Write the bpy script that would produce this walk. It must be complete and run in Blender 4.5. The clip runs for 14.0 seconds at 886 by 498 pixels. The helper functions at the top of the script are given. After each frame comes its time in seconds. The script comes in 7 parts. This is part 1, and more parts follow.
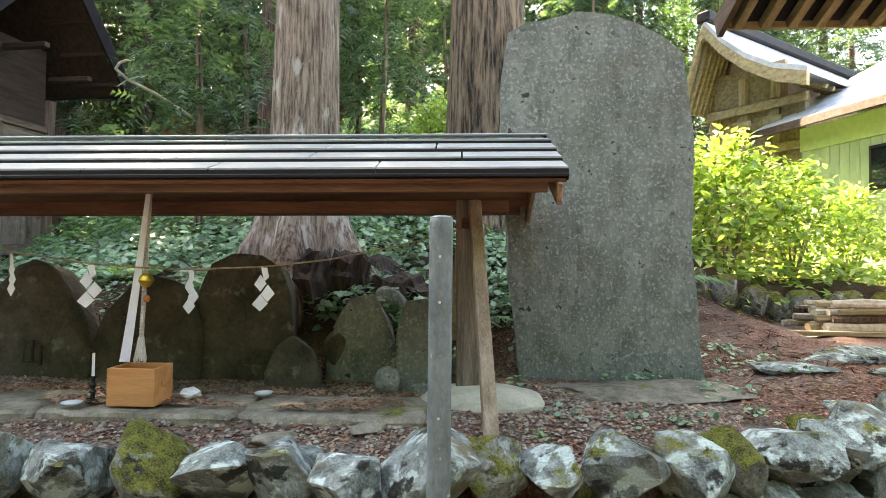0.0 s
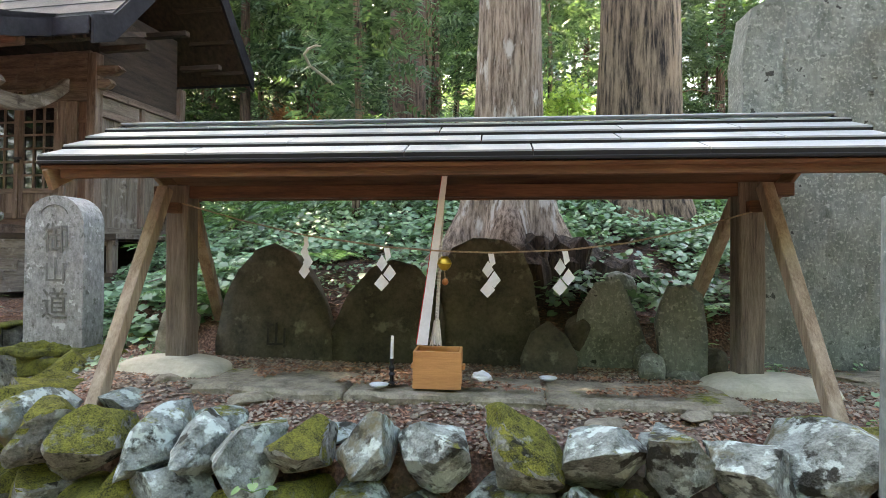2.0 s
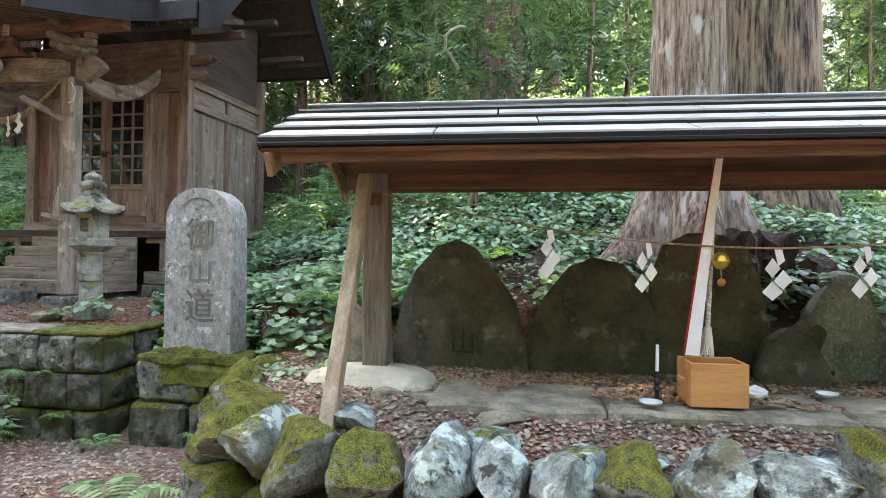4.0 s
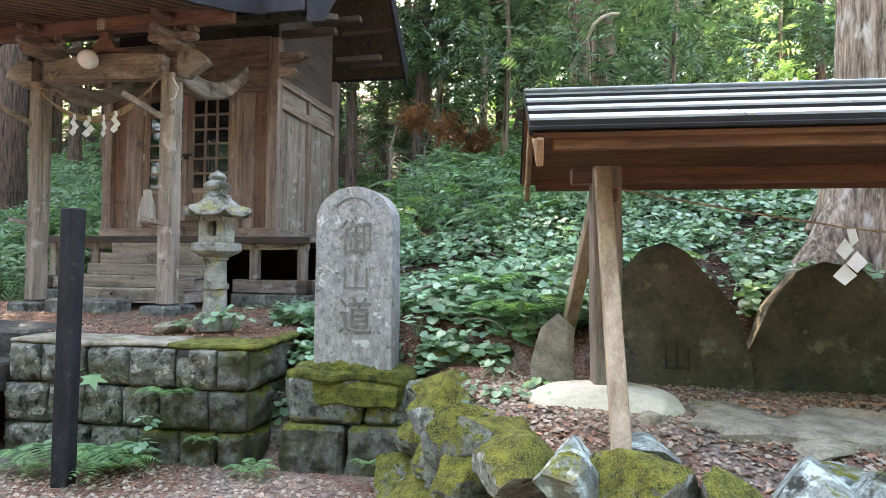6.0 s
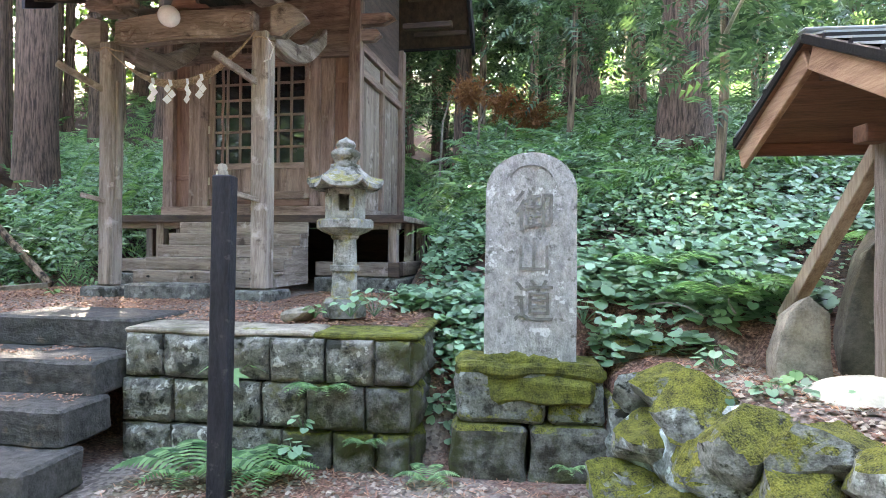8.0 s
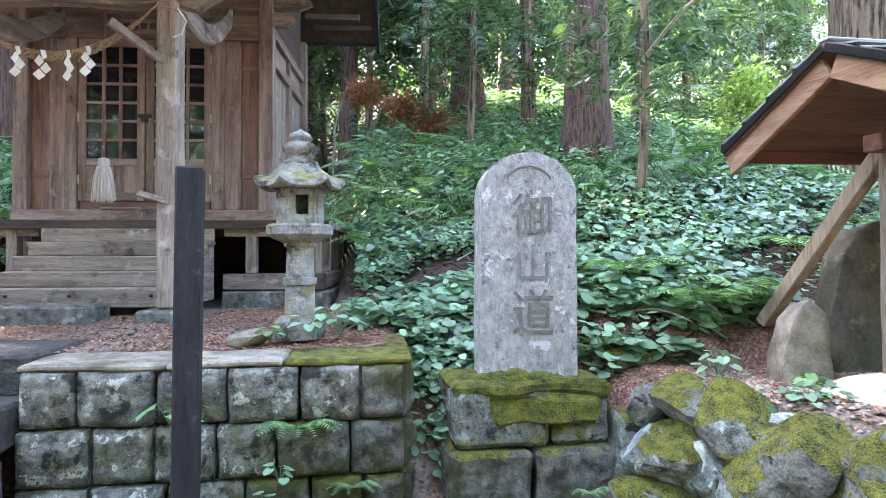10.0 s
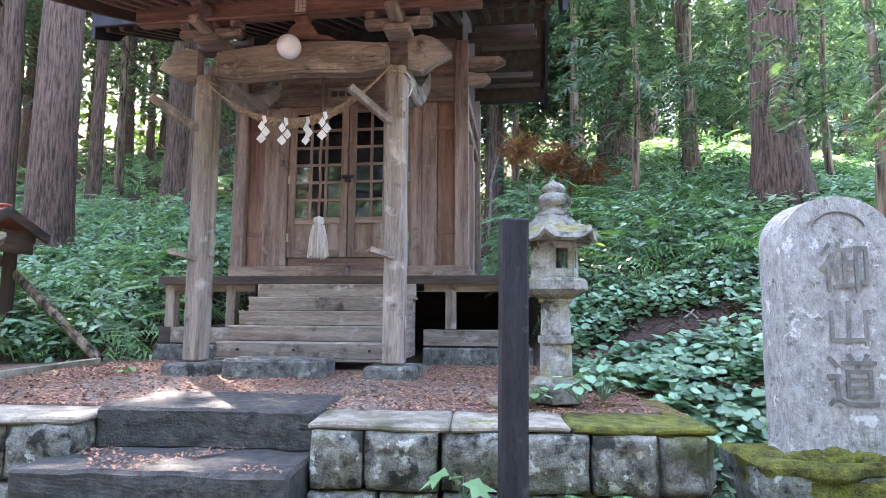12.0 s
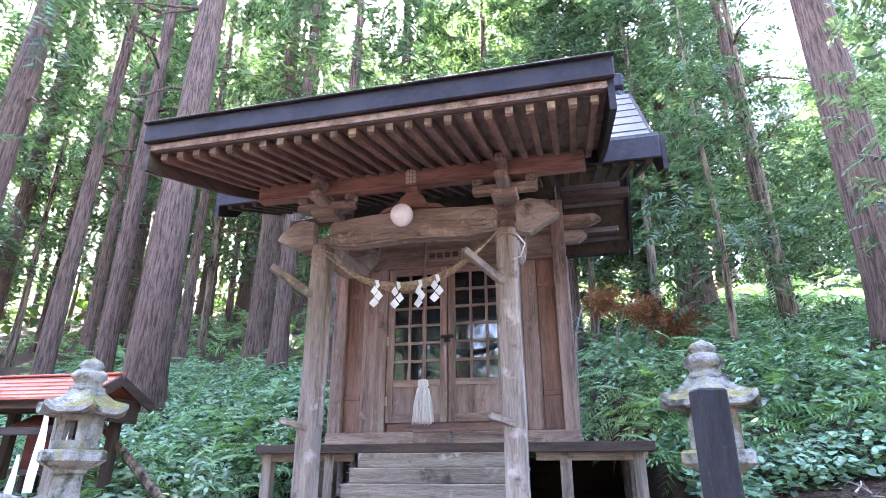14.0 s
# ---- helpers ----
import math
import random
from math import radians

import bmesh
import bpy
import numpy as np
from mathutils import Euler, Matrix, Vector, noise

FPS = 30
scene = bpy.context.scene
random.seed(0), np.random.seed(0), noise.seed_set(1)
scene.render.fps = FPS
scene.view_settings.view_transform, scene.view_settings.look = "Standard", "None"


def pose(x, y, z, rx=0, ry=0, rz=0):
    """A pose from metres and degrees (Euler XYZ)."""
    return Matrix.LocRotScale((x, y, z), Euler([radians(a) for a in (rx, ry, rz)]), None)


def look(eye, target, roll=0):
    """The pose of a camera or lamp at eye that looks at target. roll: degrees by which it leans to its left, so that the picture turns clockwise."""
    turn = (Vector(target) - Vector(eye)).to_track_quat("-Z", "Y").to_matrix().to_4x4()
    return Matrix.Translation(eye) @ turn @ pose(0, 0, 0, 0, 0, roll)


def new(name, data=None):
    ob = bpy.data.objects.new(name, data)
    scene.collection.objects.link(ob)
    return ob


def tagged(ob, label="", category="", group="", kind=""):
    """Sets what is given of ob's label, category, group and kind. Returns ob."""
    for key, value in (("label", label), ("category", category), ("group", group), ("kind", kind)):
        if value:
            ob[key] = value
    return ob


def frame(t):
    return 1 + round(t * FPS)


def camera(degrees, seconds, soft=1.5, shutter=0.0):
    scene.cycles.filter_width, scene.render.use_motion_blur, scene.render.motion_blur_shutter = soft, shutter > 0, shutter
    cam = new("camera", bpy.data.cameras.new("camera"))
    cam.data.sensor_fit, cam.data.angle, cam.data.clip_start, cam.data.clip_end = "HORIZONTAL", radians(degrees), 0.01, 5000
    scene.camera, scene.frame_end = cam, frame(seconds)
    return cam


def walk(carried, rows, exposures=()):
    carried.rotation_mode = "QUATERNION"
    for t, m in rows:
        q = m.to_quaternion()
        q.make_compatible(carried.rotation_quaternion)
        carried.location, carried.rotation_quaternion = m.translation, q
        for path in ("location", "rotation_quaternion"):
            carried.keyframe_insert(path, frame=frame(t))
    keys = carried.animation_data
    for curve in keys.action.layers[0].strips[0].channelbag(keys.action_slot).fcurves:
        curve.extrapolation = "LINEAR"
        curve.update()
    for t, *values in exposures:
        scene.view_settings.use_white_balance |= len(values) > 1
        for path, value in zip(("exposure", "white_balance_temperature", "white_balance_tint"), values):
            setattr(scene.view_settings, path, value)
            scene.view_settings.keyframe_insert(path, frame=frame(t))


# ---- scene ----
cam = camera(75.3, 14.0, 0.6)
METRES, EYE, TILT, LEAN, TURN = 8.0, 1.5, 0.0, 0.0, 4.0
ROWS = [
    (0.0, 0.0, 0.0, 0.0, -0.02, 1.7, -0.63),
    (0.5, -0.0475, -0.0129, 0.0012, 1.22, 1.15, -0.74),
    (1.0, -0.0997, -0.0077, 0.0005, 2.41, 0.65, -0.82),
    (1.5, -0.1483, -0.0077, -0.0038, 3.2, 0.53, -0.81),
    (2.0, -0.1905, 0.0031, -0.0057, 3.23, 0.49, -0.84),
    (2.5, -0.2325, 0.0205, -0.0044, 4.31, 0.72, -0.91),
    (3.0, -0.2763, 0.0284, -0.0066, 4.97, 0.61, -0.92),
    (5.5, -0.4723, 0.079, -0.0136, 2.83, 0.53, -0.75),
    (6.0, -0.5142, 0.0871, -0.016, 4.55, 1.37, -0.74),
    (6.5, -0.5552, 0.1064, -0.0222, 4.03, 0.55, -0.71),
    (7.0, -0.5959, 0.1226, -0.0223, 7.47, -0.75, -0.82),
    (9.5, -0.751, 0.1748, -0.0254, -8.58, 0.89, 0.01),
    (10.0, -0.7694, 0.1944, -0.0235, -10.97, 0.67, 0.05),
    (10.5, -0.8006, 0.2001, -0.0242, -10.34, 1.3, 0.03),
    (11.0, -0.8315, 0.2089, -0.0241, -4.37, 2.22, -0.2),
    (11.5, -0.8538, 0.226, -0.0232, 0.73, 3.96, -0.35),
    (12.0, -0.8803, 0.2298, -0.0231, -0.47, 6.18, -0.31),
    (12.5, -0.9076, 0.231, -0.0216, 1.37, 7.41, -0.26),
    (13.0, -0.9244, 0.2445, -0.0198, 9.49, 10.55, -0.38),
    (13.5, -0.9324, 0.2462, -0.0151, 6.77, 16.47, -0.13),
    (14.0, -0.9379, 0.2388, -0.0123, 5.3, 21.27, 0.02),
]
walk(cam, [(t, pose(0, 0, EYE, TILT, LEAN, TURN) @ pose(METRES * x, METRES * y, METRES * z, 90 + pitch, roll, yaw)) for t, x, y, z, yaw, pitch, roll in ROWS],
     exposures=[(0.0, 3.8, 8800, 15), (3.0, 4.0, 8600, 17), (6.5, 4.5, 7900, 17), (9.5, 4.78, 7050, 21), (12.0, 4.8, 6750, 25), (14.0, 5.18, 6300, 32)])

# ---- world and sun: shade under tall cedars, low sun behind the trees ----
SUN_AZ, SUN_EL = -36.0, 42.0
world = bpy.data.worlds.new("sky")
scene.world = world
world.use_nodes = True
wn = world.node_tree.nodes
sky = wn.new("ShaderNodeTexSky")
sky.sky_type = "NISHITA"
sky.sun_disc = False
sky.sun_elevation, sky.sun_rotation = radians(SUN_EL), radians(SUN_AZ)
sky.dust_density, sky.ozone_density = 2.5, 1.0
wn["Background"].inputs["Strength"].default_value = 0.14
world.node_tree.links.new(sky.outputs["Color"], wn["Background"].inputs["Color"])
sun_data = bpy.data.lights.new("sun", "SUN")
sun_data.energy, sun_data.angle, sun_data.color = 5.0, radians(0.6), (1.0, 0.93, 0.8)
sun = new("sun", sun_data)
sun_way = Vector((math.sin(radians(SUN_AZ)) * math.cos(radians(SUN_EL)), math.cos(radians(SUN_AZ)) * math.cos(radians(SUN_EL)), math.sin(radians(SUN_EL))))
sun.matrix_world = look(sun_way * 60, (0, 0, 0))


# ---- materials ----
def nodes_of(name):
    m = bpy.data.materials.new(name)
    m.use_nodes = True
    nt = m.node_tree
    return m, nt, nt.nodes["Principled BSDF"]


def ramp(nt, source, stops):
    r = nt.nodes.new("ShaderNodeValToRGB")
    e = r.color_ramp.elements
    while len(e) < len(stops):
        e.new(0.5)
    for k, (p, c) in enumerate(stops):
        e[k].position = p
        e[k].color = (*c, 1) if len(c) == 3 else c
    nt.links.new(source, r.inputs["Fac"])
    return r.outputs["Color"]


def noise_of(nt, scale, detail=6, stretch=(1, 1, 1), rough=0.6, kind="noise"):
    """World-sized noise, drawn out along the axes by stretch."""
    g = nt.nodes.new("ShaderNodeNewGeometry")
    mp = nt.nodes.new("ShaderNodeMapping")
    mp.inputs["Scale"].default_value = stretch
    nt.links.new(g.outputs["Position"], mp.inputs["Vector"])
    if kind == "voronoi":
        n = nt.nodes.new("ShaderNodeTexVoronoi")
        n.inputs["Scale"].default_value = scale
        nt.links.new(mp.outputs["Vector"], n.inputs["Vector"])
        return n
    n = nt.nodes.new("ShaderNodeTexNoise")
    n.inputs["Scale"].default_value, n.inputs["Detail"].default_value, n.inputs["Roughness"].default_value = scale, detail, rough
    nt.links.new(mp.outputs["Vector"], n.inputs["Vector"])
    return n


def mixed(nt, fac, a, b, blend="MIX"):
    n = nt.nodes.new("ShaderNodeMix")
    n.data_type, n.blend_type = "RGBA", blend
    for socket, value in ((n.inputs[0], fac), (n.inputs[6], a), (n.inputs[7], b)):
        if isinstance(value, (int, float)):
            socket.default_value = value
        elif isinstance(value, tuple):
            socket.default_value = (*value, 1)
        else:
            nt.links.new(value, socket)
    return n.outputs[2]


def maths(nt, op, a, b=0.5):
    n = nt.nodes.new("ShaderNodeMath")
    n.operation = op
    for socket, value in ((n.inputs[0], a), (n.inputs[1], b)):
        if isinstance(value, (int, float)):
            socket.default_value = value
        else:
            nt.links.new(value, socket)
    return n.outputs[0]


def surface(name, dark, light, scale=6, stretch=(1, 1, 1), rough=0.85, bump=0.3, bump_scale=None, spots=None, moss=0.0, moss_colour=((0.022, 0.028, 0.005), (0.24, 0.25, 0.035)), vary=0.25, metal=0.0, extra=None):
    """A weathered surface: two scales of colour, optional spots (colour, scale, from, to), moss on what faces up."""
    m, nt, p = nodes_of(name)
    big = noise_of(nt, scale, 5, stretch)
    fine = noise_of(nt, scale * 7, 6, stretch, 0.7)
    f = maths(nt, "ADD", maths(nt, "MULTIPLY", big.outputs["Fac"], 0.6), maths(nt, "MULTIPLY", fine.outputs["Fac"], 0.4))
    colour = ramp(nt, f, [(0.37, dark), (0.62, light)])
    for c, s, lo, hi in spots or ():
        sp = noise_of(nt, s, 5, (1, 1, 1), 0.62)
        colour = mixed(nt, ramp(nt, sp.outputs["Fac"], [(lo, (0, 0, 0)), (hi, (1, 1, 1))]), colour, c)
    oi = nt.nodes.new("ShaderNodeObjectInfo")
    dim = maths(nt, "ADD", maths(nt, "MULTIPLY", oi.outputs["Random"], vary), 1 - vary / 2)
    colour = mixed(nt, 1.0, colour, dim, "MULTIPLY")
    height = fine.outputs["Fac"] if bump_scale is None else noise_of(nt, bump_scale, 6, stretch, 0.65).outputs["Fac"]
    rough_value = rough
    if moss > 0:
        g = nt.nodes.new("ShaderNodeNewGeometry")
        xyz = nt.nodes.new("ShaderNodeSeparateXYZ")
        nt.links.new(g.outputs["Normal"], xyz.inputs[0])
        mn = noise_of(nt, 2.6, 6)
        lean = maths(nt, "ADD", maths(nt, "MULTIPLY", xyz.outputs["Z"], 0.32), maths(nt, "SUBTRACT", maths(nt, "ADD", mn.outputs["Fac"], maths(nt, "MULTIPLY", maths(nt, "SUBTRACT", noise_of(nt, 28, 5).outputs["Fac"], 0.5), 0.3)), 1.0 - moss))
        mask = ramp(nt, lean, [(0.12, (0, 0, 0)), (0.2, (1, 1, 1))])
        tuft = noise_of(nt, 130, 5)
        clump = maths(nt, "ADD", maths(nt, "MULTIPLY", tuft.outputs["Fac"], 0.55), maths(nt, "MULTIPLY", noise_of(nt, 17, 4).outputs["Fac"], 0.45))
        green = ramp(nt, clump, [(0.38, moss_colour[0]), (0.6, moss_colour[1])])
        colour = mixed(nt, mask, colour, green)
        height = mixed(nt, mask, height, tuft.outputs["Fac"])
        rough_value = None
        nt.links.new(ramp(nt, mask, [(0, (rough,) * 3), (1, (1, 1, 1))]), p.inputs["Roughness"])
    nt.links.new(colour, p.inputs["Base Color"])
    if rough_value is not None:
        p.inputs["Roughness"].default_value = rough_value
    p.inputs["Metallic"].default_value = metal
    b = nt.nodes.new("ShaderNodeBump")
    b.inputs["Strength"].default_value, b.inputs["Distance"].default_value = bump, 0.03
    nt.links.new(height, b.inputs["Height"])
    nt.links.new(b.outputs["Normal"], p.inputs["Normal"])
    return m


def leaf_material(name, dark, light, gloss=0.45, through_light=0.35, big_scale=0.5):
    """Leaves: every leaf has its own shade, light comes through."""
    m, nt, p = nodes_of(name)
    g = nt.nodes.new("ShaderNodeNewGeometry")
    n = noise_of(nt, big_scale, 3)
    f = maths(nt, "ADD", maths(nt, "MULTIPLY", g.outputs["Random Per Island"], 0.55), maths(nt, "MULTIPLY", n.outputs["Fac"], 0.45))
    colour = ramp(nt, f, [(0.2, dark), (0.8, light)])
    nt.links.new(colour, p.inputs["Base Color"])
    p.inputs["Roughness"].default_value = gloss
    tr = nt.nodes.new("ShaderNodeBsdfTranslucent")
    nt.links.new(mixed(nt, 1.0, colour, (1.0, 1.15, 0.5), "MULTIPLY"), tr.inputs["Color"])
    mx = nt.nodes.new("ShaderNodeMixShader")
    mx.inputs[0].default_value = through_light
    nt.links.new(p.outputs[0], mx.inputs[1])
    nt.links.new(tr.outputs[0], mx.inputs[2])
    nt.links.new(mx.outputs[0], nt.nodes["Material Output"].inputs["Surface"])
    return m


def plain(name, colour, rough=0.6, metal=0.0, vary=0.06):
    return surface(name, tuple(c * 0.82 for c in colour), colour, 9, (1, 1, 1), rough, 0.12, None, None, 0.0, vary=vary, metal=metal)


WOOD_GREY, WOOD_PALE = (0.11, 0.075, 0.052), (0.33, 0.255, 0.195)


def wood(name, dark, light, axis, rough=0.8, bump=0.35, spots=None):
    stretch = {"x": (0.09, 1, 1), "y": (1, 0.09, 1), "z": (1, 1, 0.09)}[axis]
    return surface(name, dark, light, 14, stretch, rough, bump, None, spots)


hall_wood = {a: wood("hall_wood_" + a, (0.1, 0.062, 0.048), (0.34, 0.245, 0.2), a, 0.85, 0.45, [((0.33, 0.28, 0.24), 4.5, 0.6, 0.74), ((0.05, 0.033, 0.026), 3.4, 0.6, 0.74)]) for a in "xyz"}
red_wood = {a: wood("red_wood_" + a, (0.1, 0.05, 0.038), (0.28, 0.165, 0.125), a) for a in "xyz"}
grey_wood = {a: wood("grey_wood_" + a, (0.12, 0.088, 0.068), (0.35, 0.29, 0.24), a, 0.85, 0.4, [((0.15, 0.115, 0.07), 2.5, 0.62, 0.76), ((0.42, 0.355, 0.315), 5, 0.58, 0.68), ((0.07, 0.048, 0.038), 4, 0.6, 0.7)]) for a in "xyz"}
# dark timber; below the shrine's main roof its tone also carries the eave shade
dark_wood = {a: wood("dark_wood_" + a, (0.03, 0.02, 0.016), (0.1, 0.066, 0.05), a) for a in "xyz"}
post_wood = wood("post_wood", (0.075, 0.055, 0.043), (0.28, 0.225, 0.185), "z", 0.85, 0.6)
brace_wood = wood("brace_wood", (0.19, 0.13, 0.085), (0.46, 0.365, 0.265), "z", 0.8, 0.45)
beam_wood = wood("beam_wood", (0.06, 0.026, 0.015), (0.19, 0.09, 0.05), "x", 0.75)
end_wood = wood("end_wood", (0.18, 0.09, 0.05), (0.4, 0.25, 0.155), "y", 0.7)
roof_board_mat = surface("roof_board_metal", (0.2, 0.225, 0.23), (0.33, 0.36, 0.365), 2.2, (0.5, 1, 1), 0.4, 0.12, None, [((0.16, 0.15, 0.12), 3, 0.62, 0.8)], 0.0, vary=0.14)
black_edge = plain("black_edge", (0.012, 0.012, 0.014), 0.5)
fascia_metal = surface("fascia_metal", (0.013, 0.012, 0.015), (0.034, 0.031, 0.038), 3, (1, 1, 1), 0.6, 0.12)
copper_roof = surface("roof_sheet", (0.30, 0.33, 0.36), (0.55, 0.58, 0.62), 3, (1, 1, 1), 0.4, 0.1)
boulder_mat = surface("boulder", (0.05, 0.062, 0.055), (0.29, 0.345, 0.32), 12, (1, 1, 1), 0.9, 1.0, 16, [((0.41, 0.505, 0.475), 9.0, 0.525, 0.585), ((0.022, 0.024, 0.018), 7, 0.56, 0.62), ((0.13, 0.12, 0.07), 3.1, 0.58, 0.66)], 0.3)
mossy_mat = surface("mossy_boulder", (0.03, 0.032, 0.025), (0.3, 0.32, 0.28), 9, (1, 1, 1), 0.92, 1.0, 18, [((0.36, 0.40, 0.37), 7, 0.57, 0.63), ((0.02, 0.022, 0.014), 9, 0.57, 0.64)], 0.58)
block_mat = surface("wall_block", (0.022, 0.023, 0.017), (0.27, 0.268, 0.22), 16, (1, 1, 1), 0.92, 1.0, 26, [((0.46, 0.47, 0.40), 13, 0.56, 0.61), ((0.02, 0.022, 0.014), 6.5, 0.55, 0.62), ((0.10, 0.10, 0.04), 5, 0.6, 0.68)], 0.2)
mossy_block_mat = surface("mossy_block", (0.02, 0.021, 0.014), (0.2, 0.2, 0.17), 14, (1, 1, 1), 0.92, 1.0, 20, [((0.05, 0.056, 0.018), 3.4, 0.47, 0.58), ((0.03, 0.028, 0.018), 6, 0.55, 0.66)], 0.40)
step_mat = surface("step_stone", (0.01, 0.01, 0.007), (0.075, 0.072, 0.064), 18, (1, 1, 1), 0.75, 0.8, 22, [((0.03, 0.032, 0.026), 2.4, 0.52, 0.7), ((0.14, 0.10, 0.065), 3.7, 0.6, 0.7)], 0.10)
slab_mat = surface("slab_stone", (0.12, 0.102, 0.074), (0.35, 0.31, 0.235), 11, (1, 1, 1), 0.8, 0.4, 30, [((0.09, 0.085, 0.05), 3, 0.55, 0.68)], 0.20)
foundation_mat = surface("foundation_stone", (0.03, 0.031, 0.026), (0.19, 0.19, 0.17), 14, (1, 1, 1), 0.9, 0.8, 24, [((0.26, 0.27, 0.24), 9, 0.57, 0.64), ((0.02, 0.022, 0.016), 6, 0.56, 0.64)], 0.12)
monument_mat = surface("monument_stone", (0.2, 0.203, 0.19), (0.47, 0.47, 0.45), 26, (1, 1, 0.6), 0.9, 1.0, 38, [((0.6, 0.62, 0.6), 12, 0.61, 0.65), ((0.15, 0.155, 0.135), 16, 0.6, 0.68)])
engraved_mat = surface("engraved_stone", (0.095, 0.095, 0.083), (0.23, 0.23, 0.21), 24, (1, 1, 1), 0.95, 0.4)
stele_mat = surface("stele_stone", (0.11, 0.128, 0.115), (0.225, 0.25, 0.225), 5, (1.3, 1, 0.55), 0.85, 0.45, 34, [((0.34, 0.365, 0.33), 42, 0.53, 0.64), ((0.27, 0.295, 0.265), 9, 0.54, 0.7), ((0.09, 0.1, 0.088), 17, 0.6, 0.7), ((0.04, 0.043, 0.038), 9, 0.66, 0.69)], 0.0)
dark_stone = surface("dark_stone", (0.032, 0.03, 0.021), (0.11, 0.10, 0.072), 5, (1, 1, 1), 0.9, 0.45, 24, [((0.19, 0.19, 0.14), 6, 0.60, 0.7)], 0.12)
lantern_mat = surface("lantern_stone", (0.13, 0.13, 0.11), (0.38, 0.375, 0.335), 10, (1, 1, 1), 0.9, 0.7, 30, [((0.06, 0.06, 0.042), 6, 0.52, 0.62), ((0.26, 0.23, 0.10), 9, 0.58, 0.66)], 0.40, ((0.1, 0.095, 0.03), (0.3, 0.27, 0.10)))
concrete = surface("pale_concrete", (0.36, 0.34, 0.265), (0.52, 0.49, 0.39), 5, (1, 1, 1), 0.92, 0.25)
galvanised = surface("galvanised_steel", (0.085, 0.11, 0.115), (0.2, 0.245, 0.25), 7, (1, 1, 0.6), 0.6, 0.12, None, [((0.42, 0.45, 0.45), 22, 0.66, 0.70), ((0.28, 0.32, 0.32), 8, 0.6, 0.72)], 0.0, metal=0.2)
post_paint = surface("dark_painted_post", (0.012, 0.012, 0.014), (0.032, 0.031, 0.036), 12, (1, 1, 0.2), 0.75, 0.3, None, [((0.06, 0.056, 0.056), 16, 0.62, 0.72)])
paper = plain("white_paper", (0.82, 0.83, 0.86), 0.8)
cloth = plain("white_cloth", (0.8, 0.79, 0.82), 0.9)
red_cloth = plain("red_cloth", (0.55, 0.03, 0.035), 0.9)
hemp = surface("hemp_rope", (0.18, 0.115, 0.068), (0.46, 0.34, 0.235), 40, (1, 1, 1), 0.95, 0.6)
tassel_mat = surface("pale_cord", (0.42, 0.37, 0.33), (0.72, 0.67, 0.62), 30, (1, 1, 0.15), 0.95, 0.5)
brass = plain("brass", (0.75, 0.48, 0.07), 0.28, 0.9)
bead_mat = plain("orange_bead", (0.45, 0.14, 0.035), 0.5)
box_wood = wood("offering_box_wood", (0.46, 0.18, 0.06), (0.66, 0.31, 0.12), "x", 0.6, 0.15)
iron = plain("dark_iron", (0.03, 0.03, 0.032), 0.5, 0.6)
porcelain = plain("porcelain", (0.72, 0.76, 0.78), 0.25)
globe_mat = plain("lamp_globe_glass", (0.9, 0.9, 0.92), 0.2)
shrine_sheet = surface("shrine_roof_sheet", (0.035, 0.035, 0.038), (0.085, 0.085, 0.09), 4, (1, 1, 1), 0.34, 0.1, metal=0.5)
red_roof = surface("red_roof_sheet", (0.36, 0.085, 0.05), (0.55, 0.19, 0.12), 3, (1, 1, 1), 0.5, 0.1)
blue_tile = surface("blue_roof_tile", (0.05, 0.085, 0.13), (0.12, 0.18, 0.25), 4, (1, 1, 1), 0.35, 0.2)
green_siding = surface("green_siding", (0.30, 0.40, 0.24), (0.44, 0.54, 0.36), 2, (1, 1, 0.3), 0.7, 0.1)
plaster_green = plain("pale_green_board", (0.42, 0.54, 0.25), 0.7)
old_timber = {a: wood("old_timber_" + a, (0.16, 0.125, 0.07), (0.4, 0.33, 0.2), a) for a in "xyz"}
glass, gnt, gp = nodes_of("door_glass")
gp.inputs["Base Color"].default_value = (0.012, 0.016, 0.02, 1)
gp.inputs["Roughness"].default_value, gp.inputs["IOR"].default_value = 0.04, 1.6
gp.inputs["Specular IOR Level"].default_value = 0.8

for dull in (fascia_metal, post_paint, black_edge):
    dull.node_tree.nodes["Principled BSDF"].inputs["Specular IOR Level"].default_value = 0.2


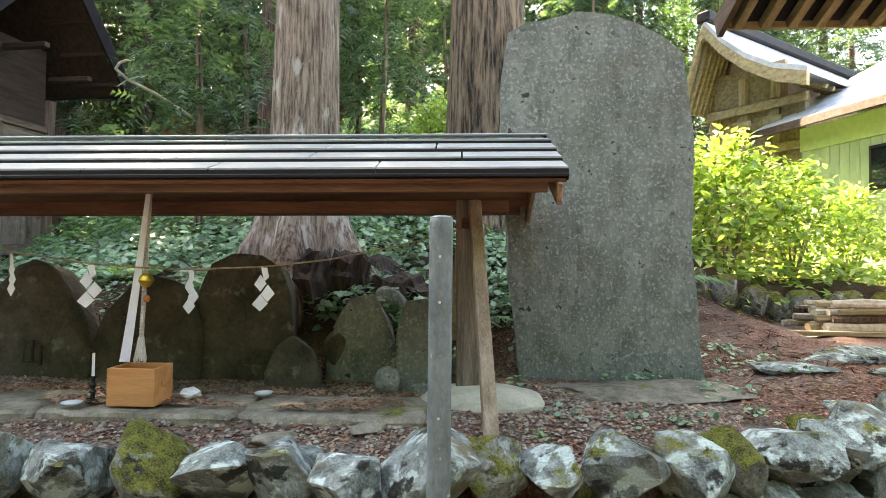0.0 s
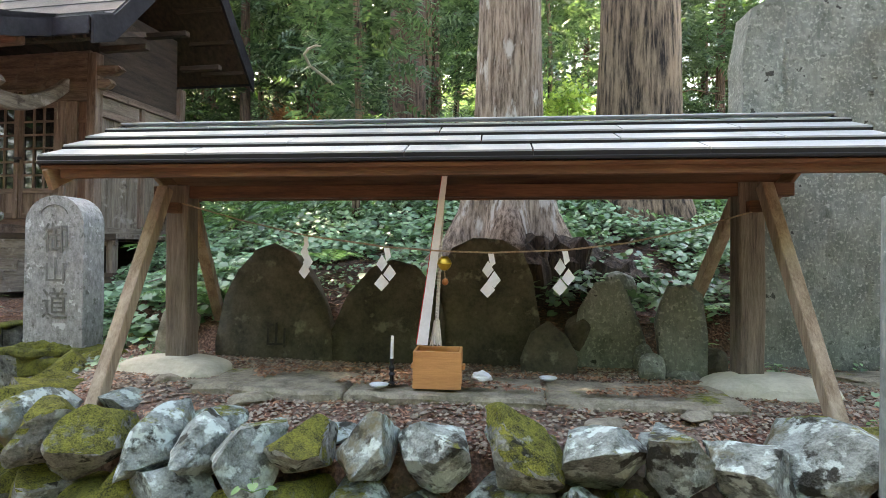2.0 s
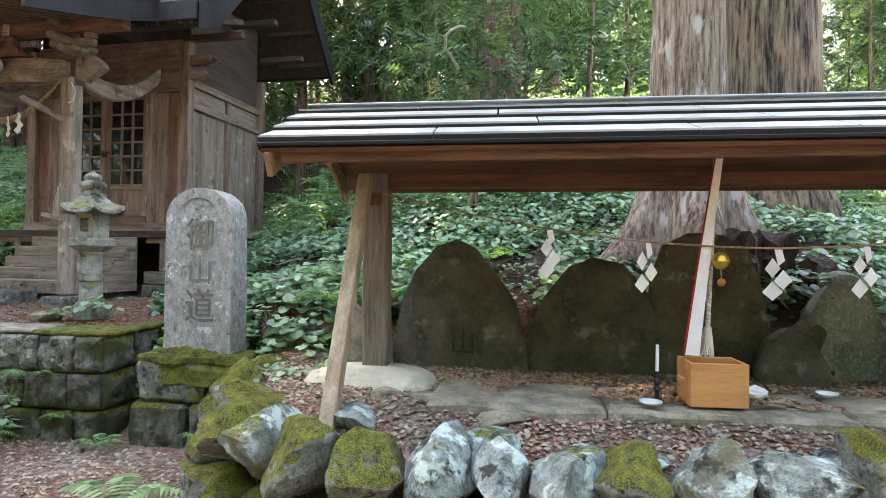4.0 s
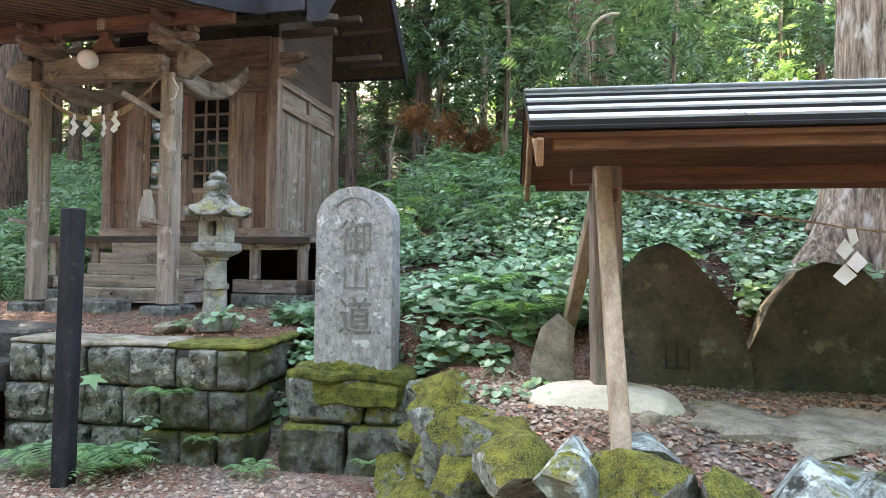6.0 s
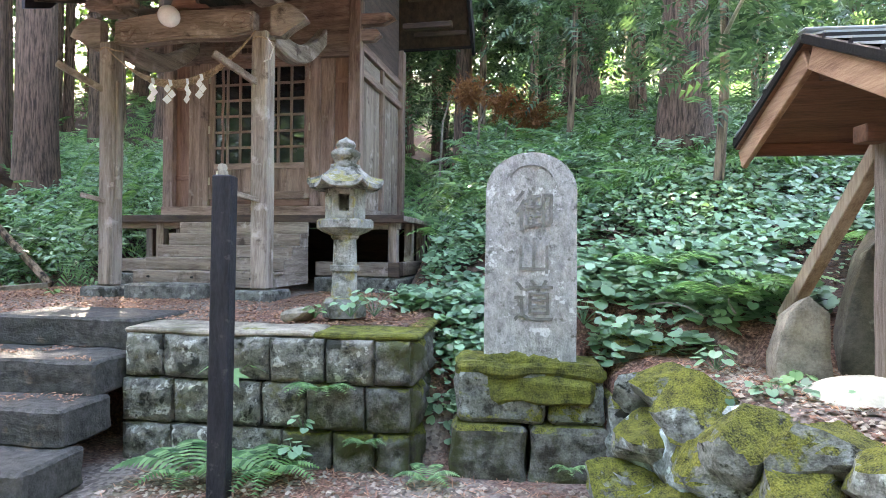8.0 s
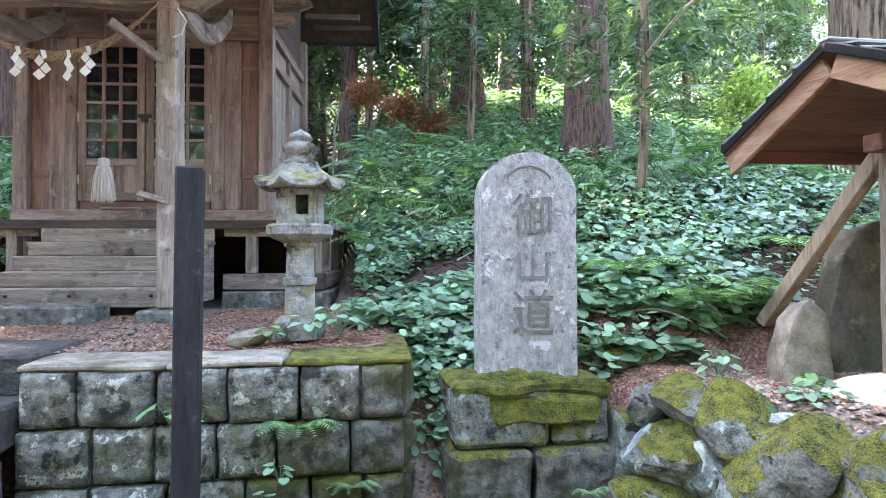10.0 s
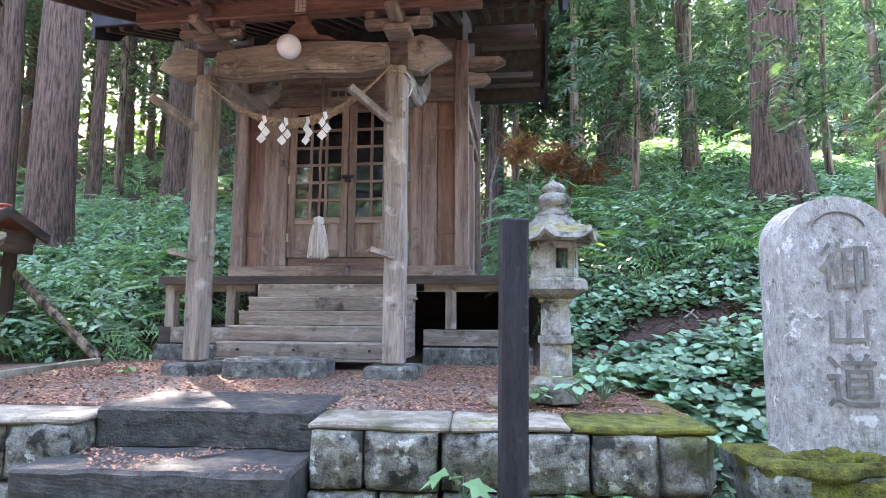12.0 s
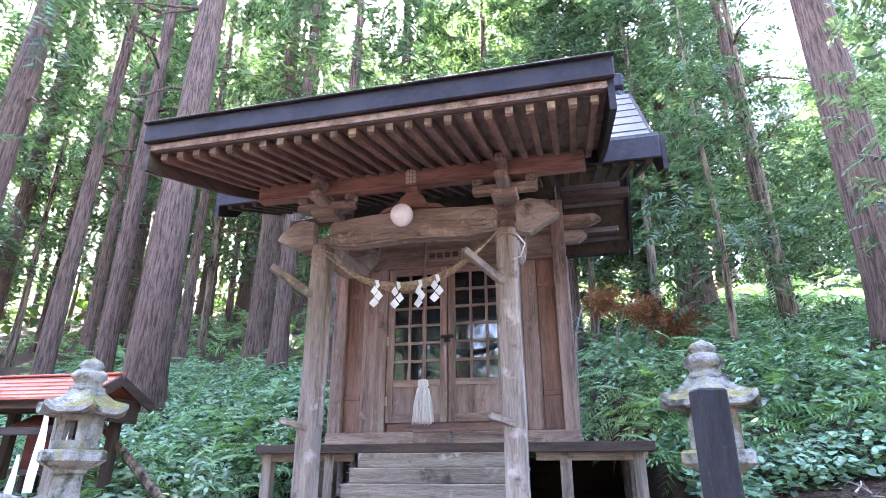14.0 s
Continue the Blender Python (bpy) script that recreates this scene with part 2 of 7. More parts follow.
def bark(name, dark, light, ridge=26, spots=None):
    m, nt, p = nodes_of(name)
    a = noise_of(nt, ridge * 1.3, 8, (1, 1, 0.09), 0.72)
    b = noise_of(nt, 4, 6, (1, 1, 0.5), 0.6)
    f = maths(nt, "ADD", maths(nt, "MULTIPLY", a.outputs["Fac"], 0.82), maths(nt, "MULTIPLY", b.outputs["Fac"], 0.18))
    colour = ramp(nt, f, [(0.41, dark), (0.58, light)])
    for c, s, lo, hi in spots or ():
        sp = noise_of(nt, s, 5, (1.6, 1.6, 0.5), 0.6)
        colour = mixed(nt, ramp(nt, sp.outputs["Fac"], [(lo, (0, 0, 0)), (hi, (1, 1, 1))]), colour, c)
    nt.links.new(colour, p.inputs["Base Color"])
    p.inputs["Roughness"].default_value = 0.95
    bp = nt.nodes.new("ShaderNodeBump")
    bp.inputs["Strength"].default_value, bp.inputs["Distance"].default_value = 0.9, 0.035
    nt.links.new(a.outputs["Fac"], bp.inputs["Height"])
    nt.links.new(bp.outputs["Normal"], p.inputs["Normal"])
    return m


cedar_bark = bark("cedar_bark", (0.035, 0.021, 0.014), (0.17, 0.108, 0.078))
grey_bark = bark("grey_cedar_bark", (0.075, 0.052, 0.035), (0.36, 0.285, 0.22), 24, [((0.45, 0.42, 0.37), 6, 0.57, 0.66)])
dark_bark = bark("dark_cedar_bark", (0.012, 0.008, 0.006), (0.27, 0.2, 0.135), 13)
# near-black bark: the shade round the cedar's foot is in this colour
shaded_root_bark = bark("shaded_root_bark", (0.010, 0.007, 0.005), (0.075, 0.054, 0.04), 20)
engraved_dark = surface("engraved_dark_stone", (0.012, 0.012, 0.009), (0.045, 0.042, 0.03), 12)
# darker copy of the litter: humus tone plus painted shade under the leaves
shaded_humus_litter = leaf_material("shaded_humus_litter", (0.05, 0.026, 0.018), (0.22, 0.12, 0.08), 0.8, 0.0, 2.0)
twig_mat = surface("dead_twig", (0.12, 0.1, 0.08), (0.3, 0.26, 0.21), 20)
pale_branch = surface("pale_branch", (0.32, 0.28, 0.21), (0.58, 0.53, 0.43), 20)
# light end lifted: the distant trees' pale haze is put into the colour
conifer_leaf = leaf_material("conifer_leaf", (0.028, 0.062, 0.042), (0.16, 0.25, 0.165), 0.45, 0.45)
far_leaf = leaf_material("broad_leaf", (0.03, 0.07, 0.022), (0.11, 0.2, 0.06), 0.5, 0.4)
# pale end raised so the colour carries the sky's sheen on the leaves
carpet_leaf = leaf_material("ground_leaf", (0.03, 0.085, 0.04), (0.34, 0.54, 0.36), 0.32, 0.3, 1.6)
bright_leaf = leaf_material("shrub_leaf", (0.12, 0.24, 0.045), (0.58, 0.68, 0.28), 0.4, 0.45, 2.0)
fern_leaf = leaf_material("fern_leaf", (0.045, 0.13, 0.05), (0.27, 0.46, 0.22), 0.35, 0.4)
dry_leaf = leaf_material("dry_frond", (0.18, 0.07, 0.035), (0.4, 0.19, 0.095), 0.8, 0.3)
litter_mat = leaf_material("leaf_litter", (0.11, 0.045, 0.028), (0.5, 0.27, 0.17), 0.75, 0.05, 2.0)
pebble_mat = leaf_material("pebble", (0.075, 0.056, 0.042), (0.4, 0.33, 0.255), 0.85, 0.0, 2.0)
moss_mat = surface("moss", (0.03, 0.036, 0.006), (0.22, 0.23, 0.035), 14, (1, 1, 1), 1.0, 1.0, 80)


def ground_material():
    """Needle litter, earth and gravel; red-brown where needles lie, grey where it is trodden."""
    m, nt, p = nodes_of("forest_floor")
    a = noise_of(nt, 1.1, 5)
    cells = noise_of(nt, 42, 2, (1, 1, 1), 0.5, "voronoi")
    fine = noise_of(nt, 55, 5)
    red = ramp(nt, fine.outputs["Fac"], [(0.32, (0.03, 0.016, 0.011)), (0.5, (0.13, 0.062, 0.042)), (0.68, (0.33, 0.19, 0.13))])
    grey = ramp(nt, cells.outputs["Color"], [(0.1, (0.07, 0.055, 0.045)), (0.9, (0.26, 0.22, 0.185))])
    colour = mixed(nt, ramp(nt, a.outputs["Fac"], [(0.46, (0, 0, 0)), (0.62, (1, 1, 1))]), red, grey)
    b = noise_of(nt, 2.3, 4)
    colour = mixed(nt, ramp(nt, b.outputs["Fac"], [(0.6, (0, 0, 0)), (0.72, (0.7, 0.7, 0.7))]), colour, (0.075, 0.085, 0.02))
    place = nt.nodes.new("ShaderNodeNewGeometry")
    xyz = nt.nodes.new("ShaderNodeSeparateXYZ")
    nt.links.new(place.outputs["Position"], xyz.inputs[0])
    rise = maths(nt, "ADD", xyz.outputs["Z"], maths(nt, "MULTIPLY", a.outputs["Fac"], 0.35))
    shaded_humus = ramp(nt, fine.outputs["Fac"], [(0.35, (0.014, 0.009, 0.006)), (0.7, (0.085, 0.045, 0.03))])
    colour = mixed(nt, ramp(nt, maths(nt, "MULTIPLY", rise, 0.5), [(0.52, (0, 0, 0)), (0.60, (1, 1, 1))]), colour, shaded_humus)  # dark humus on the wooded bank, the shade under the leaves painted in
    nt.links.new(colour, p.inputs["Base Color"])
    p.inputs["Roughness"].default_value = 0.95
    bp = nt.nodes.new("ShaderNodeBump")
    bp.inputs["Strength"].default_value, bp.inputs["Distance"].default_value = 0.7, 0.02
    nt.links.new(mixed(nt, 0.5, fine.outputs["Fac"], cells.outputs["Distance"]), bp.inputs["Height"])
    nt.links.new(bp.outputs["Normal"], p.inputs["Normal"])
    return m


floor_mat = ground_material()


# ---- mesh tools ----
def box(bm, x0, x1, y0, y1, z0, z1, bevel=0.0, m=None):
    """A bevelled box between two corners, moved by the pose m."""
    r = bmesh.ops.create_cube(bm, size=1.0)
    vs = r["verts"]
    for v in vs:
        v.co = Vector(((x0 + x1) / 2 + v.co.x * (x1 - x0), (y0 + y1) / 2 + v.co.y * (y1 - y0), (z0 + z1) / 2 + v.co.z * (z1 - z0)))
    if bevel > 0:
        es = list({e for v in vs for e in v.link_edges})
        r = bmesh.ops.bevel(bm, geom=es, offset=bevel, segments=1, affect="EDGES")
        vs = list({v for f in r["faces"] for v in f.verts} | {v for v in vs if v.is_valid})
    if m is not None:
        bmesh.ops.transform(bm, matrix=m, verts=vs)
    return vs


def bar(bm, a, b, w, h, bevel=0.004, up=(0, 0, 1)):
    """A squared timber from a to b, w wide and h high."""
    a, b = Vector(a), Vector(b)
    d = (b - a).normalized()
    side = d.cross(Vector(up))
    side = side.normalized() if side.length > 1e-4 else Vector((1, 0, 0))
    top = side.cross(d)
    m = Matrix((side, d, top)).transposed().to_4x4()
    m.translation = (a + b) / 2
    box(bm, -w / 2, w / 2, -(b - a).length / 2, (b - a).length / 2, -h / 2, h / 2, bevel, m)


def ring_tube(bm, pts, radii, n=8, cap=True, bumps=0.0, seed=0):
    """A tube through points, with a radius at each."""
    rings = []
    for k, p in enumerate(pts):
        p = Vector(p)
        d = (Vector(pts[min(k + 1, len(pts) - 1)]) - Vector(pts[max(k - 1, 0)])).normalized()
        s = d.cross(Vector((0.3, 0.9, 0.2)))
        s = s.normalized() if s.length > 1e-3 else Vector((1, 0, 0))
        q = d.cross(s)
        ring = []
        for i in range(n):
            a = 2 * math.pi * i / n
            r = radii[k]
            if bumps:
                r *= 1 + bumps * noise.noise(Vector((math.cos(a) * 2 + seed, math.sin(a) * 2, p.z * 0.5)))
            ring.append(bm.verts.new(p + (s * math.cos(a) + q * math.sin(a)) * r))
        rings.append(ring)
    for a, b in zip(rings, rings[1:]):
        for i in range(n):
            bm.faces.new((a[i], a[(i + 1) % n], b[(i + 1) % n], b[i]))
    if cap:
        bm.faces.new(rings[0][::-1])
        bm.faces.new(rings[-1])


def lathe(bm, profile, n=24, turn=0.0, squash=None):
    """Turns (radius, height) pairs about z; squash(i, k) may scale a vertex's radius."""
    rings = []
    for k, (r, z) in enumerate(profile):
        ring = []
        for i in range(n):
            a = turn + 2 * math.pi * i / n
            rr, dz = (r, 0) if squash is None else squash(a, k, r)
            ring.append(bm.verts.new((rr * math.cos(a), rr * math.sin(a), z + dz)))
        rings.append(ring)
    for a, b in zip(rings, rings[1:]):
        for i in range(n):
            bm.faces.new((a[i], a[(i + 1) % n], b[(i + 1) % n], b[i]))
    bm.faces.new(rings[0][::-1])
    bm.faces.new(rings[-1])


def prism(bm, outline, y0, y1, grow=0.0):
    """An outline of (x, z) points made thick from y0 (front) to y1."""
    cx = sum(p[0] for p in outline) / len(outline)
    cz = sum(p[1] for p in outline) / len(outline)
    front = [bm.verts.new((x, y0, z)) for x, z in outline]
    back = [bm.verts.new((cx + (x - cx) * (1 + grow), y1, cz + (z - cz) * (1 + grow))) for x, z in outline]
    n = len(outline)
    bm.faces.new(front)
    bm.faces.new(back[::-1])
    for i in range(n):
        bm.faces.new((front[(i + 1) % n], front[i], back[i], back[(i + 1) % n]))
    bmesh.ops.recalc_face_normals(bm, faces=bm.faces[:])


def thing(name, m=None, label="", category="", group="", kind=""):
    ob = new(name)
    ob.empty_display_size = 0.2
    if m is not None:
        ob.matrix_basis = m
    return tagged(ob, label, category, group, kind)


def part(name, bm, material, parent=None, label="", smooth=False):
    me = bpy.data.meshes.new(name)
    bm.to_mesh(me)
    bm.free()
    me.materials.append(material)
    if smooth:
        me.polygons.foreach_set("use_smooth", [True] * len(me.polygons))
    ob = new(name, me)
    if parent is not None:
        ob.parent = parent
    if label:
        tagged(ob, label)
    return ob


def boxpart(name, material, parent, x0, x1, y0, y1, z0, z1, bevel=0.006, label=""):
    bm = bmesh.new()
    box(bm, x0, x1, y0, y1, z0, z1, bevel)
    return part(name, bm, material, parent, label)


def barpart(name, material, parent, a, b, w, h, label="", bevel=0.005, up=(0, 0, 1)):
    bm = bmesh.new()
    bar(bm, a, b, w, h, bevel, up)
    return part(name, bm, material, parent, label)


def array_mesh(name, verts, faces, materials, smooth=False, which=None):
    me = bpy.data.meshes.new(name)
    nv, nf, k = len(verts), len(faces), faces.shape[1]
    me.vertices.add(nv)
    me.vertices.foreach_set("co", np.asarray(verts, np.float32).ravel())
    me.loops.add(nf * k)
    me.loops.foreach_set("vertex_index", np.asarray(faces, np.int32).ravel())
    me.polygons.add(nf)
    me.polygons.foreach_set("loop_start", np.arange(nf, dtype=np.int32) * k)
    for m in materials:
        me.materials.append(m)
    if which is not None:
        me.polygons.foreach_set("material_index", np.asarray(which, np.int32))
    me.update(calc_edges=True)
    me.validate()
    if smooth:
        me.polygons.foreach_set("use_smooth", [True] * nf)
    return me


def scattered(shape, tris, places, frames_, sizes):
    """Many copies of one small shape as arrays: places (n, 3), frames (n, 3, 3) with columns x, y, z, sizes (n,)."""
    n, k = len(places), len(shape)
    v = np.einsum("nij,kj->nki", frames_, shape) * sizes[:, None, None] + places[:, None, :]
    f = tris[None] + (np.arange(n) * k)[:, None, None]
    return v.reshape(-1, 3), f.reshape(-1, tris.shape[1])


def random_frames(rng, n, tilt, lean=None):
    """Upright frames turned about z at random, tipped by up to tilt radians; lean: mean direction (n, 3) of their y axis."""
    yaw = rng.uniform(0, 2 * np.pi, n) if lean is None else lean
    tip = rng.normal(0, tilt, n)
    rol = rng.normal(0, tilt * 0.7, n)
    cy, sy, ct, st, cr, sr = np.cos(yaw), np.sin(yaw), np.cos(tip), np.sin(tip), np.cos(rol), np.sin(rol)
    o, z = np.ones(n), np.zeros(n)
    Z = np.array([[cy, -sy, z], [sy, cy, z], [z, z, o]]).transpose(2, 0, 1)
    X = np.array([[o, z, z], [z, ct, -st], [z, st, ct]]).transpose(2, 0, 1)
    Y = np.array([[cr, z, sr], [z, o, z], [-sr, z, cr]]).transpose(2, 0, 1)
    return Z @ X @ Y


ROUND = np.array([(0, 0, 0), (0.2, -0.16, 0.03), (0.42, -0.06, 0.05), (0.52, 0.22, 0.03), (0.42, 0.55, -0.02), (0.2, 0.78, -0.06), (0, 0.9, -0.1), (-0.2, 0.78, -0.06), (-0.42, 0.55, -0.02), (-0.52, 0.22, 0.03), (-0.42, -0.06, 0.05), (-0.2, -0.16, 0.03), (0, 0.32, -0.035)])
ROUND_T = np.array([(k, (k + 1) % 12, 12) for k in range(12)])
LOBED = np.array([(0, 0, 0)] + [(r * math.sin(radians(a)), 0.28 + r * math.cos(radians(a)), -0.12 * r * r) for a, r in ((150, 0.3), (120, 0.55), (95, 0.32), (60, 0.72), (30, 0.36), (0, 0.85), (-30, 0.36), (-60, 0.72), (-95, 0.32), (-120, 0.55), (-150, 0.3))] + [(0, 0.28, 0.02)])
LOBED_T = np.array([(k, (k + 1) % 12, 12) for k in range(12)])
OVAL = np.array([(0, 0, 0), (0.26, 0.45, 0.05), (0, 1.0, -0.1), (-0.26, 0.45, 0.05), (0, 0.5, -0.02)])
OVAL_T = np.array([(0, 1, 4), (1, 2, 4), (2, 3, 4), (3, 0, 4)])


def spray_shape(pairs, width, droop):
    """A flat frond: a midrib with narrow leaflets on both sides."""
    v, f = [], []
    for k in range(pairs):
        y = 0.12 + 0.83 * k / pairs
        w = width * math.sin(math.pi * (0.18 + 0.8 * k / pairs)) ** 0.8
        z = -droop * y * y
        for s in (-1, 1):
            i = len(v)
            v += [(0, y, z), (s * w, y + 0.16, z - 0.05 - droop * 0.15), (0, y + 0.6 / pairs, z)]
            f.append((i, i + 1, i + 2) if s > 0 else (i, i + 2, i + 1))
    return np.array(v), np.array(f)


def smooth_step(a, b, x):
    t = min(1, max(0, (x - a) / (b - a)))
    return t * t * (3 - 2 * t)


def between(x, table):
    return float(np.interp(x, [p[0] for p in table], [p[1] for p in table]))


# ---- the ground ----
WALL_LINE = [(-5.0, 4.16), (-4.8, 3.98), (-4.66, 3.6), (-4.5, 3.1), (-4.25, 2.66), (-3.9, 2.42), (-2.8, 2.32), (-1.5, 2.42), (-0.5, 2.38), (0.7, 2.55), (1.5, 2.8), (2.4, 3.25), (4.0, 3.9), (9.0, 5.0)]
FOOT_LINE = [(-40, 6.0), (-12, 6.4), (-10.75, 7.0), (-10.4, 9.9), (-6.9, 9.9), (-6.5, 6.1), (-5.9, 5.6), (-5, 4.85), (-4, 4.3), (-3, 3.8), (-1, 3.75), (0, 4.3), (1.5, 4.6), (2.3, 4.9), (4, 6)]
RISE = [(-40, 0.4), (-11, 0.36), (1.5, 0.36), (2.4, 0.22), (3.6, 0.03), (9, 0.03), (14, 0.2)]


def path_height(x):
    return -0.06 + 0.05 * smooth_step(-4, 1, x)


def ground_height(x, y):
    low = path_height(x)
    wob = 0.035 * noise.noise(Vector((x * 0.9, y * 0.9, 0))) + 0.015 * noise.noise(Vector((x * 3, y * 3, 5)))
    if x < -6.08:
        if -9.2 < x < -7.98 and y < 4.75:
            return low + wob * 0.3 if y < 4.6 else low + (0.76 - low) * smooth_step(4.6, 4.7, y)
        edge = smooth_step(4.4, 4.5, y)
        base = 0.78 + 0.03 * smooth_step(4.6, 6, y)
    elif x < -4.95:
        edge = smooth_step(4.35, 4.75, y)
        base = 0.42 + 0.38 * smooth_step(4.6, 5.4, y)
    else:
        yw = between(x, WALL_LINE)
        edge = smooth_step(yw + 0.10, yw + 0.22, y)
        base = 0.5 + 0.15 * smooth_step(yw + 0.1, yw + 0.75, y) + 0.12 * smooth_step(1.4, 2.6, x)
    top = base + (wob if x > -6 or y > 9 else wob * 0.5)
    foot, rise = between(x, FOOT_LINE), between(x, RISE)
    hill = 0.8 + rise * (y - foot)
    if -4.3 < x < 1.2:
        hill = min(hill, 0.62 + 1.8 * (y - 4.12)) if x < -0.3 else min(hill, 0.66 + 1.2 * (y - 4.6))
    if y > foot and rise > 0:
        far = max(0, y - 45)
        hill -= rise * far * 0.5
        top = max(top, hill + wob * 2.5 + 0.12 * noise.noise(Vector((x * 0.25, y * 0.25, 9))))
    if x > 1.9:
        top += 0.42 * smooth_step(7.7, 7.9, y) * smooth_step(1.9, 2.6, x)
    return low + wob * 0.4 + (top - low - wob * 0.4) * edge


def axis_steps(lo, hi, fine, reach):
    inner = list(np.arange(lo, hi + 1e-6, fine))
    out, s, v = [], fine, hi
    while v < reach:
        s *= 1.22
        v += s
        out.append(v)
    back, s, v = [], fine, lo
    while v > -reach:
        s *= 1.22
        v -= s
        back.append(v)
    return back[::-1] + inner + out


gx, gy = axis_steps(-13, 5.5, 0.11, 260), axis_steps(-1.5, 12, 0.11, 260)
gv = np.array([(x, y, ground_height(x, y)) for y in gy for x in gx])
ii = np.arange(len(gy) - 1)[:, None] * len(gx) + np.arange(len(gx) - 1)[None]
gf = np.stack([ii, ii + 1, ii + 1 + len(gx), ii + len(gx)], -1).reshape(-1, 4)
tagged(new("ground", array_mesh("ground", gv, gf, [floor_mat], True)), "brown forest floor of needles, earth and gravel", "ground", kind="structure")


# ---- stones ----
def stone_mesh(name, seed, sx, sy, sz, cuts=11, rough=0.06, sub=3, power=0.75, reach=(0.5, 0.82)):
    """A broken boulder: a ball cut by random planes, then roughened."""
    rng = random.Random(seed)
    bm = bmesh.new()
    bmesh.ops.create_icosphere(bm, subdivisions=sub, radius=1.0)
    planes = []
    for _ in range(cuts):
        d = Vector((rng.uniform(-1, 1), rng.uniform(-1, 0.8), rng.uniform(-0.9, 1))).normalized()
        planes.append((d, rng.uniform(*reach)))
    for v in bm.verts:
        p = v.co.copy()
        p = Vector([math.copysign(abs(c) ** power, c) for c in p]) * (0.72 + 0.28 * power)
        for d, r in planes:
            over = p.dot(d) - r
            if over > 0:
                p -= d * over * 0.985
        p *= 1 + rough * noise.noise(p * 2.6 + Vector((seed, 0, 0))) + rough * 0.5 * noise.noise(p * 6 + Vector((0, seed, 0)))
        v.co = Vector((p.x * sx, p.y * sy, p.z * sz))
    me = bpy.data.meshes.new(name)
    bm.to_mesh(me)
    bm.free()
    return me


def put_stone(name, seed, at, size, material, parent, turn=0.0, tip=0.0, cuts=7, sub=3, rough=0.07, power=0.75, reach=(0.5, 0.82)):
    me = stone_mesh(name, seed, *size, cuts=cuts, sub=sub, rough=rough, power=power, reach=reach)
    me.materials.append(material)
    ob = new(name, me)
    ob.parent = parent
    ob.matrix_basis = pose(*at, tip, 0, turn)
    return ob


def block_mesh(seed, w, d, h, rough=0.012):
    """A hewn block with a rough, slightly bulging face towards -y; its centre at the middle of the face."""
    rng = random.Random(seed)
    nx, nz = 8, 8
    v, f = [], []
    for k in range(nz + 1):
        for i in range(nx + 1):
            a, b = i / nx, k / nz
            rim = min(a, 1 - a, b, 1 - b) < 0.01
            bulge = 0.012 if rim else -0.022 + 0.045 * noise.noise(Vector((a * 2.3 + seed * 90, b * 2.3, 0))) + 0.03 * noise.noise(Vector((a * 6 + seed * 50, b * 6, 0)))
            wx, wz = noise.noise(Vector((seed * 70, b * 3, a * 2))), noise.noise(Vector((a * 3, seed * 70, b * 2)))
            v.append(((a - 0.5) * (w - 0.008 + 0.024 * wx) + (0 if rim else rng.uniform(-0.008, 0.008)), bulge, (b - 0.5) * (h - 0.008 + 0.024 * wz) + (0 if rim else rng.uniform(-0.008, 0.008))))
    n = (nx + 1) * (nz + 1)
    idx = lambda i, k: k * (nx + 1) + i
    for k in range(nz):
        for i in range(nx):
            f.append((idx(i, k), idx(i + 1, k), idx(i + 1, k + 1), idx(i, k + 1)))
    v += [(-w / 2, d, -h / 2), (w / 2, d, -h / 2), (w / 2, d, h / 2), (-w / 2, d, h / 2)]
    bottom, top = [idx(i, 0) for i in range(nx + 1)], [idx(i, nz) for i in range(nx + 1)]
    left, right = [idx(0, k) for k in range(nz + 1)], [idx(nx, k) for k in range(nz + 1)]
    f += [(*bottom[::-1], n, n + 1), (*top, n + 2, n + 3), (*left, n + 3, n), (*right[::-1], n + 1, n + 2), (n + 1, n, n + 3, n + 2)]
    me = bpy.data.meshes.new("block")
    me.from_pydata(v, [], f)
    me.polygons.foreach_set("use_smooth", [True] * (nx * nz) + [False] * (len(f) - nx * nz))
    return me


# dry-stone boulder wall along the path
boulder_wall = thing("boulder_wall", None, "low dry-laid wall of lichened grey boulders with moss", "stone wall", kind="structure")
rs = random.Random(11)
line = np.array([(x, between(x, WALL_LINE)) for x in np.arange(-4.98, 4.6, 0.02)])
run = np.concatenate([[0], np.cumsum(np.hypot(*np.diff(line, axis=0).T))])


def along(s):
    return float(np.interp(s, run, line[:, 0])), float(np.interp(s, run, line[:, 1]))


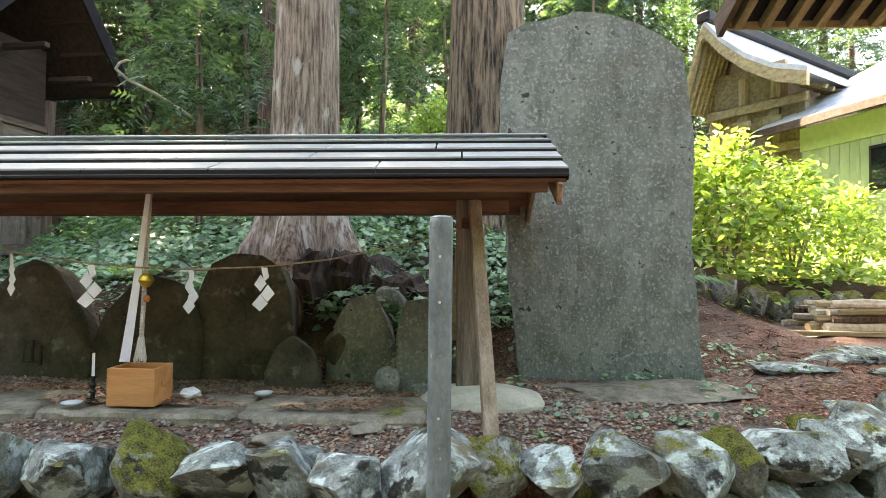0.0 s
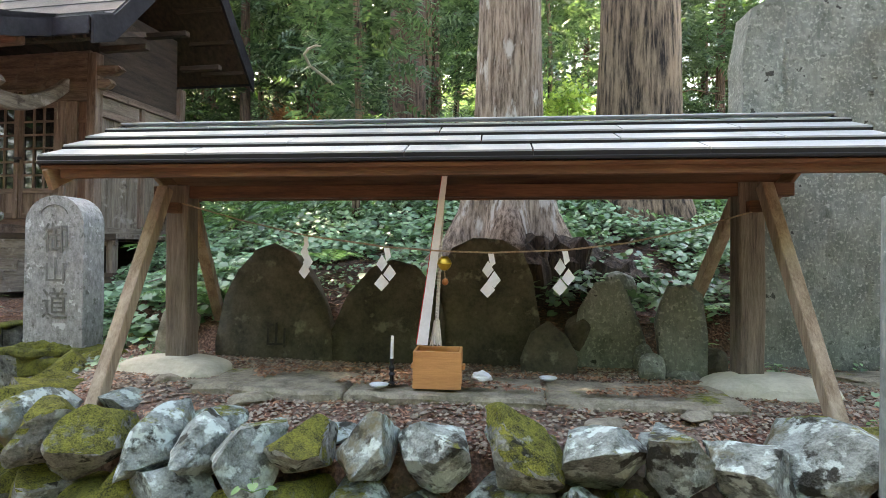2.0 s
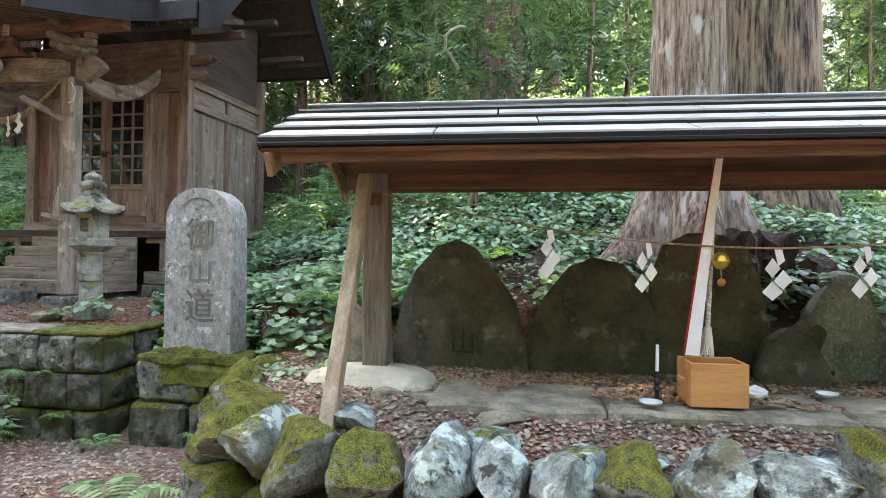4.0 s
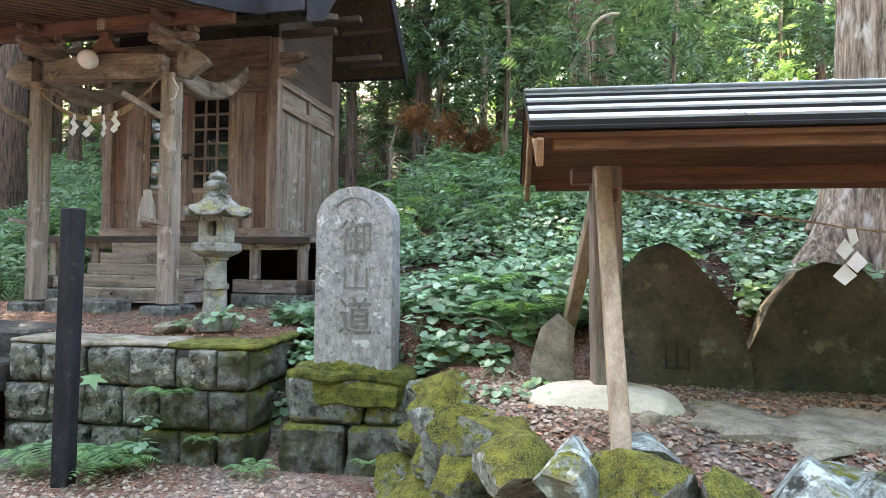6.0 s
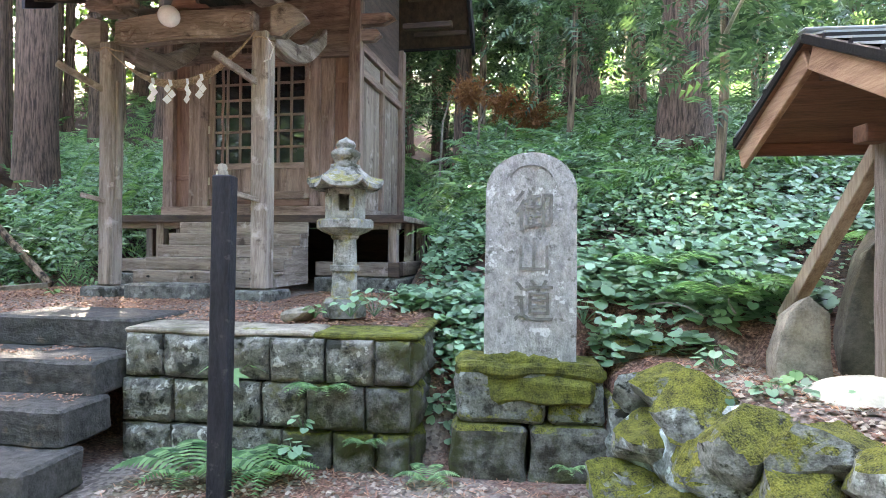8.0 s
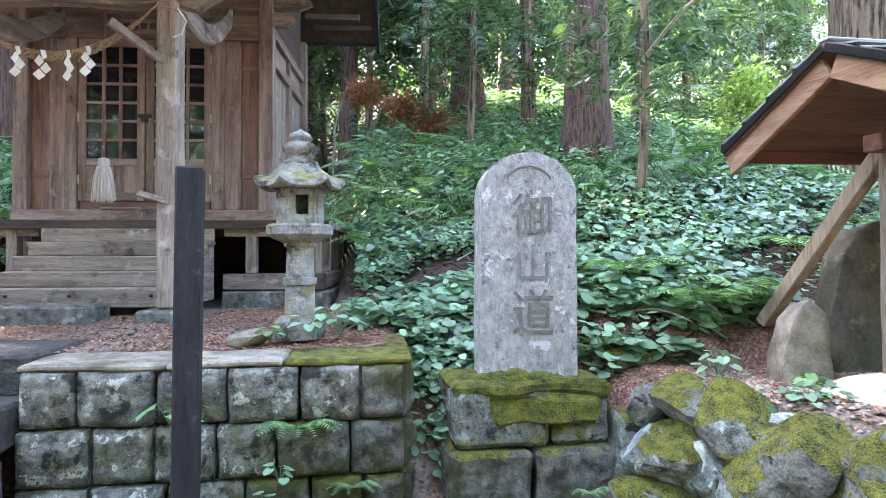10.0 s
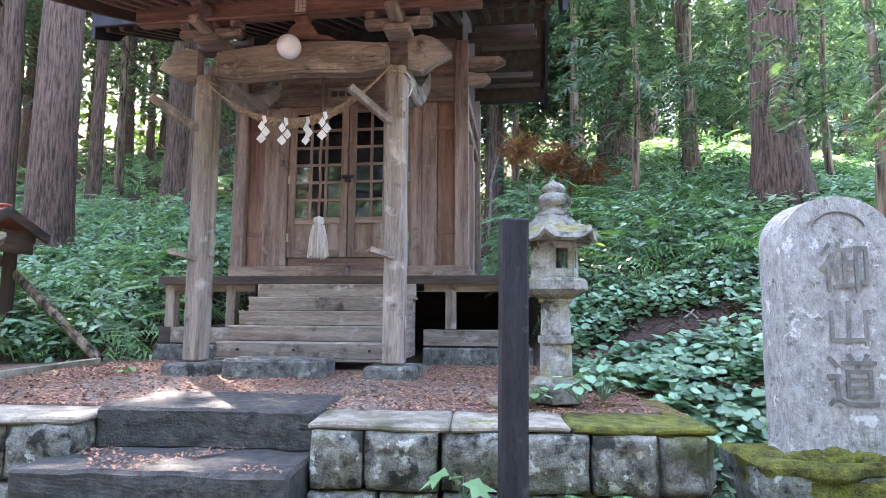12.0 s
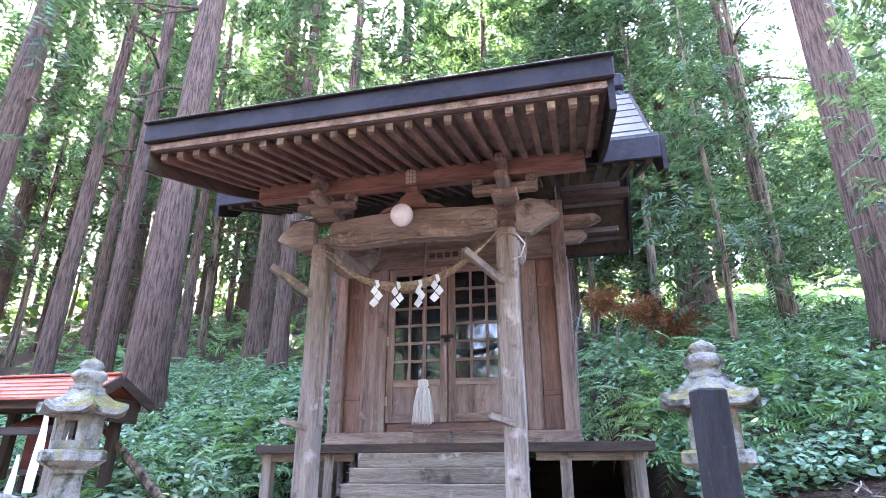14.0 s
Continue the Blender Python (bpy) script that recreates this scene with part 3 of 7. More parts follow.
n_stone = 0
for course, (zc, hh, back, wlo, whi) in enumerate([(0.05, 0.18, 0.0, 0.24, 0.42), (0.33, 0.165, 0.04, 0.22, 0.4), (0.58, 0.155, 0.09, 0.22, 0.4)]):
    s = rs.uniform(0, 0.15)
    while s < run[-1]:
        w = rs.uniform(wlo, whi)
        x, y = along(s + w / 2)
        x2, y2 = along(min(run[-1], s + w / 2 + 0.1))
        turn = math.degrees(math.atan2(y2 - y, x2 - x))
        lift = 0.12 * smooth_step(1.2, 2.6, x) * (course + 1) / 3
        mossy = (x < -4.15 and rs.random() < 0.65 or rs.random() < (0.24 if course == 2 else 0.5))
        nx_, ny_ = -math.sin(radians(turn)), math.cos(radians(turn))
        b = back + rs.uniform(-0.03, 0.05)
        put_stone("stone", 100 + n_stone, (x + nx_ * b, y + ny_ * b, zc + path_height(x) + lift + rs.uniform(-0.02, 0.03) + (0.02 if course == 2 else 0)),
                  (w * rs.uniform(0.7, 0.84), rs.uniform(0.27, 0.34), hh * rs.uniform(1.05, 1.6)), mossy_mat if mossy else boulder_mat, boulder_wall, turn + rs.uniform(-16, 16), rs.uniform(-16, 16), rs.randint(14, 22), 4, 0.08, 0.7, (0.42, 0.74))
        n_stone += 1
        s += w * (0.96 if course == 2 else 0.86)
# loose stones lying on the edge of the terrace
for k in range(12):
    s = rs.uniform(0.8, run[-1] - 0.5)
    x, y = along(s)
    dy = rs.uniform(0.3, 0.55)
    r = rs.uniform(0.06, 0.13)
    put_stone("stone", 400 + k, (x, y + dy, ground_height(x, y + dy) + r * 0.15), (r * 1.3, r, r * 0.55), mossy_mat if rs.random() < 0.4 else boulder_mat, boulder_wall, rs.uniform(0, 180), 0, 7, 2)

# moss-grown stones under the monument and at the corner of the wall
monument_footing = thing("monument_footing", None, "moss-covered rough stone footing under the inscribed monument", "stone footing", kind="structure")
def hewn(name, seed, x0, x1, y0, y1, z0, z1, material, parent, rough=0.03):
    """A roughly squared stone with worn, uneven faces."""
    bm = bmesh.new()
    box(bm, x0, x1, y0, y1, z0, z1, 0.03)
    bmesh.ops.subdivide_edges(bm, edges=bm.edges[:], cuts=6, use_grid_fill=True)
    for v in bm.verts:
        q = v.co * 4.5 + Vector((seed, 0, 0))
        v.co += Vector((noise.noise(q), noise.noise(q + Vector((5, 1, 2))), 0.6 * noise.noise(q + Vector((1, 8, 3))))) * rough + Vector((noise.noise(q * 3), noise.noise(q * 3 + Vector((4, 4, 0))), 0)) * rough * 0.4
    return part(name, bm, material, parent)


hewn("stone", 1, -5.82, -5.26, 4.2, 4.72, 0.255, 0.605, mossy_mat, monument_footing)
hewn("stone", 2, -5.25, -4.93, 4.22, 4.72, 0.26, 0.595, mossy_mat, monument_footing)
hewn("stone", 3, -5.84, -5.38, 4.14, 4.7, -0.12, 0.25, mossy_block_mat, monument_footing, 0.035)
hewn("stone", 4, -5.37, -4.9, 4.15, 4.7, -0.12, 0.255, mossy_block_mat, monument_footing, 0.035)
hewn("stone", 5, -4.92, -4.5, 4.1, 4.5, 0.1, 0.44, mossy_mat, monument_footing)
hewn("stone", 6, -4.9, -4.46, 3.98, 4.45, -0.12, 0.095, mossy_block_mat, monument_footing)
hewn("moss_cushion", 7, -5.83, -4.94, 4.18, 4.5, 0.53, 0.625, moss_mat, monument_footing, 0.045)
hewn("moss_cushion", 8, -5.6, -4.98, 4.175, 4.26, 0.38, 0.55, moss_mat, monument_footing, 0.05)
for q, (x, y, z, sx, sy, sz, t) in enumerate([(-4.72, 3.82, 0.36, 0.24, 0.22, 0.19, 20), (-4.84, 3.78, 0.05, 0.25, 0.24, 0.18, 10), (-4.55, 3.42, 0.42, 0.27, 0.22, 0.18, 60), (-4.68, 3.4, 0.1, 0.26, 0.26, 0.2, 40), (-4.62, 4.62, 0.63, 0.27, 0.2, 0.14, 10), (-4.4, 3.02, 0.46, 0.25, 0.2, 0.16, 30)]):
    put_stone("stone", 904 + q, (x, y, z), (sx, sy, sz), mossy_mat, monument_footing, t, 0, 7, 4, 0.14, 0.5)

# hewn block walls of the shrine terrace, beside the steps
terrace_wall = thing("terrace_wall", None, "hewn grey stone block wall of the shrine terrace, mossy at the corner", "stone wall", kind="structure")
rb = random.Random(5)
FACE = 4.17
for x0, x1 in ((-7.98, -6.08), (-12.4, -9.2)):
    for z0, z1 in ((-0.12, 0.165), (0.175, 0.45), (0.46, 0.735)):
        x = x0
        while x < x1 - 0.02:
            w = rb.uniform(0.27, 0.39)
            if x1 - x - w < 0.2:
                w = x1 - x
            me = block_mesh(rb.random(), w - 0.012, 0.34, z1 - z0, 0.014)
            me.materials.append(mossy_block_mat if x + w / 2 > -6.75 and (z0 < 0.3 or x > -6.5) else block_mat)
            ob = new("block", me)
            ob.parent = terrace_wall
            ob.matrix_basis = pose(x + w / 2, FACE + rb.uniform(-0.012, 0.012) + (0.735 - z1) * -0.06, (z0 + z1) / 2, 0, 0, rb.uniform(-0.8, 0.8))
            x += w
for z0, z1 in ((-0.12, 0.165), (0.175, 0.45), (0.46, 0.735)):
    for y in (4.36, 4.70, 5.03):
        me = block_mesh(rb.random(), 0.33, 0.3, z1 - z0, 0.016)
        me.materials.append(mossy_block_mat)
        ob = new("block", me)
        ob.parent = terrace_wall
        ob.matrix_basis = pose(-6.06, y, (z0 + z1) / 2, 0, 0, 90)
# flat cap stones
for x0, x1, y1 in ((-7.99, -7.3, 4.62), (-7.29, -6.72, 4.58), (-6.71, -6.04, 5.16), (-10.1, -9.19, 4.65), (-11.2, -10.11, 4.62), (-12.4, -11.21, 4.6)):
    bm = bmesh.new()
    box(bm, x0, x1 + 0.004, FACE + 0.01, y1, 0.735, 0.772, 0.012)
    bmesh.ops.subdivide_edges(bm, edges=bm.edges[:], cuts=5, use_grid_fill=True)
    for v in bm.verts:
        v.co += Vector((0, 0.03 * noise.noise(v.co * 5), 0.012 * noise.noise(v.co * 4)))
    part("cap_stone", bm, moss_mat if x0 > -6.8 else slab_mat, terrace_wall)
# stone steps
stone_steps = thing("stone_steps", None, "worn dark stone steps up to the shrine terrace", "steps", kind="structure")
for z, y0, y1, xl, xr in ((0.80, 4.36, 4.95, -9.19, -7.99), (0.59, 3.92, 4.42, -9.30, -7.99), (0.385, 3.60, 4.0, -9.42, -7.93), (0.17, 3.25, 3.68, -9.5, -7.85)):
    for a, b in ((xl, xr),):
        bm = bmesh.new()
        box(bm, a, b, y0, y1, z - 0.22, z, 0.018)
        bmesh.ops.subdivide_edges(bm, edges=bm.edges[:], cuts=9, use_grid_fill=True)
        for v in bm.verts:
            v.co += Vector((0, 0.014, 0.006)) * noise.noise(v.co * 4) + Vector((0, 0.014, 0.007)) * noise.noise(v.co * 13)
        part("step", bm, step_mat, stone_steps)


# ---- inscribed monument ----
def inscription(chars, width, x, y, z, material, parent, wide=1.0, thick=0.004, name="inscription"):
    """Characters cut into a face that looks towards -y; x, z: middle of the text."""
    c = bpy.data.curves.new("letters", "FONT")
    c.body, c.size, c.align_x, c.align_y, c.extrude, c.offset = chars, width, "CENTER", "CENTER", thick / 2, width * 0.002
    tmp = new("letters", c)
    me = bpy.data.meshes.new_from_object(tmp.evaluated_get(bpy.context.evaluated_depsgraph_get()))
    bpy.data.objects.remove(tmp)
    me.materials.clear()
    me.materials.append(material)
    ob = new(name, me)
    ob.parent = parent
    ob.matrix_basis = pose(x, y, z, 90, 0, 0) @ Matrix.Diagonal((wide, 1, 1, 1))
    return ob


def arch_outline(w, h, shoulder, n=14):
    pts = [(-w / 2 * 1.02, 0), (w / 2 * 1.02, 0), (w / 2, h - shoulder)]
    for k in range(1, n):
        a = math.pi * k / n
        pts.append((w / 2 * math.cos(a), h - shoulder + shoulder * math.sin(a)))
    return pts + [(-w / 2, h - shoulder)]


def rough_slab(bm, outline, y0, y1, seed, amount=0.015, cuts=3, grow=0.0):
    prism(bm, outline, y0, y1, grow)
    bmesh.ops.triangulate(bm, faces=bm.faces[:])
    for _ in range(cuts):
        bmesh.ops.subdivide_edges(bm, edges=[e for e in bm.edges if e.calc_length() > 0.09], cuts=1)
        bmesh.ops.triangulate(bm, faces=bm.faces[:])
    for v in bm.verts:
        q = v.co * 3.2 + Vector((seed * 3.1, 0, 0))
        v.co += Vector((noise.noise(q), noise.noise(q + Vector((7, 3, 1))) * 1.3, noise.noise(q + Vector((1, 9, 4))))) * amount
    bmesh.ops.recalc_face_normals(bm, faces=bm.faces[:])


monument = thing("stone_monument", pose(-5.37, 4.29, 0.59, 0, 0, -1), "round-topped grey stone monument with carved characters on mossy boulder", "stone monument")
bm = bmesh.new()
rough_slab(bm, arch_outline(0.55, 1.31, 0.24), 0.0, 0.24, 1, 0.003, 3)
body = part("body", bm, monument_mat, monument)
for ch, z, w in (("御", 0.93, 0.27), ("山", 0.66, 0.24), ("道", 0.38, 0.28)):
    inscription(ch, w, 0.02, -0.005, z, engraved_mat, monument, 0.92)
for q, (x, r) in enumerate([(-0.2, 0.09), (-0.08, 0.1), (0.05, 0.08), (-0.27, 0.06), (0.14, 0.06)]):
    put_stone("moss_cushion", 960 + q, (x, -0.01, 0.015), (r, 0.05, r * 0.75), moss_mat, monument, 0, 0, 1, 3, 0.3)
bm = bmesh.new()
ring_tube(bm, [(0.13 * math.cos(a), -0.004, 1.13 + 0.10 * math.sin(a)) for a in np.linspace(0.25, math.pi - 0.25, 14)], [0.005] * 14, 5)
part("carved_arc", bm, engraved_mat, monument)

# ---- tall stele ----
stele = thing("memorial_stele", pose(0, 4.4, 0), "tall slate-grey memorial slab with blotchy lichen, beside the shelter", "memorial stone")
outline = [(0.30, 0.62), (1.66, 0.62), (1.60, 1.1), (1.555, 1.7), (1.57, 2.3), (1.545, 2.75), (1.5, 3.12), (1.33, 3.26), (1.16, 3.36), (0.95, 3.44), (0.72, 3.46), (0.48, 3.40), (0.3, 3.37), (0.18, 3.3), (0.13, 2.95), (0.12, 2.5), (0.17, 2.0), (0.2, 1.4), (0.25, 1.0)]
bm = bmesh.new()
rough_slab(bm, outline, 0.0, 0.3, 4, 0.018, 4)
part("slab", bm, stele_mat, stele)
rc = random.Random(8)
bm = bmesh.new()
for col in range(4):  # faint carved columns, unreadable
    for row in range(16):
        if rc.random() < 0.75:
            x, z = 0.42 + col * 0.3 + rc.uniform(-0.02, 0.02), 3.05 - row * 0.125
            for q in range(3):
                zz, ww = z + (q - 1) * 0.026, rc.uniform(0.008, 0.024)
                box(bm, x - ww, x + ww * rc.uniform(0.3, 1), -0.009, 0.0, zz - 0.003, zz + 0.003)
tagged(part("carved_writing", bm, stele_mat, stele), kind="stuff")
slab = thing("paving_slab", None, "flat mossy stone slab in front of the tall memorial stone", "stone slab")
put_stone("stone", 640, (1.0, 3.98, 0.665), (0.85, 0.36, 0.06), slab_mat, slab, 4, 0, 9, 4, 0.12)
for k, (x, y, sx, sy, t) in enumerate([(2.35, 4.45, 0.38, 0.2, -18), (2.9, 4.9, 0.42, 0.22, -14), (3.3, 5.35, 0.4, 0.25, 5), (3.0, 4.25, 0.3, 0.22, 10)]):
    fs = thing("flat_stone", None, "flat grey stone lying in brown needle litter", "flat stone", "flat stones by the path")
    put_stone("stone", 650 + k, (x, y, ground_height(x, y) + 0.01), (sx, sy, 0.07), boulder_mat, fs, t, 0, 9, 3, 0.1)

# ---- standing stones under the shelter ----
STONES = [
    ("broad rounded dark standing stone with carved characters", [(-0.47, 0), (0.44, 0), (0.43, 0.18), (0.36, 0.42), (0.24, 0.66), (0.1, 0.84), (-0.06, 0.9), (-0.2, 0.86), (-0.33, 0.7), (-0.42, 0.4), (-0.47, 0.15)], -3.28, 4.0, 0.62, 0.22),
    ("low pointed dark brown standing stone", [(-0.42, 0), (0.42, 0), (0.43, 0.34), (0.36, 0.58), (0.2, 0.74), (0.02, 0.81), (-0.14, 0.75), (-0.32, 0.5), (-0.43, 0.24)], -2.45, 4.02, 0.62, 0.2),
    ("tall dark standing stone with a pointed top", [(-0.36, 0), (0.38, 0), (0.38, 0.4), (0.34, 0.68), (0.27, 0.86), (0.1, 0.95), (-0.1, 0.96), (-0.26, 0.88), (-0.34, 0.66), (-0.37, 0.35)], -1.73, 4.04, 0.62, 0.2),
    ("small rounded dark standing stone", [(-0.17, 0), (0.18, 0), (0.185, 0.15), (0.12, 0.3), (0.0, 0.385), (-0.11, 0.31), (-0.18, 0.14)], -1.3, 3.82, 0.62, 0.15),
    ("grey-green upright stone with a sloping top", [(-0.28, 0), (0.25, 0), (0.27, 0.2), (0.19, 0.48), (0.05, 0.68), (-0.1, 0.66), (-0.2, 0.45), (-0.27, 0.2)], -0.86, 4.1, 0.61, 0.18),
    ("narrow grey slab stone on a low plinth", [(-0.16, 0), (0.16, 0), (0.17, 0.25), (0.14, 0.56), (0.06, 0.62), (-0.08, 0.6), (-0.15, 0.35)], -0.43, 3.86, 0.66, 0.14),
    ("weathered brown upright stone beside the shelter post", [(-0.13, 0), (0.13, 0), (0.1, 0.2), (0.12, 0.42), (0.02, 0.5), (-0.08, 0.42), (-0.14, 0.2)], -4.0, 3.82, 0.58, 0.16),
]
for k, (label, outline, x, y, z, d) in enumerate(STONES):
    st = thing("standing_stone", pose(x, y, z, -4), label, "standing stone", "stones under the shelter")
    bm = bmesh.new()
    rough_slab(bm, outline, 0, d, 20 + k, 0.03, 3, -0.08)
    part("body", bm, stele_mat if k in (4, 5) else slab_mat if k == 6 else dark_stone, st, smooth=True)
    if k == 0:
        inscription("山", 0.2, 0.0, -0.012, 0.2, engraved_dark, st, 0.9, 0.012)
    if k == 5:
        put_stone("plinth", 700, (0, 0.06, -0.03), (0.24, 0.16, 0.09), stele_mat, st, 0, 0, 8, 3)
for k, (x, y, r) in enumerate([(-0.63, 3.82, 0.12), (-0.2, 4.0, 0.14), (-0.6, 4.1, 0.13), (-1.05, 4.2, 0.16), (-0.72, 4.5, 0.2)]):
    st = thing("round_stone", None, "small round grey stone leaning between the standing stones", "stone", "stones under the shelter")
    put_stone("stone", 720 + k, (x, y, ground_height(x, y) + r * 0.5), (r * 0.75, r * 0.7, r), stele_mat if k % 2 == 0 else dark_stone, st, 20 * k, 0, 5)

# ---- shelter ----
SH = pose(-1.87, 3.62, -0.025, 0, -0.6, 2.4)
shelter = thing("open_shelter", SH, "open timber shelter with low lapped grey roof over stones", "shelter")
EU, EV, EZ, RZ = 2.3, 0.74, 1.98, 2.335


def roof_z(v):
    return RZ - (RZ - EZ) * abs(v) / EV


seams = [(-2.3, -1.45, -0.25, 0.42, 1.3, 2.3), (-2.3, -0.95, 0.15, 0.9, 1.75, 2.3), (-2.3, -1.15, -0.1, 0.95, 1.6, 2.3), (-2.3, -1.6, -0.45, 0.3, 1.28, 2.3)]
for side in (-1, 1):
    for c in range(4):
        v0, v1 = EV * (1 - c / 4), EV * (1 - (c + 1) / 4) - 0.03
        for a, b in zip(seams[c], seams[c][1:]):
            bm = bmesh.new()
            z0, z1 = roof_z(v0) + 0.041, roof_z(v1) + 0.012
            pts = [(a + 0.005, side * v0, z0), (b - 0.005, side * v0, z0), (b - 0.005, side * max(v1, 0), z1), (a + 0.005, side * max(v1, 0), z1)]
            top = [bm.verts.new(p) for p in pts]
            low = [bm.verts.new((p[0], p[1], p[2] - 0.010)) for p in pts]
            bm.faces.new(top if side < 0 else top[::-1])
            bm.faces.new(low[::-1] if side < 0 else low)
            for i in range(4):
                j = (i + 1) % 4
                bm.faces.new((top[j], top[i], low[i], low[j]) if side < 0 else (top[i], top[j], low[j], low[i]))
            part("roof_board", bm, roof_board_mat, shelter)
            bm = bmesh.new()
            box(bm, a + 0.001, b - 0.001, min(side * (v0 + 0.003), side * (v0 - 0.02)), max(side * (v0 + 0.003), side * (v0 - 0.02)), roof_z(v0) - 0.012, roof_z(v0) + 0.0305)
            part("board_edge", bm, black_edge, shelter)
bm = bmesh.new()
for side in (-1, 1):
    bar(bm, (0, side * 0.012, RZ - 0.03), (0, side * (EV - 0.01), EZ - 0.03), 4.58, 0.022, 0)
part("roof_deck", bm, beam_wood, shelter)
barpart("ridge_cap", roof_board_mat, shelter, (-2.3, 0, RZ + 0.017), (2.3, 0, RZ + 0.017), 0.07, 0.014)
for side in (-1, 1):
    barpart("eave_strip", black_edge, shelter, (-2.3, side * (EV + 0.006), EZ - 0.004), (2.3, side * (EV + 0.006), EZ - 0.004), 0.012, 0.022)
    barpart("eave_board", beam_wood, shelter, (-2.2, side * (EV - 0.06), EZ - 0.05), (2.2, side * (EV - 0.06), EZ - 0.05), 0.035, 0.07)
    for e in (-1, 1):
        barpart("barge_board", end_wood, shelter, (e * 2.255, side * 0.02, RZ - 0.10), (e * 2.255, side * (EV - 0.02), EZ - 0.10), 0.03, 0.12)
        barpart("verge_strip", black_edge, shelter, (e * 2.29, 0, RZ - 0.012), (e * 2.29, side * EV, EZ - 0.012), 0.02, 0.045)
barpart("ridge_beam", beam_wood, shelter, (-2.2, 0, RZ - 0.14), (2.2, 0, RZ - 0.14), 0.09, 0.12)
barpart("head_beam", beam_wood, shelter, (-2.05, 0.0, 1.885), (2.05, 0.0, 1.885), 0.1, 0.08)
for e, pu in ((-1, -1.87), (1, 1.79)):
    barpart("cross_beam", beam_wood, shelter, (pu, -0.13, 1.775), (pu, 0.13, 1.775), 0.08, 0.07)
    bm = bmesh.new()
    box(bm, pu - 0.075, pu + 0.075, -0.075, 0.075, 0.68, 1.93, 0.008)
    bmesh.ops.subdivide_edges(bm, edges=[g for g in bm.edges if g.calc_length() > 0.5], cuts=8)
    for v in bm.verts:
        v.co += Vector((noise.noise(v.co * 3 + Vector((e, 0, 0))), noise.noise(v.co * 3 + Vector((0, e, 5))), 0)) * 0.008
    part("post", bm, post_wood, shelter)
    barpart("front_brace", brace_wood, shelter, (pu - 0.01 + (0.12 if e > 0 else -0.06), -0.80, 0.56), (pu + 0.04 * e, -0.14, 1.9), 0.075, 0.075)
    barpart("back_brace", brace_wood, shelter, (pu - 0.12, 0.80, 0.95), (pu, 0.08, 1.9), 0.08, 0.07)
for px_, py_, lab in ((-3.74, 3.53, "l"), (-0.06, 3.66, "r")):
    pad = thing("post_footing", None, "pale rounded concrete footing under a shelter post", "footing", "post footings")
    put_stone("pad", 800 + int(px_), (px_ + (0.06 if lab == "r" else -0.03), py_ - 0.05, 0.63), (0.42, 0.28, 0.135), concrete, pad, 0, 0, 2, 4, 0.04)
ledge = thing("stone_ledge", None, "long low stone ledge in front of the standing stones", "stone ledge")
x = -3.35
while x < -0.35:
    w = min(rb.uniform(0.8, 1.3), -0.3 - x)
    bm = bmesh.new()
    box(bm, x, x + w - 0.006, 3.03 + rb.uniform(-0.04, 0.04) + 0.03 * (x + 2), 3.55, 0.58, 0.685, 0.02)
    bmesh.ops.subdivide_edges(bm, edges=bm.edges[:], cuts=8, use_grid_fill=True)
    for v in bm.verts:
        v.co += Vector((0, 0.05 * noise.noise(v.co * 4) + 0.03 * noise.noise(v.co * 11), 0.014 * noise.noise(v.co * 5)))
    part("slab", bm, slab_mat, ledge)
    x += w
for k, (x, y, r) in enumerate([(-3.32, 3.1, 0.14), (-2.95, 2.95, 0.17), (-1.05, 2.9, 0.13), (-3.6, 3.15, 0.1), (-0.6, 3.0, 0.12)]):
    fs = thing("flat_stone", None, "small flat stone set in the gravel before the ledge", "flat stone", "flat stones under the shelter")
    put_stone("stone", 760 + k, (x, y, ground_height(x, y) + 0.01), (r, r * 0.6, 0.035), slab_mat, fs, 12 * k, 0, 8, 3)


# ---- rope, paper streamers, bell cord ----
def streamer(name_group, at, turn, s, label="white folded paper streamer hanging from a straw rope"):
    """Zigzag paper: three folded leaves, each lower and further aside."""
    th = thing("paper_streamer", pose(*at, 0, 0, turn), label, "paper streamer", name_group)
    bm = bmesh.new()
    x = 0.0
    for k in range(4):
        z1, z0 = -k * 0.042 * s, -(k + 1) * 0.042 * s - 0.018 * s
        sx = (0.021 + 0.004 * k) * s
        dx = 0.016 * s * (1 if k % 2 == 0 else -1)
        y = 0.006 * s * (1 if k % 2 else -1)
        if k == 0:
            pts = [(x - 0.012 * s, z1), (x + 0.012 * s, z1), (x + sx, z0 + 0.02 * s), (x, z0)]
        else:
            pts = [(x - sx + dx, (z0 + z1) / 2), (x + dx, z1 + 0.012 * s), (x + sx + dx, (z0 + z1) / 2 + 0.004 * s), (x + dx, z0)]
        f = [bm.verts.new((p[0], y, p[1])) for p in pts]
        g = [bm.verts.new((p[0], y + 0.0015, p[1])) for p in pts]
        bm.faces.new(f)
        bm.faces.new(g[::-1])
        for i in range(4):
            bm.faces.new((f[(i + 1) % 4], f[i], g[i], g[(i + 1) % 4]))
    part("paper", bm, paper, th)
    return th


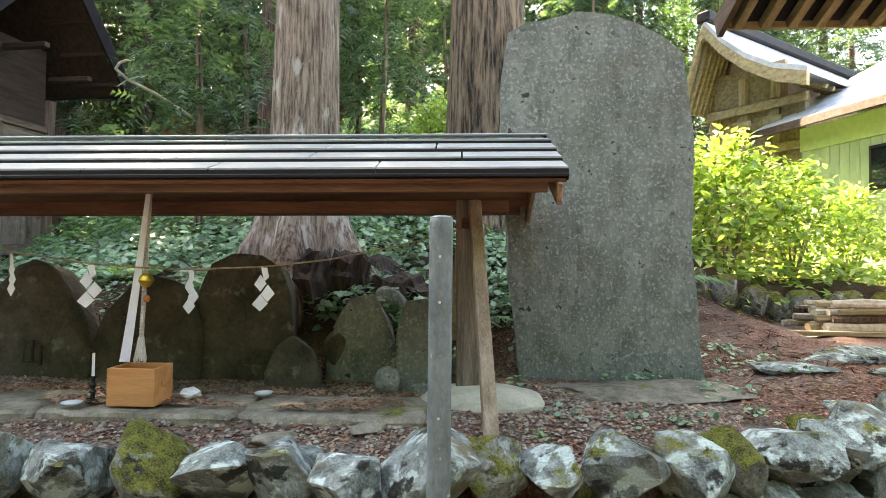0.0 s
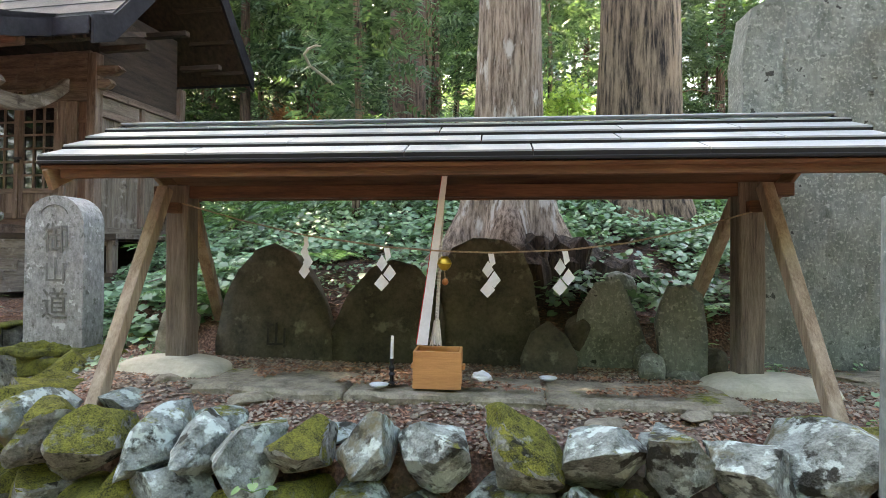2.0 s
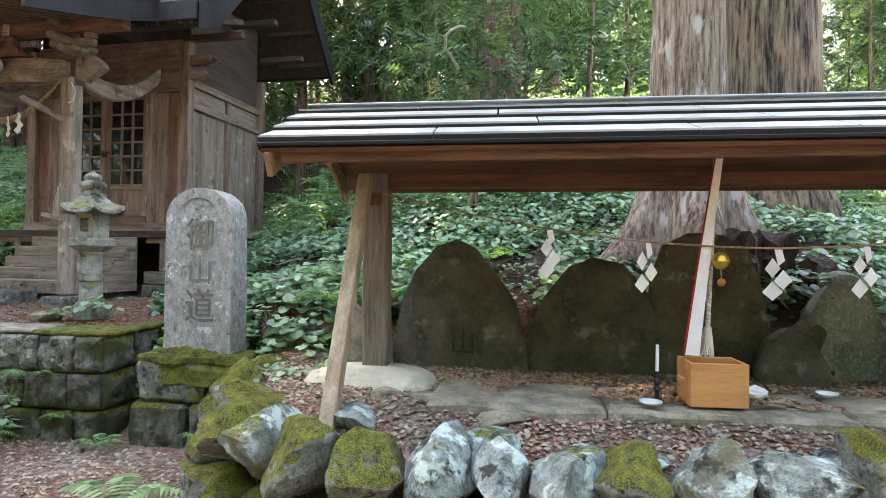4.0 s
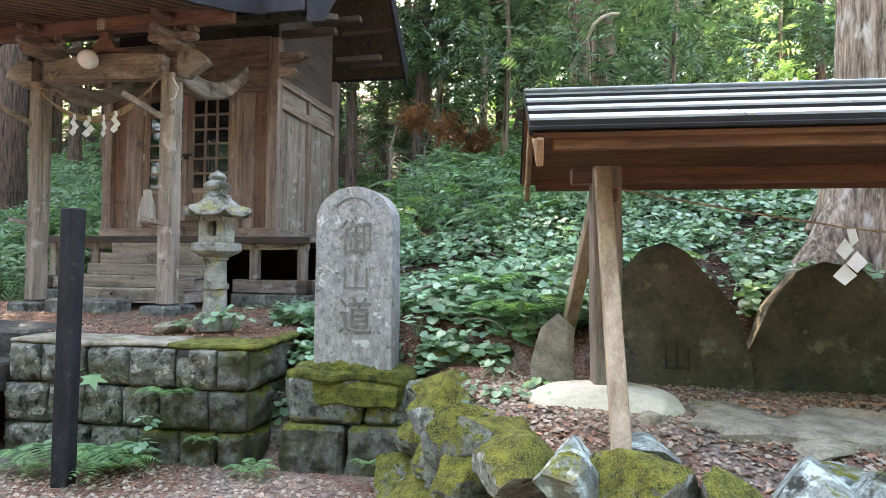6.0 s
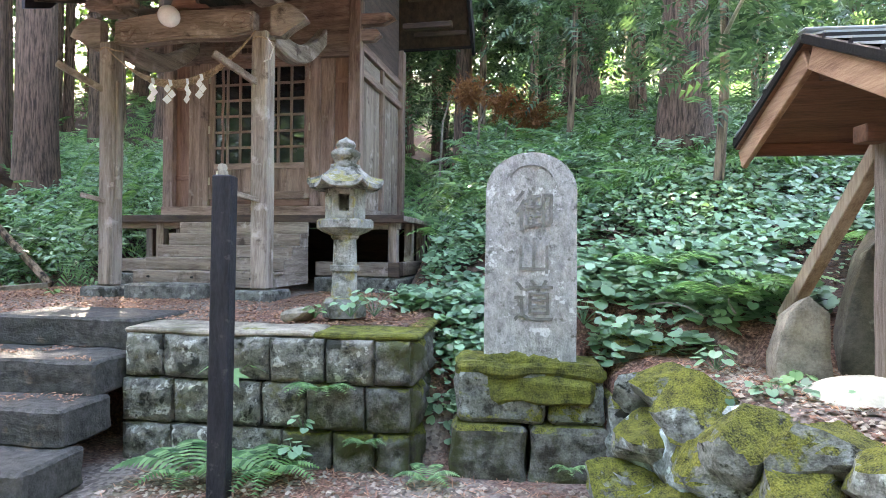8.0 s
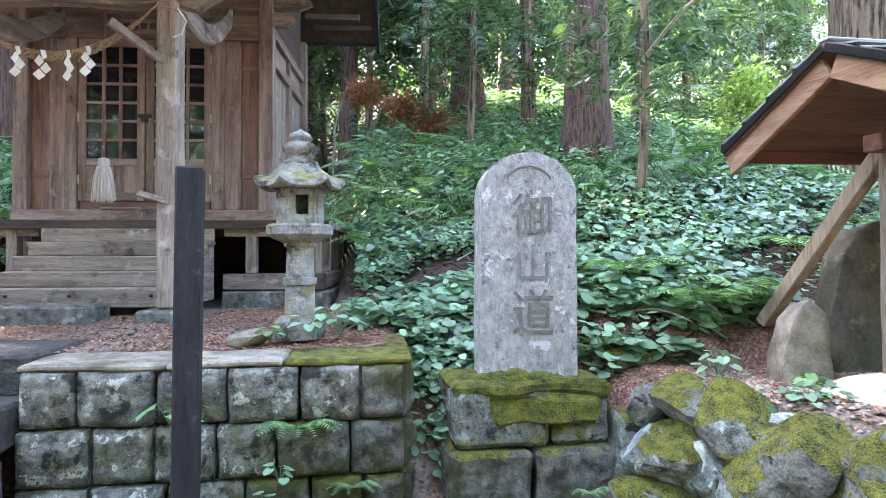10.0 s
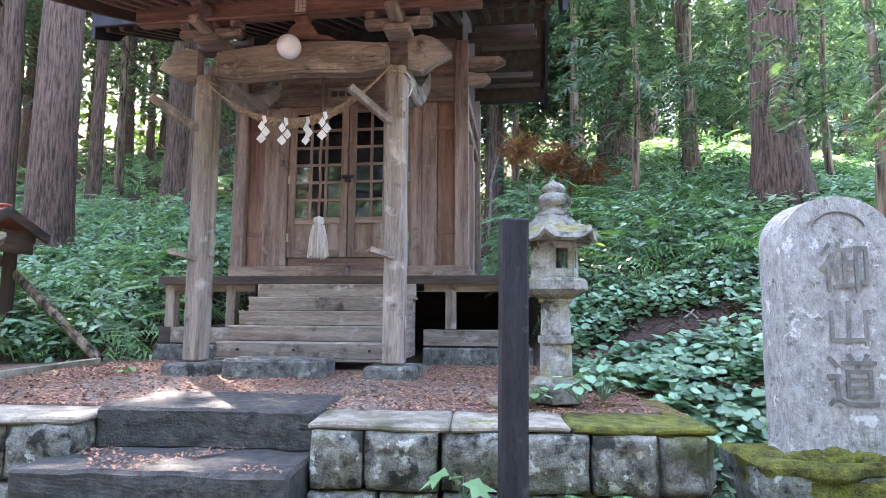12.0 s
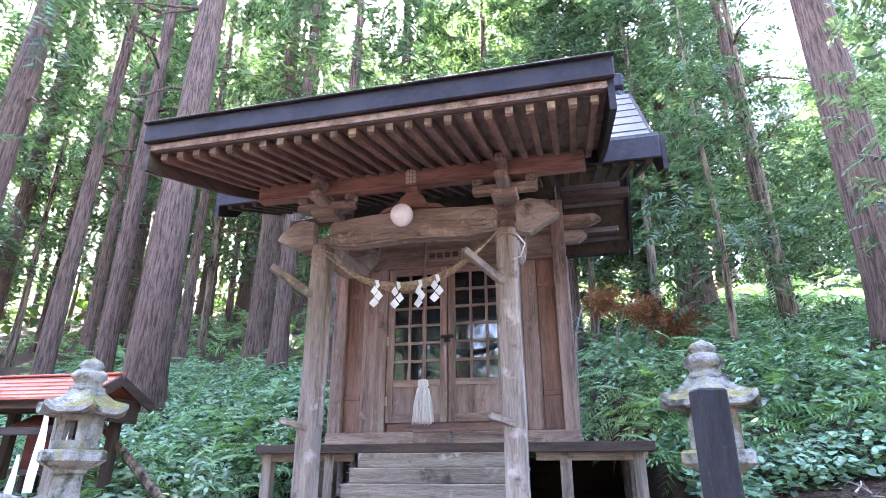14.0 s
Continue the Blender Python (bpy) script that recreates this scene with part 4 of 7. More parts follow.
def twisted_rope(bm, pts, r, turns, strands=3, n=6):
    """Strands wound about a line of points; r may swell in the middle."""
    for s in range(strands):
        path, rad = [], []
        m = len(pts)
        for k, p in enumerate(pts):
            a = 2 * math.pi * (turns * k / (m - 1) + s / strands)
            rr = r[k] if isinstance(r, list) else r
            path.append(Vector(p) + Vector((0.25 * math.cos(a), math.sin(a), math.cos(a))) * rr * 0.55)
            rad.append(rr * 0.62)
        ring_tube(bm, path, rad, n)


def curve_points(knots, n):
    k = np.array(knots, float)
    t = np.linspace(0, len(k) - 1, n)
    return [tuple(np.interp(t, range(len(k)), k[:, i])) for i in range(3)] and [tuple(float(np.interp(q, range(len(k)), k[:, i])) for i in range(3)) for q in t]


rope = thing("straw_rope", None, "thin straw rope strung between the shelter posts", "rope")
bm = bmesh.new()
knots = [(-3.7, 3.44, 1.76), (-3.2, 3.3, 1.64), (-2.75, 3.2, 1.55), (-2.27, 3.2, 1.49), (-1.94, 3.18, 1.47), (-1.66, 3.19, 1.465), (-1.25, 3.23, 1.485), (-0.9, 3.3, 1.53), (-0.5, 3.43, 1.62), (-0.1, 3.58, 1.74)]
ring_tube(bm, curve_points(knots, 60), [0.0045] * 60, 6, bumps=0.5)
part("cord", bm, hemp, rope)
for x, y, z, t in ((-2.75, 3.18, 1.545, -24), (-2.27, 3.185, 1.485, 30), (-1.66, 3.175, 1.46, -15), (-1.25, 3.215, 1.48, 14)):
    streamer("streamers under the shelter", (x, y, z), t, 1.35)
bell_cord = thing("bell_pull", pose(-1.94, 3.19, 0), "braided bell cord with white and red cloth strip and brass bell", "bell cord")
bm = bmesh.new()
twisted_rope(bm, [(0.0 - 0.03 * k / 60, 0.02, 1.92 - 0.86 * k / 60) for k in range(61)], 0.016, 14, 3)
part("braid", bm, tassel_mat, bell_cord)
bm = bmesh.new()
for k in range(22):
    a = 2 * math.pi * k / 22
    ring_tube(bm, [(-0.03 + 0.012 * math.cos(a), 0.02 + 0.012 * math.sin(a), 1.07), (-0.032 + 0.022 * math.cos(a), 0.02 + 0.022 * math.sin(a), 1.0), (-0.035 + 0.032 * math.cos(a), 0.02 + 0.03 * math.sin(a), 0.925 + 0.01 * (k % 3))], [0.005] * 3, 4)
part("tassel", bm, tassel_mat, bell_cord)
for name, mat_, xa, xb in (("white_strip", cloth, -0.010, 0.046), ("red_strip", red_cloth, -0.017, 0.03)):
    bm = bmesh.new()
    row = []
    for k in range(13):
        u = k / 12
        x, z = 0.0 - 0.13 * u, 1.92 - 0.99 * u
        widen = 0.55 + 0.6 * u
        y = -0.015 + 0.01 * math.sin(3 * u) + (0.012 if name == "red_strip" else 0)
        row.append([bm.verts.new((x + xa * widen, y + 0.006, z)), bm.verts.new((x + xb * widen, y, z)), bm.verts.new((x + xb * widen, y + 0.004, z)), bm.verts.new((x + xa * widen, y + 0.01, z))])
    for p, q in zip(row, row[1:]):
        for i in range(4):
            bm.faces.new((p[i], p[(i + 1) % 4], q[(i + 1) % 4], q[i]))
    bm.faces.new(row[-1])
    part(name, bm, mat_, bell_cord)
bm = bmesh.new()
lathe(bm, [(0.004, 0.043), (0.02, 0.04), (0.036, 0.02), (0.041, 0.004), (0.043, 0.002), (0.043, -0.003), (0.04, -0.005), (0.034, -0.022), (0.018, -0.038), (0.003, -0.041)], 20)
ob = part("bell", bm, brass, bell_cord, "round brass bell", True)
ob.matrix_basis = pose(0.015, -0.02, 1.40)
bm = bmesh.new()
lathe(bm, [(0.003, 0.02), (0.014, 0.015), (0.02, 0.002), (0.018, -0.008), (0.012, -0.016), (0.003, -0.02)], 16)
ob = part("bead", bm, bead_mat, bell_cord, "small orange bead", True)
ob.matrix_basis = pose(0.02, -0.02, 1.295)
bm = bmesh.new()
ring_tube(bm, [(0.016, -0.02, 1.37), (0.02, -0.02, 1.31)], [0.003, 0.003], 5)
part("string", bm, hemp, bell_cord)

offering = thing("offering_box", pose(-1.955, 3.19, 0.70, 0, 0, 3), "small plain orange-brown wooden offering box on the stone ledge", "offering box")
boxpart("front_panel", box_wood, offering, -0.135, 0.135, -0.105, -0.09, 0, 0.21, 0.003)
boxpart("back_panel", box_wood, offering, -0.135, 0.135, 0.09, 0.105, 0, 0.21, 0.003)
boxpart("side_panel", box_wood, offering, -0.135, -0.12, -0.089, 0.089, 0, 0.21, 0.003)
boxpart("side_panel", box_wood, offering, 0.12, 0.135, -0.089, 0.089, 0, 0.21, 0.003)
boxpart("bottom", box_wood, offering, -0.119, 0.119, -0.089, 0.089, 0.005, 0.03, 0.002)
boxpart("handle", box_wood, offering, 0.136, 0.155, -0.04, 0.04, 0.1, 0.125, 0.004)
boxpart("handle", box_wood, offering, -0.155, -0.136, -0.04, 0.04, 0.1, 0.125, 0.004)
stand = thing("candle_stand", pose(-2.22, 3.16, 0.70), "dark iron candle stand with a thin white candle", "candle stand")
bm = bmesh.new()
lathe(bm, [(0.035, 0), (0.035, 0.008), (0.012, 0.02), (0.011, 0.05), (0.02, 0.06), (0.011, 0.075), (0.018, 0.1), (0.01, 0.115), (0.014, 0.14), (0.014, 0.15)], 14)
part("stem", bm, iron, stand)
bm = bmesh.new()
ring_tube(bm, [(0, 0, 0.15), (0, 0, 0.28)], [0.009, 0.008], 10)
part("candle", bm, paper, stand, "thin white candle")
for x, y, lab in ((-1.32, 3.42, "small white porcelain dish on the ledge"), (-2.27, 3.06, "small white cup lying beside the candle stand")):
    dish = thing("dish", pose(x, y, 0.705), lab, "dish")
    bm = bmesh.new()
    lathe(bm, [(0.03, 0), (0.05, 0.012), (0.055, 0.02), (0.05, 0.018), (0.03, 0.008), (0.004, 0.006)], 18)
    part("bowl", bm, porcelain, dish, smooth=True)
crumple = thing("crumpled_paper", pose(-1.72, 3.3, 0.72), "crumpled white paper beside the offering box", "paper")
put_stone("paper_ball", 77, (0, 0, 0.015), (0.075, 0.05, 0.035), paper, crumple, 0, 0, 12, 3, 0.3)

# ---- posts by the path ----
pipe = thing("steel_pipe_post", pose(-0.16, 2.18, path_height(0)), "galvanised steel pipe post standing before the boulder wall", "pipe post")
bm = bmesh.new()
lathe(bm, [(0.045, -0.15), (0.045, 1.685), (0.043, 1.70), (0.03, 1.706), (0.003, 1.708)], 28)
part("pipe", bm, galvanised, pipe, smooth=False)
rivet_mat = plain("pipe_rivet", (0.6, 0.6, 0.6), 0.5)
for z in (0.5, 0.95, 1.38, 1.55):
    bm = bmesh.new()
    lathe_m = pose(0.0, -0.044, z, 90)
    vs = bmesh.ops.create_cone(bm, cap_ends=True, segments=10, radius1=0.006, radius2=0.005, depth=0.006)["verts"]
    bmesh.ops.transform(bm, matrix=lathe_m, verts=vs)
    part("rivet", bm, rivet_mat, pipe)
dark_post = thing("dark_post", pose(-7.03, 3.65, -0.06, 0, 0.6, 8), "square dark-painted wooden post with a chamfered top", "post")
bm = bmesh.new()
box(bm, -0.052, 0.052, -0.052, 0.052, -0.1, 1.745, 0.008)
part("shaft", bm, post_paint, dark_post)
left_post = thing("dark_post", pose(-9.98, 3.45, -0.06, 0, -1.0, 4), "square dark-painted wooden post on the far side of the steps", "post")
bm = bmesh.new()
box(bm, -0.052, 0.052, -0.052, 0.052, -0.1, 1.56, 0.008)
part("shaft", bm, post_paint, left_post)


# ---- stone lanterns ----
def kasa(bm, s):
    """Six-sided cap with upturned corners."""
    n = 36
    prof = [(0.10, 0.155), (0.115, 0.13), (0.16, 0.085), (0.215, 0.05), (0.25, 0.03), (0.255, 0.0), (0.235, -0.012), (0.13, 0.0)]
    rings = []
    for r, z in prof:
        ring = []
        for i in range(n):
            a = 2 * math.pi * i / n
            k = ((a / (math.pi / 3)) % 1) - 0.5
            side = math.cos(math.pi / 6) / math.cos(k * math.pi / 3)
            up = (abs(k) * 2) ** 4 * 0.045 * (r / 0.25) ** 3
            ring.append(bm.verts.new((r * side * 1.1 * math.cos(a) * s, r * side * 1.1 * math.sin(a) * s, (z + up) * s)))
        rings.append(ring)
    for a, b in zip(rings, rings[1:]):
        for i in range(n):
            bm.faces.new((a[i], b[i], b[(i + 1) % n], a[(i + 1) % n]))
    bm.faces.new(rings[0])
    bm.faces.new(rings[-1][::-1])


def stone_lantern(at, s, turn, label):
    th = thing("stone_lantern", pose(*at, 0, 0, turn), label, "stone lantern", "stone lanterns")
    bm = bmesh.new()
    lathe(bm, [(0.155 * s, -0.06), (0.16 * s, 0.04 * s), (0.13 * s, 0.075 * s), (0.1 * s, 0.085 * s)], 6)
    part("base", bm, lantern_mat, th)
    bm = bmesh.new()
    lathe(bm, [(0.095 * s, 0.08 * s), (0.09 * s, 0.27 * s), (0.105 * s, 0.275 * s), (0.105 * s, 0.315 * s), (0.088 * s, 0.32 * s), (0.082 * s, 0.5 * s), (0.1 * s, 0.515 * s), (0.1 * s, 0.53 * s)], 20)
    part("shaft", bm, lantern_mat, th)
    bm = bmesh.new()
    lathe(bm, [(0.1 * s, 0.53 * s), (0.17 * s, 0.56 * s), (0.205 * s, 0.585 * s), (0.205 * s, 0.635 * s), (0.19 * s, 0.65 * s), (0.13 * s, 0.655 * s)], 6)
    part("platform", bm, lantern_mat, th)
    bm = bmesh.new()
    R0 = 0.145 * s
    for k in range(6):  # six slabs, every other one with a window through it
        a = math.pi / 3 * k + math.pi / 6
        d = R0 * math.cos(math.pi / 6)
        w = R0
        bm = bmesh.new()
        m = pose(0, 0, 0, 0, 0, math.degrees(a)) @ pose(d - 0.02 * s, 0, 0)
        z0, z1 = 0.655 * s, 0.865 * s
        if k % 2 == 0:
            box(bm, -0.02 * s, 0.02 * s, -w / 2, w / 2, z0, z0 + 0.05 * s, 0, m)
            box(bm, -0.02 * s, 0.02 * s, -w / 2, w / 2, z1 - 0.04 * s, z1, 0, m)
            box(bm, -0.02 * s, 0.02 * s, -w / 2, -w / 2 + 0.035 * s, z0 + 0.05 * s, z1 - 0.04 * s, 0, m)
            box(bm, -0.02 * s, 0.02 * s, w / 2 - 0.035 * s, w / 2, z0 + 0.05 * s, z1 - 0.04 * s, 0, m)
        else:
            box(bm, -0.02 * s, 0.02 * s, -w / 2, w / 2, z0, z1, 0, m)
            box(bm, 0.02 * s, 0.028 * s, -w * 0.28, w * 0.28, z0 + 0.055 * s, z1 - 0.05 * s, 0.003, m)
        part("fire_box_side", bm, lantern_mat, th)
    bm = bmesh.new()
    kasa(bm, s)
    cap = part("cap", bm, lantern_mat, th, "spreading cap with lichen and upturned corners")
    cap.location = (0, 0, 0.87 * s)
    bm = bmesh.new()
    lathe(bm, [(0.1 * s, 1.015 * s), (0.11 * s, 1.04 * s), (0.075 * s, 1.055 * s), (0.085 * s, 1.08 * s), (0.105 * s, 1.1 * s), (0.108 * s, 1.13 * s), (0.08 * s, 1.155 * s), (0.06 * s, 1.165 * s), (0.075 * s, 1.185 * s), (0.06 * s, 1.215 * s), (0.02 * s, 1.235 * s), (0.004 * s, 1.25 * s)], 18)
    part("finial", bm, lantern_mat, th, smooth=True)
    return th


stone_lantern((-6.7, 4.80, 0.86), 1.0, 12, "old stone lantern with yellow lichen at the terrace edge")
far_lantern = stone_lantern((-10.86, 5.17, 0.84), 1.09, 20, "grey stone lantern with pointed finial, before a red-roofed hut")
bm = bmesh.new()
lathe(bm, [(0.33, -0.12), (0.335, -0.03), (0.31, 0.015), (0.23, 0.05), (0.2, 0.085), (0.13, 0.11)], 24, 0.0, lambda a, k, r: (r * (1 + 0.025 * math.cos(8 * a)), 0))
part("plinth", bm, lantern_mat, far_lantern, "round petalled plinth")
put_stone("stone", 950, (-6.98, 4.62, 0.83), (0.13, 0.11, 0.07), slab_mat, tagged(thing("field_stone"), "pale rough stone at the foot of the lantern", "stone"), 10)

# ---- the small shrine ----
SHRINE = pose(-8.52, 7.25, 0, 0, 0, -4)
shrine = thing("wooden_shrine", SHRINE, "small weathered brown wooden shrine with swept roof and plank stairs", "shrine")
H = hall_wood
# corner posts and walls
for u in (-1.2, 1.2):
    for v in (0.0, 1.8):
        boxpart("corner_post", H["z"], shrine, u - 0.07, u + 0.07, v - 0.07, v + 0.07, 1.66, 4.15)
boxpart("sill_beam", H["x"], shrine, -1.28, 1.28, -0.085, 0.06, 1.655, 1.775)
boxpart("lintel", H["x"], shrine, -1.129, 1.129, -0.055, 0.05, 3.50, 3.64)
boxpart("upper_wall", H["x"], shrine, -1.129, 1.129, -0.02, 0.03, 3.642, 4.2)
boxpart("lower_panel", red_wood["x"], shrine, -0.64, 0.64, -0.035, 0.035, 1.777, 1.86)
for s in (-1, 1):
    boxpart("wall_post", H["z"], shrine, s * 0.72 - 0.06, s * 0.72 + 0.06, -0.06, 0.05, 1.777, 3.498)
    boxpart("wall_board", H["z"], shrine, min(s * 0.782, s * 0.94), max(s * 0.782, s * 0.94), -0.03, 0.03, 1.777, 3.498)
    boxpart("wall_board", red_wood["z"], shrine, min(s * 0.945, s * 1.128), max(s * 0.945, s * 1.128), -0.005, 0.03, 1.777, 3.498)
    boxpart("wall_rail", red_wood["x"], shrine, min(s * 0.945, s * 1.128), max(s * 0.945, s * 1.128), -0.02, -0.006, 2.1, 2.16)
    boxpart("wall_rail", red_wood["x"], shrine, min(s * 0.945, s * 1.128), max(s * 0.945, s * 1.128), -0.02, -0.006, 3.2, 3.26)
# side and back walls
for s in (-1, 1):
    x0, x1 = (1.17, 1.20) if s > 0 else (-1.20, -1.17)
    n = 6
    for k in range(n):
        v0 = 0.072 + k * 1.656 / n
        boxpart("side_board", grey_wood["z"], shrine, x0, x1, v0 + 0.002, v0 + 1.656 / n - 0.002, 1.7, 3.30, 0.004)
    xo0, xo1 = (1.19, 1.25) if s > 0 else (-1.25, -1.19)
    boxpart("side_post", H["z"], shrine, xo0, xo1, 0.85, 0.95, 1.66, 3.30)
    boxpart("side_sill", grey_wood["y"], shrine, xo0 - 0.02, xo1 + 0.02, 0.072, 1.728, 1.655, 1.765)
    boxpart("side_rail", H["y"], shrine, xo0, xo1, 0.072, 1.728, 3.302, 3.40)
    boxpart("side_frieze", grey_wood["y"], shrine, x0, x1, 0.072, 1.728, 3.402, 3.60)
    boxpart("side_rail", H["y"], shrine, xo0, xo1, 0.072, 1.728, 3.602, 3.70)
    # gable darker than the boards below: eave shade put into the colour
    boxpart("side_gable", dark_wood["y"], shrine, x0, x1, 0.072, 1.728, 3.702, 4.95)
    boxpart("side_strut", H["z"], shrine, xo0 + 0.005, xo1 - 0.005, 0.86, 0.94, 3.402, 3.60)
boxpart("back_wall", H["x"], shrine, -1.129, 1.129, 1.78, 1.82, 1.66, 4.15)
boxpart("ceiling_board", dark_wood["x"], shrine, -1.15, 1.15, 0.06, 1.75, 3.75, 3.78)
# doors with glazed lattice
for s in (-1, 1):
    x0, x1 = (0.006, 0.655) if s > 0 else (-0.655, -0.006)
    st = 0.075
    y0, y1 = -0.045, -0.008
    door = thing("door")
    door.parent = shrine
    tagged(door, "lattice-glazed wooden door leaf, closed")
    boxpart("stile", H["z"], door, x0, x0 + st, y0, y1, 1.865, 3.495, 0.004)
    boxpart("stile", H["z"], door, x1 - st, x1, y0, y1, 1.865, 3.495, 0.004)
    for z0, z1 in ((1.865, 1.95), (2.22, 2.29), (3.42, 3.495)):
        boxpart("rail", H["x"], door, x0 + st, x1 - st, y0, y1, z0, z1, 0.004)
    boxpart("muntin", H["z"], door, (x0 + x1) / 2 - 0.025, (x0 + x1) / 2 + 0.025, y0 + 0.002, y1, 1.95, 2.22, 0.003)
    for k in (1, 2):
        x = x0 + st + (x1 - x0 - 2 * st) * k / 3
        boxpart("glazing_bar", H["z"], door, x - 0.014, x + 0.014, y0 + 0.004, y1, 2.29, 3.42, 0.002)
    for k in range(1, 6):
        z = 2.29 + 1.13 * k / 6
        boxpart("glazing_bar", H["x"], door, x0 + st, x1 - st, y0 + 0.006, y1, z - 0.014, z + 0.014, 0.002)
    boxpart("door_panel", H["z"], door, x0 + st, (x0 + x1) / 2 - 0.026, -0.03, -0.018, 1.951, 2.219, 0.002)
    boxpart("door_panel", H["z"], door, (x0 + x1) / 2 + 0.026, x1 - st, -0.03, -0.018, 1.951, 2.219, 0.002)
    for i in range(3):
        for k in range(6):
            w = (x1 - x0 - 2 * st) / 3
            bm = bmesh.new()
            box(bm, x0 + st + w * i, x0 + st + w * (i + 1) - 0.001, -0.02, -0.015, 2.29 + 1.13 * k / 6, 2.29 + 1.13 * (k + 1) / 6 - 0.001)
            part("pane", bm, glass, door)
    for z in (2.08, 2.7, 3.3):
        boxpart("hinge", plain("hinge_metal", (0.5, 0.45, 0.36), 0.4, 0.7), door, s * 0.65 - 0.012, s * 0.65 + 0.012, -0.052, -0.0455, z - 0.045, z + 0.045, 0.001)
bm = bmesh.new()
box(bm, -0.07, 0.07, -0.075, -0.046, 2.70, 2.735, 0.006)
box(bm, -0.03, 0.035, -0.09, -0.046, 2.655, 2.7, 0.008)
part("padlock", bm, iron, shrine, "dark iron bolt and padlock")
# veranda
boxpart("veranda_floor", grey_wood["x"], shrine, -1.86, 1.86, -0.34, 2.15, 1.59, 1.65)
boxpart("veranda_edge", dark_wood["x"], shrine, -1.88, 1.88, -0.365, -0.342, 1.57, 1.655)
for u in (-1.78, -1.12, 1.12, 1.74):
    boxpart("veranda_post", grey_wood["z"], shrine, u - 0.05, u + 0.05, -0.30, -0.20, 1.14, 1.588)
for v in (0.4, 1.0, 1.6, 2.05):
    for u in (-1.78, 1.74):
        boxpart("veranda_post", grey_wood["z"], shrine, u - 0.05, u + 0.05, v - 0.05, v + 0.05, 1.14, 1.588)
for s in (-1, 1):
    a, b = (0.86, 1.82) if s > 0 else (-1.86, -0.86)
    boxpart("ground_beam", grey_wood["x"], shrine, a, b, -0.32, -0.18, 0.985, 1.138)
    boxpart("beam_end", dark_wood["x"], shrine, *((1.7, 1.83) if s > 0 else (-1.87, -1.74)), -0.326, -0.174, 0.98, 1.143)
    boxpart("side_beam", grey_wood["y"], shrine, s * 1.76 - 0.06, s * 1.76 + 0.06, -0.17, 2.1, 0.985, 1.138)
    boxpart("rail_board", grey_wood["x"], shrine, a, b, -0.29, -0.23, 1.50, 1.585)
    for k in range(4):
        put_stone("foundation_stone", 980 + k + (10 if s > 0 else 0), (s * (0.98 + 0.24 * k), -0.25, 0.885), (0.14, 0.13, 0.115), foundation_mat, shrine, 0, 0, 8, 2)
    boxpart("foundation_curb", foundation_mat, shrine, min(s * 0.86, s * 1.9), max(s * 0.86, s * 1.9), -0.36, -0.12, 0.72, 0.97, 0.012)
    boxpart("foundation_curb", foundation_mat, shrine, s * 1.76 - 0.12, s * 1.76 + 0.12, -0.11, 2.2, 0.72, 0.97, 0.012)
boxpart("back_skirt", dark_wood["x"], shrine, -1.8, 1.8, 2.0, 2.04, 0.75, 1.58)
# plank stairs
for k in range(5):
    z1 = 1.575 - 0.132 * k
    v = -0.36 - 0.185 * k
    boxpart("stair_riser", grey_wood["x"], shrine, -0.79, 0.80, v - 0.03, v, z1 - 0.131, z1 - 0.004, 0.006)
    boxpart("stair_tread", grey_wood["x"], shrine, -0.81, 0.82, v - 0.20 if k < 4 else v - 0.04, v - 0.031 if k else v - 0.031, z1 - 0.155, z1 - 0.132, 0.005)
for s in (-1, 1):
    for k in range(5):
        z1 = 1.575 - 0.132 * k
        v = -0.36 - 0.185 * k
        boxpart("stair_side", grey_wood["y"], shrine, *((0.73, 0.788) if s > 0 else (-0.778, -0.72)), v, -0.345, z1 - 0.15, z1 - 0.02, 0.004)
for u in (-0.6, -0.1, 0.55):
    bm = bmesh.new()
    vs = bmesh.ops.create_cone(bm, cap_ends=True, segments=10, radius1=0.014, radius2=0.01, depth=0.02)["verts"]
    bmesh.ops.transform(bm, matrix=pose(u, -1.14, 0.985, 90), verts=vs)
    part("nail", bm, iron, shrine)
boxpart("foot_stone", foundation_mat, shrine, -0.48, 0.32, -1.62, -1.3, 0.72, 0.945, 0.02)
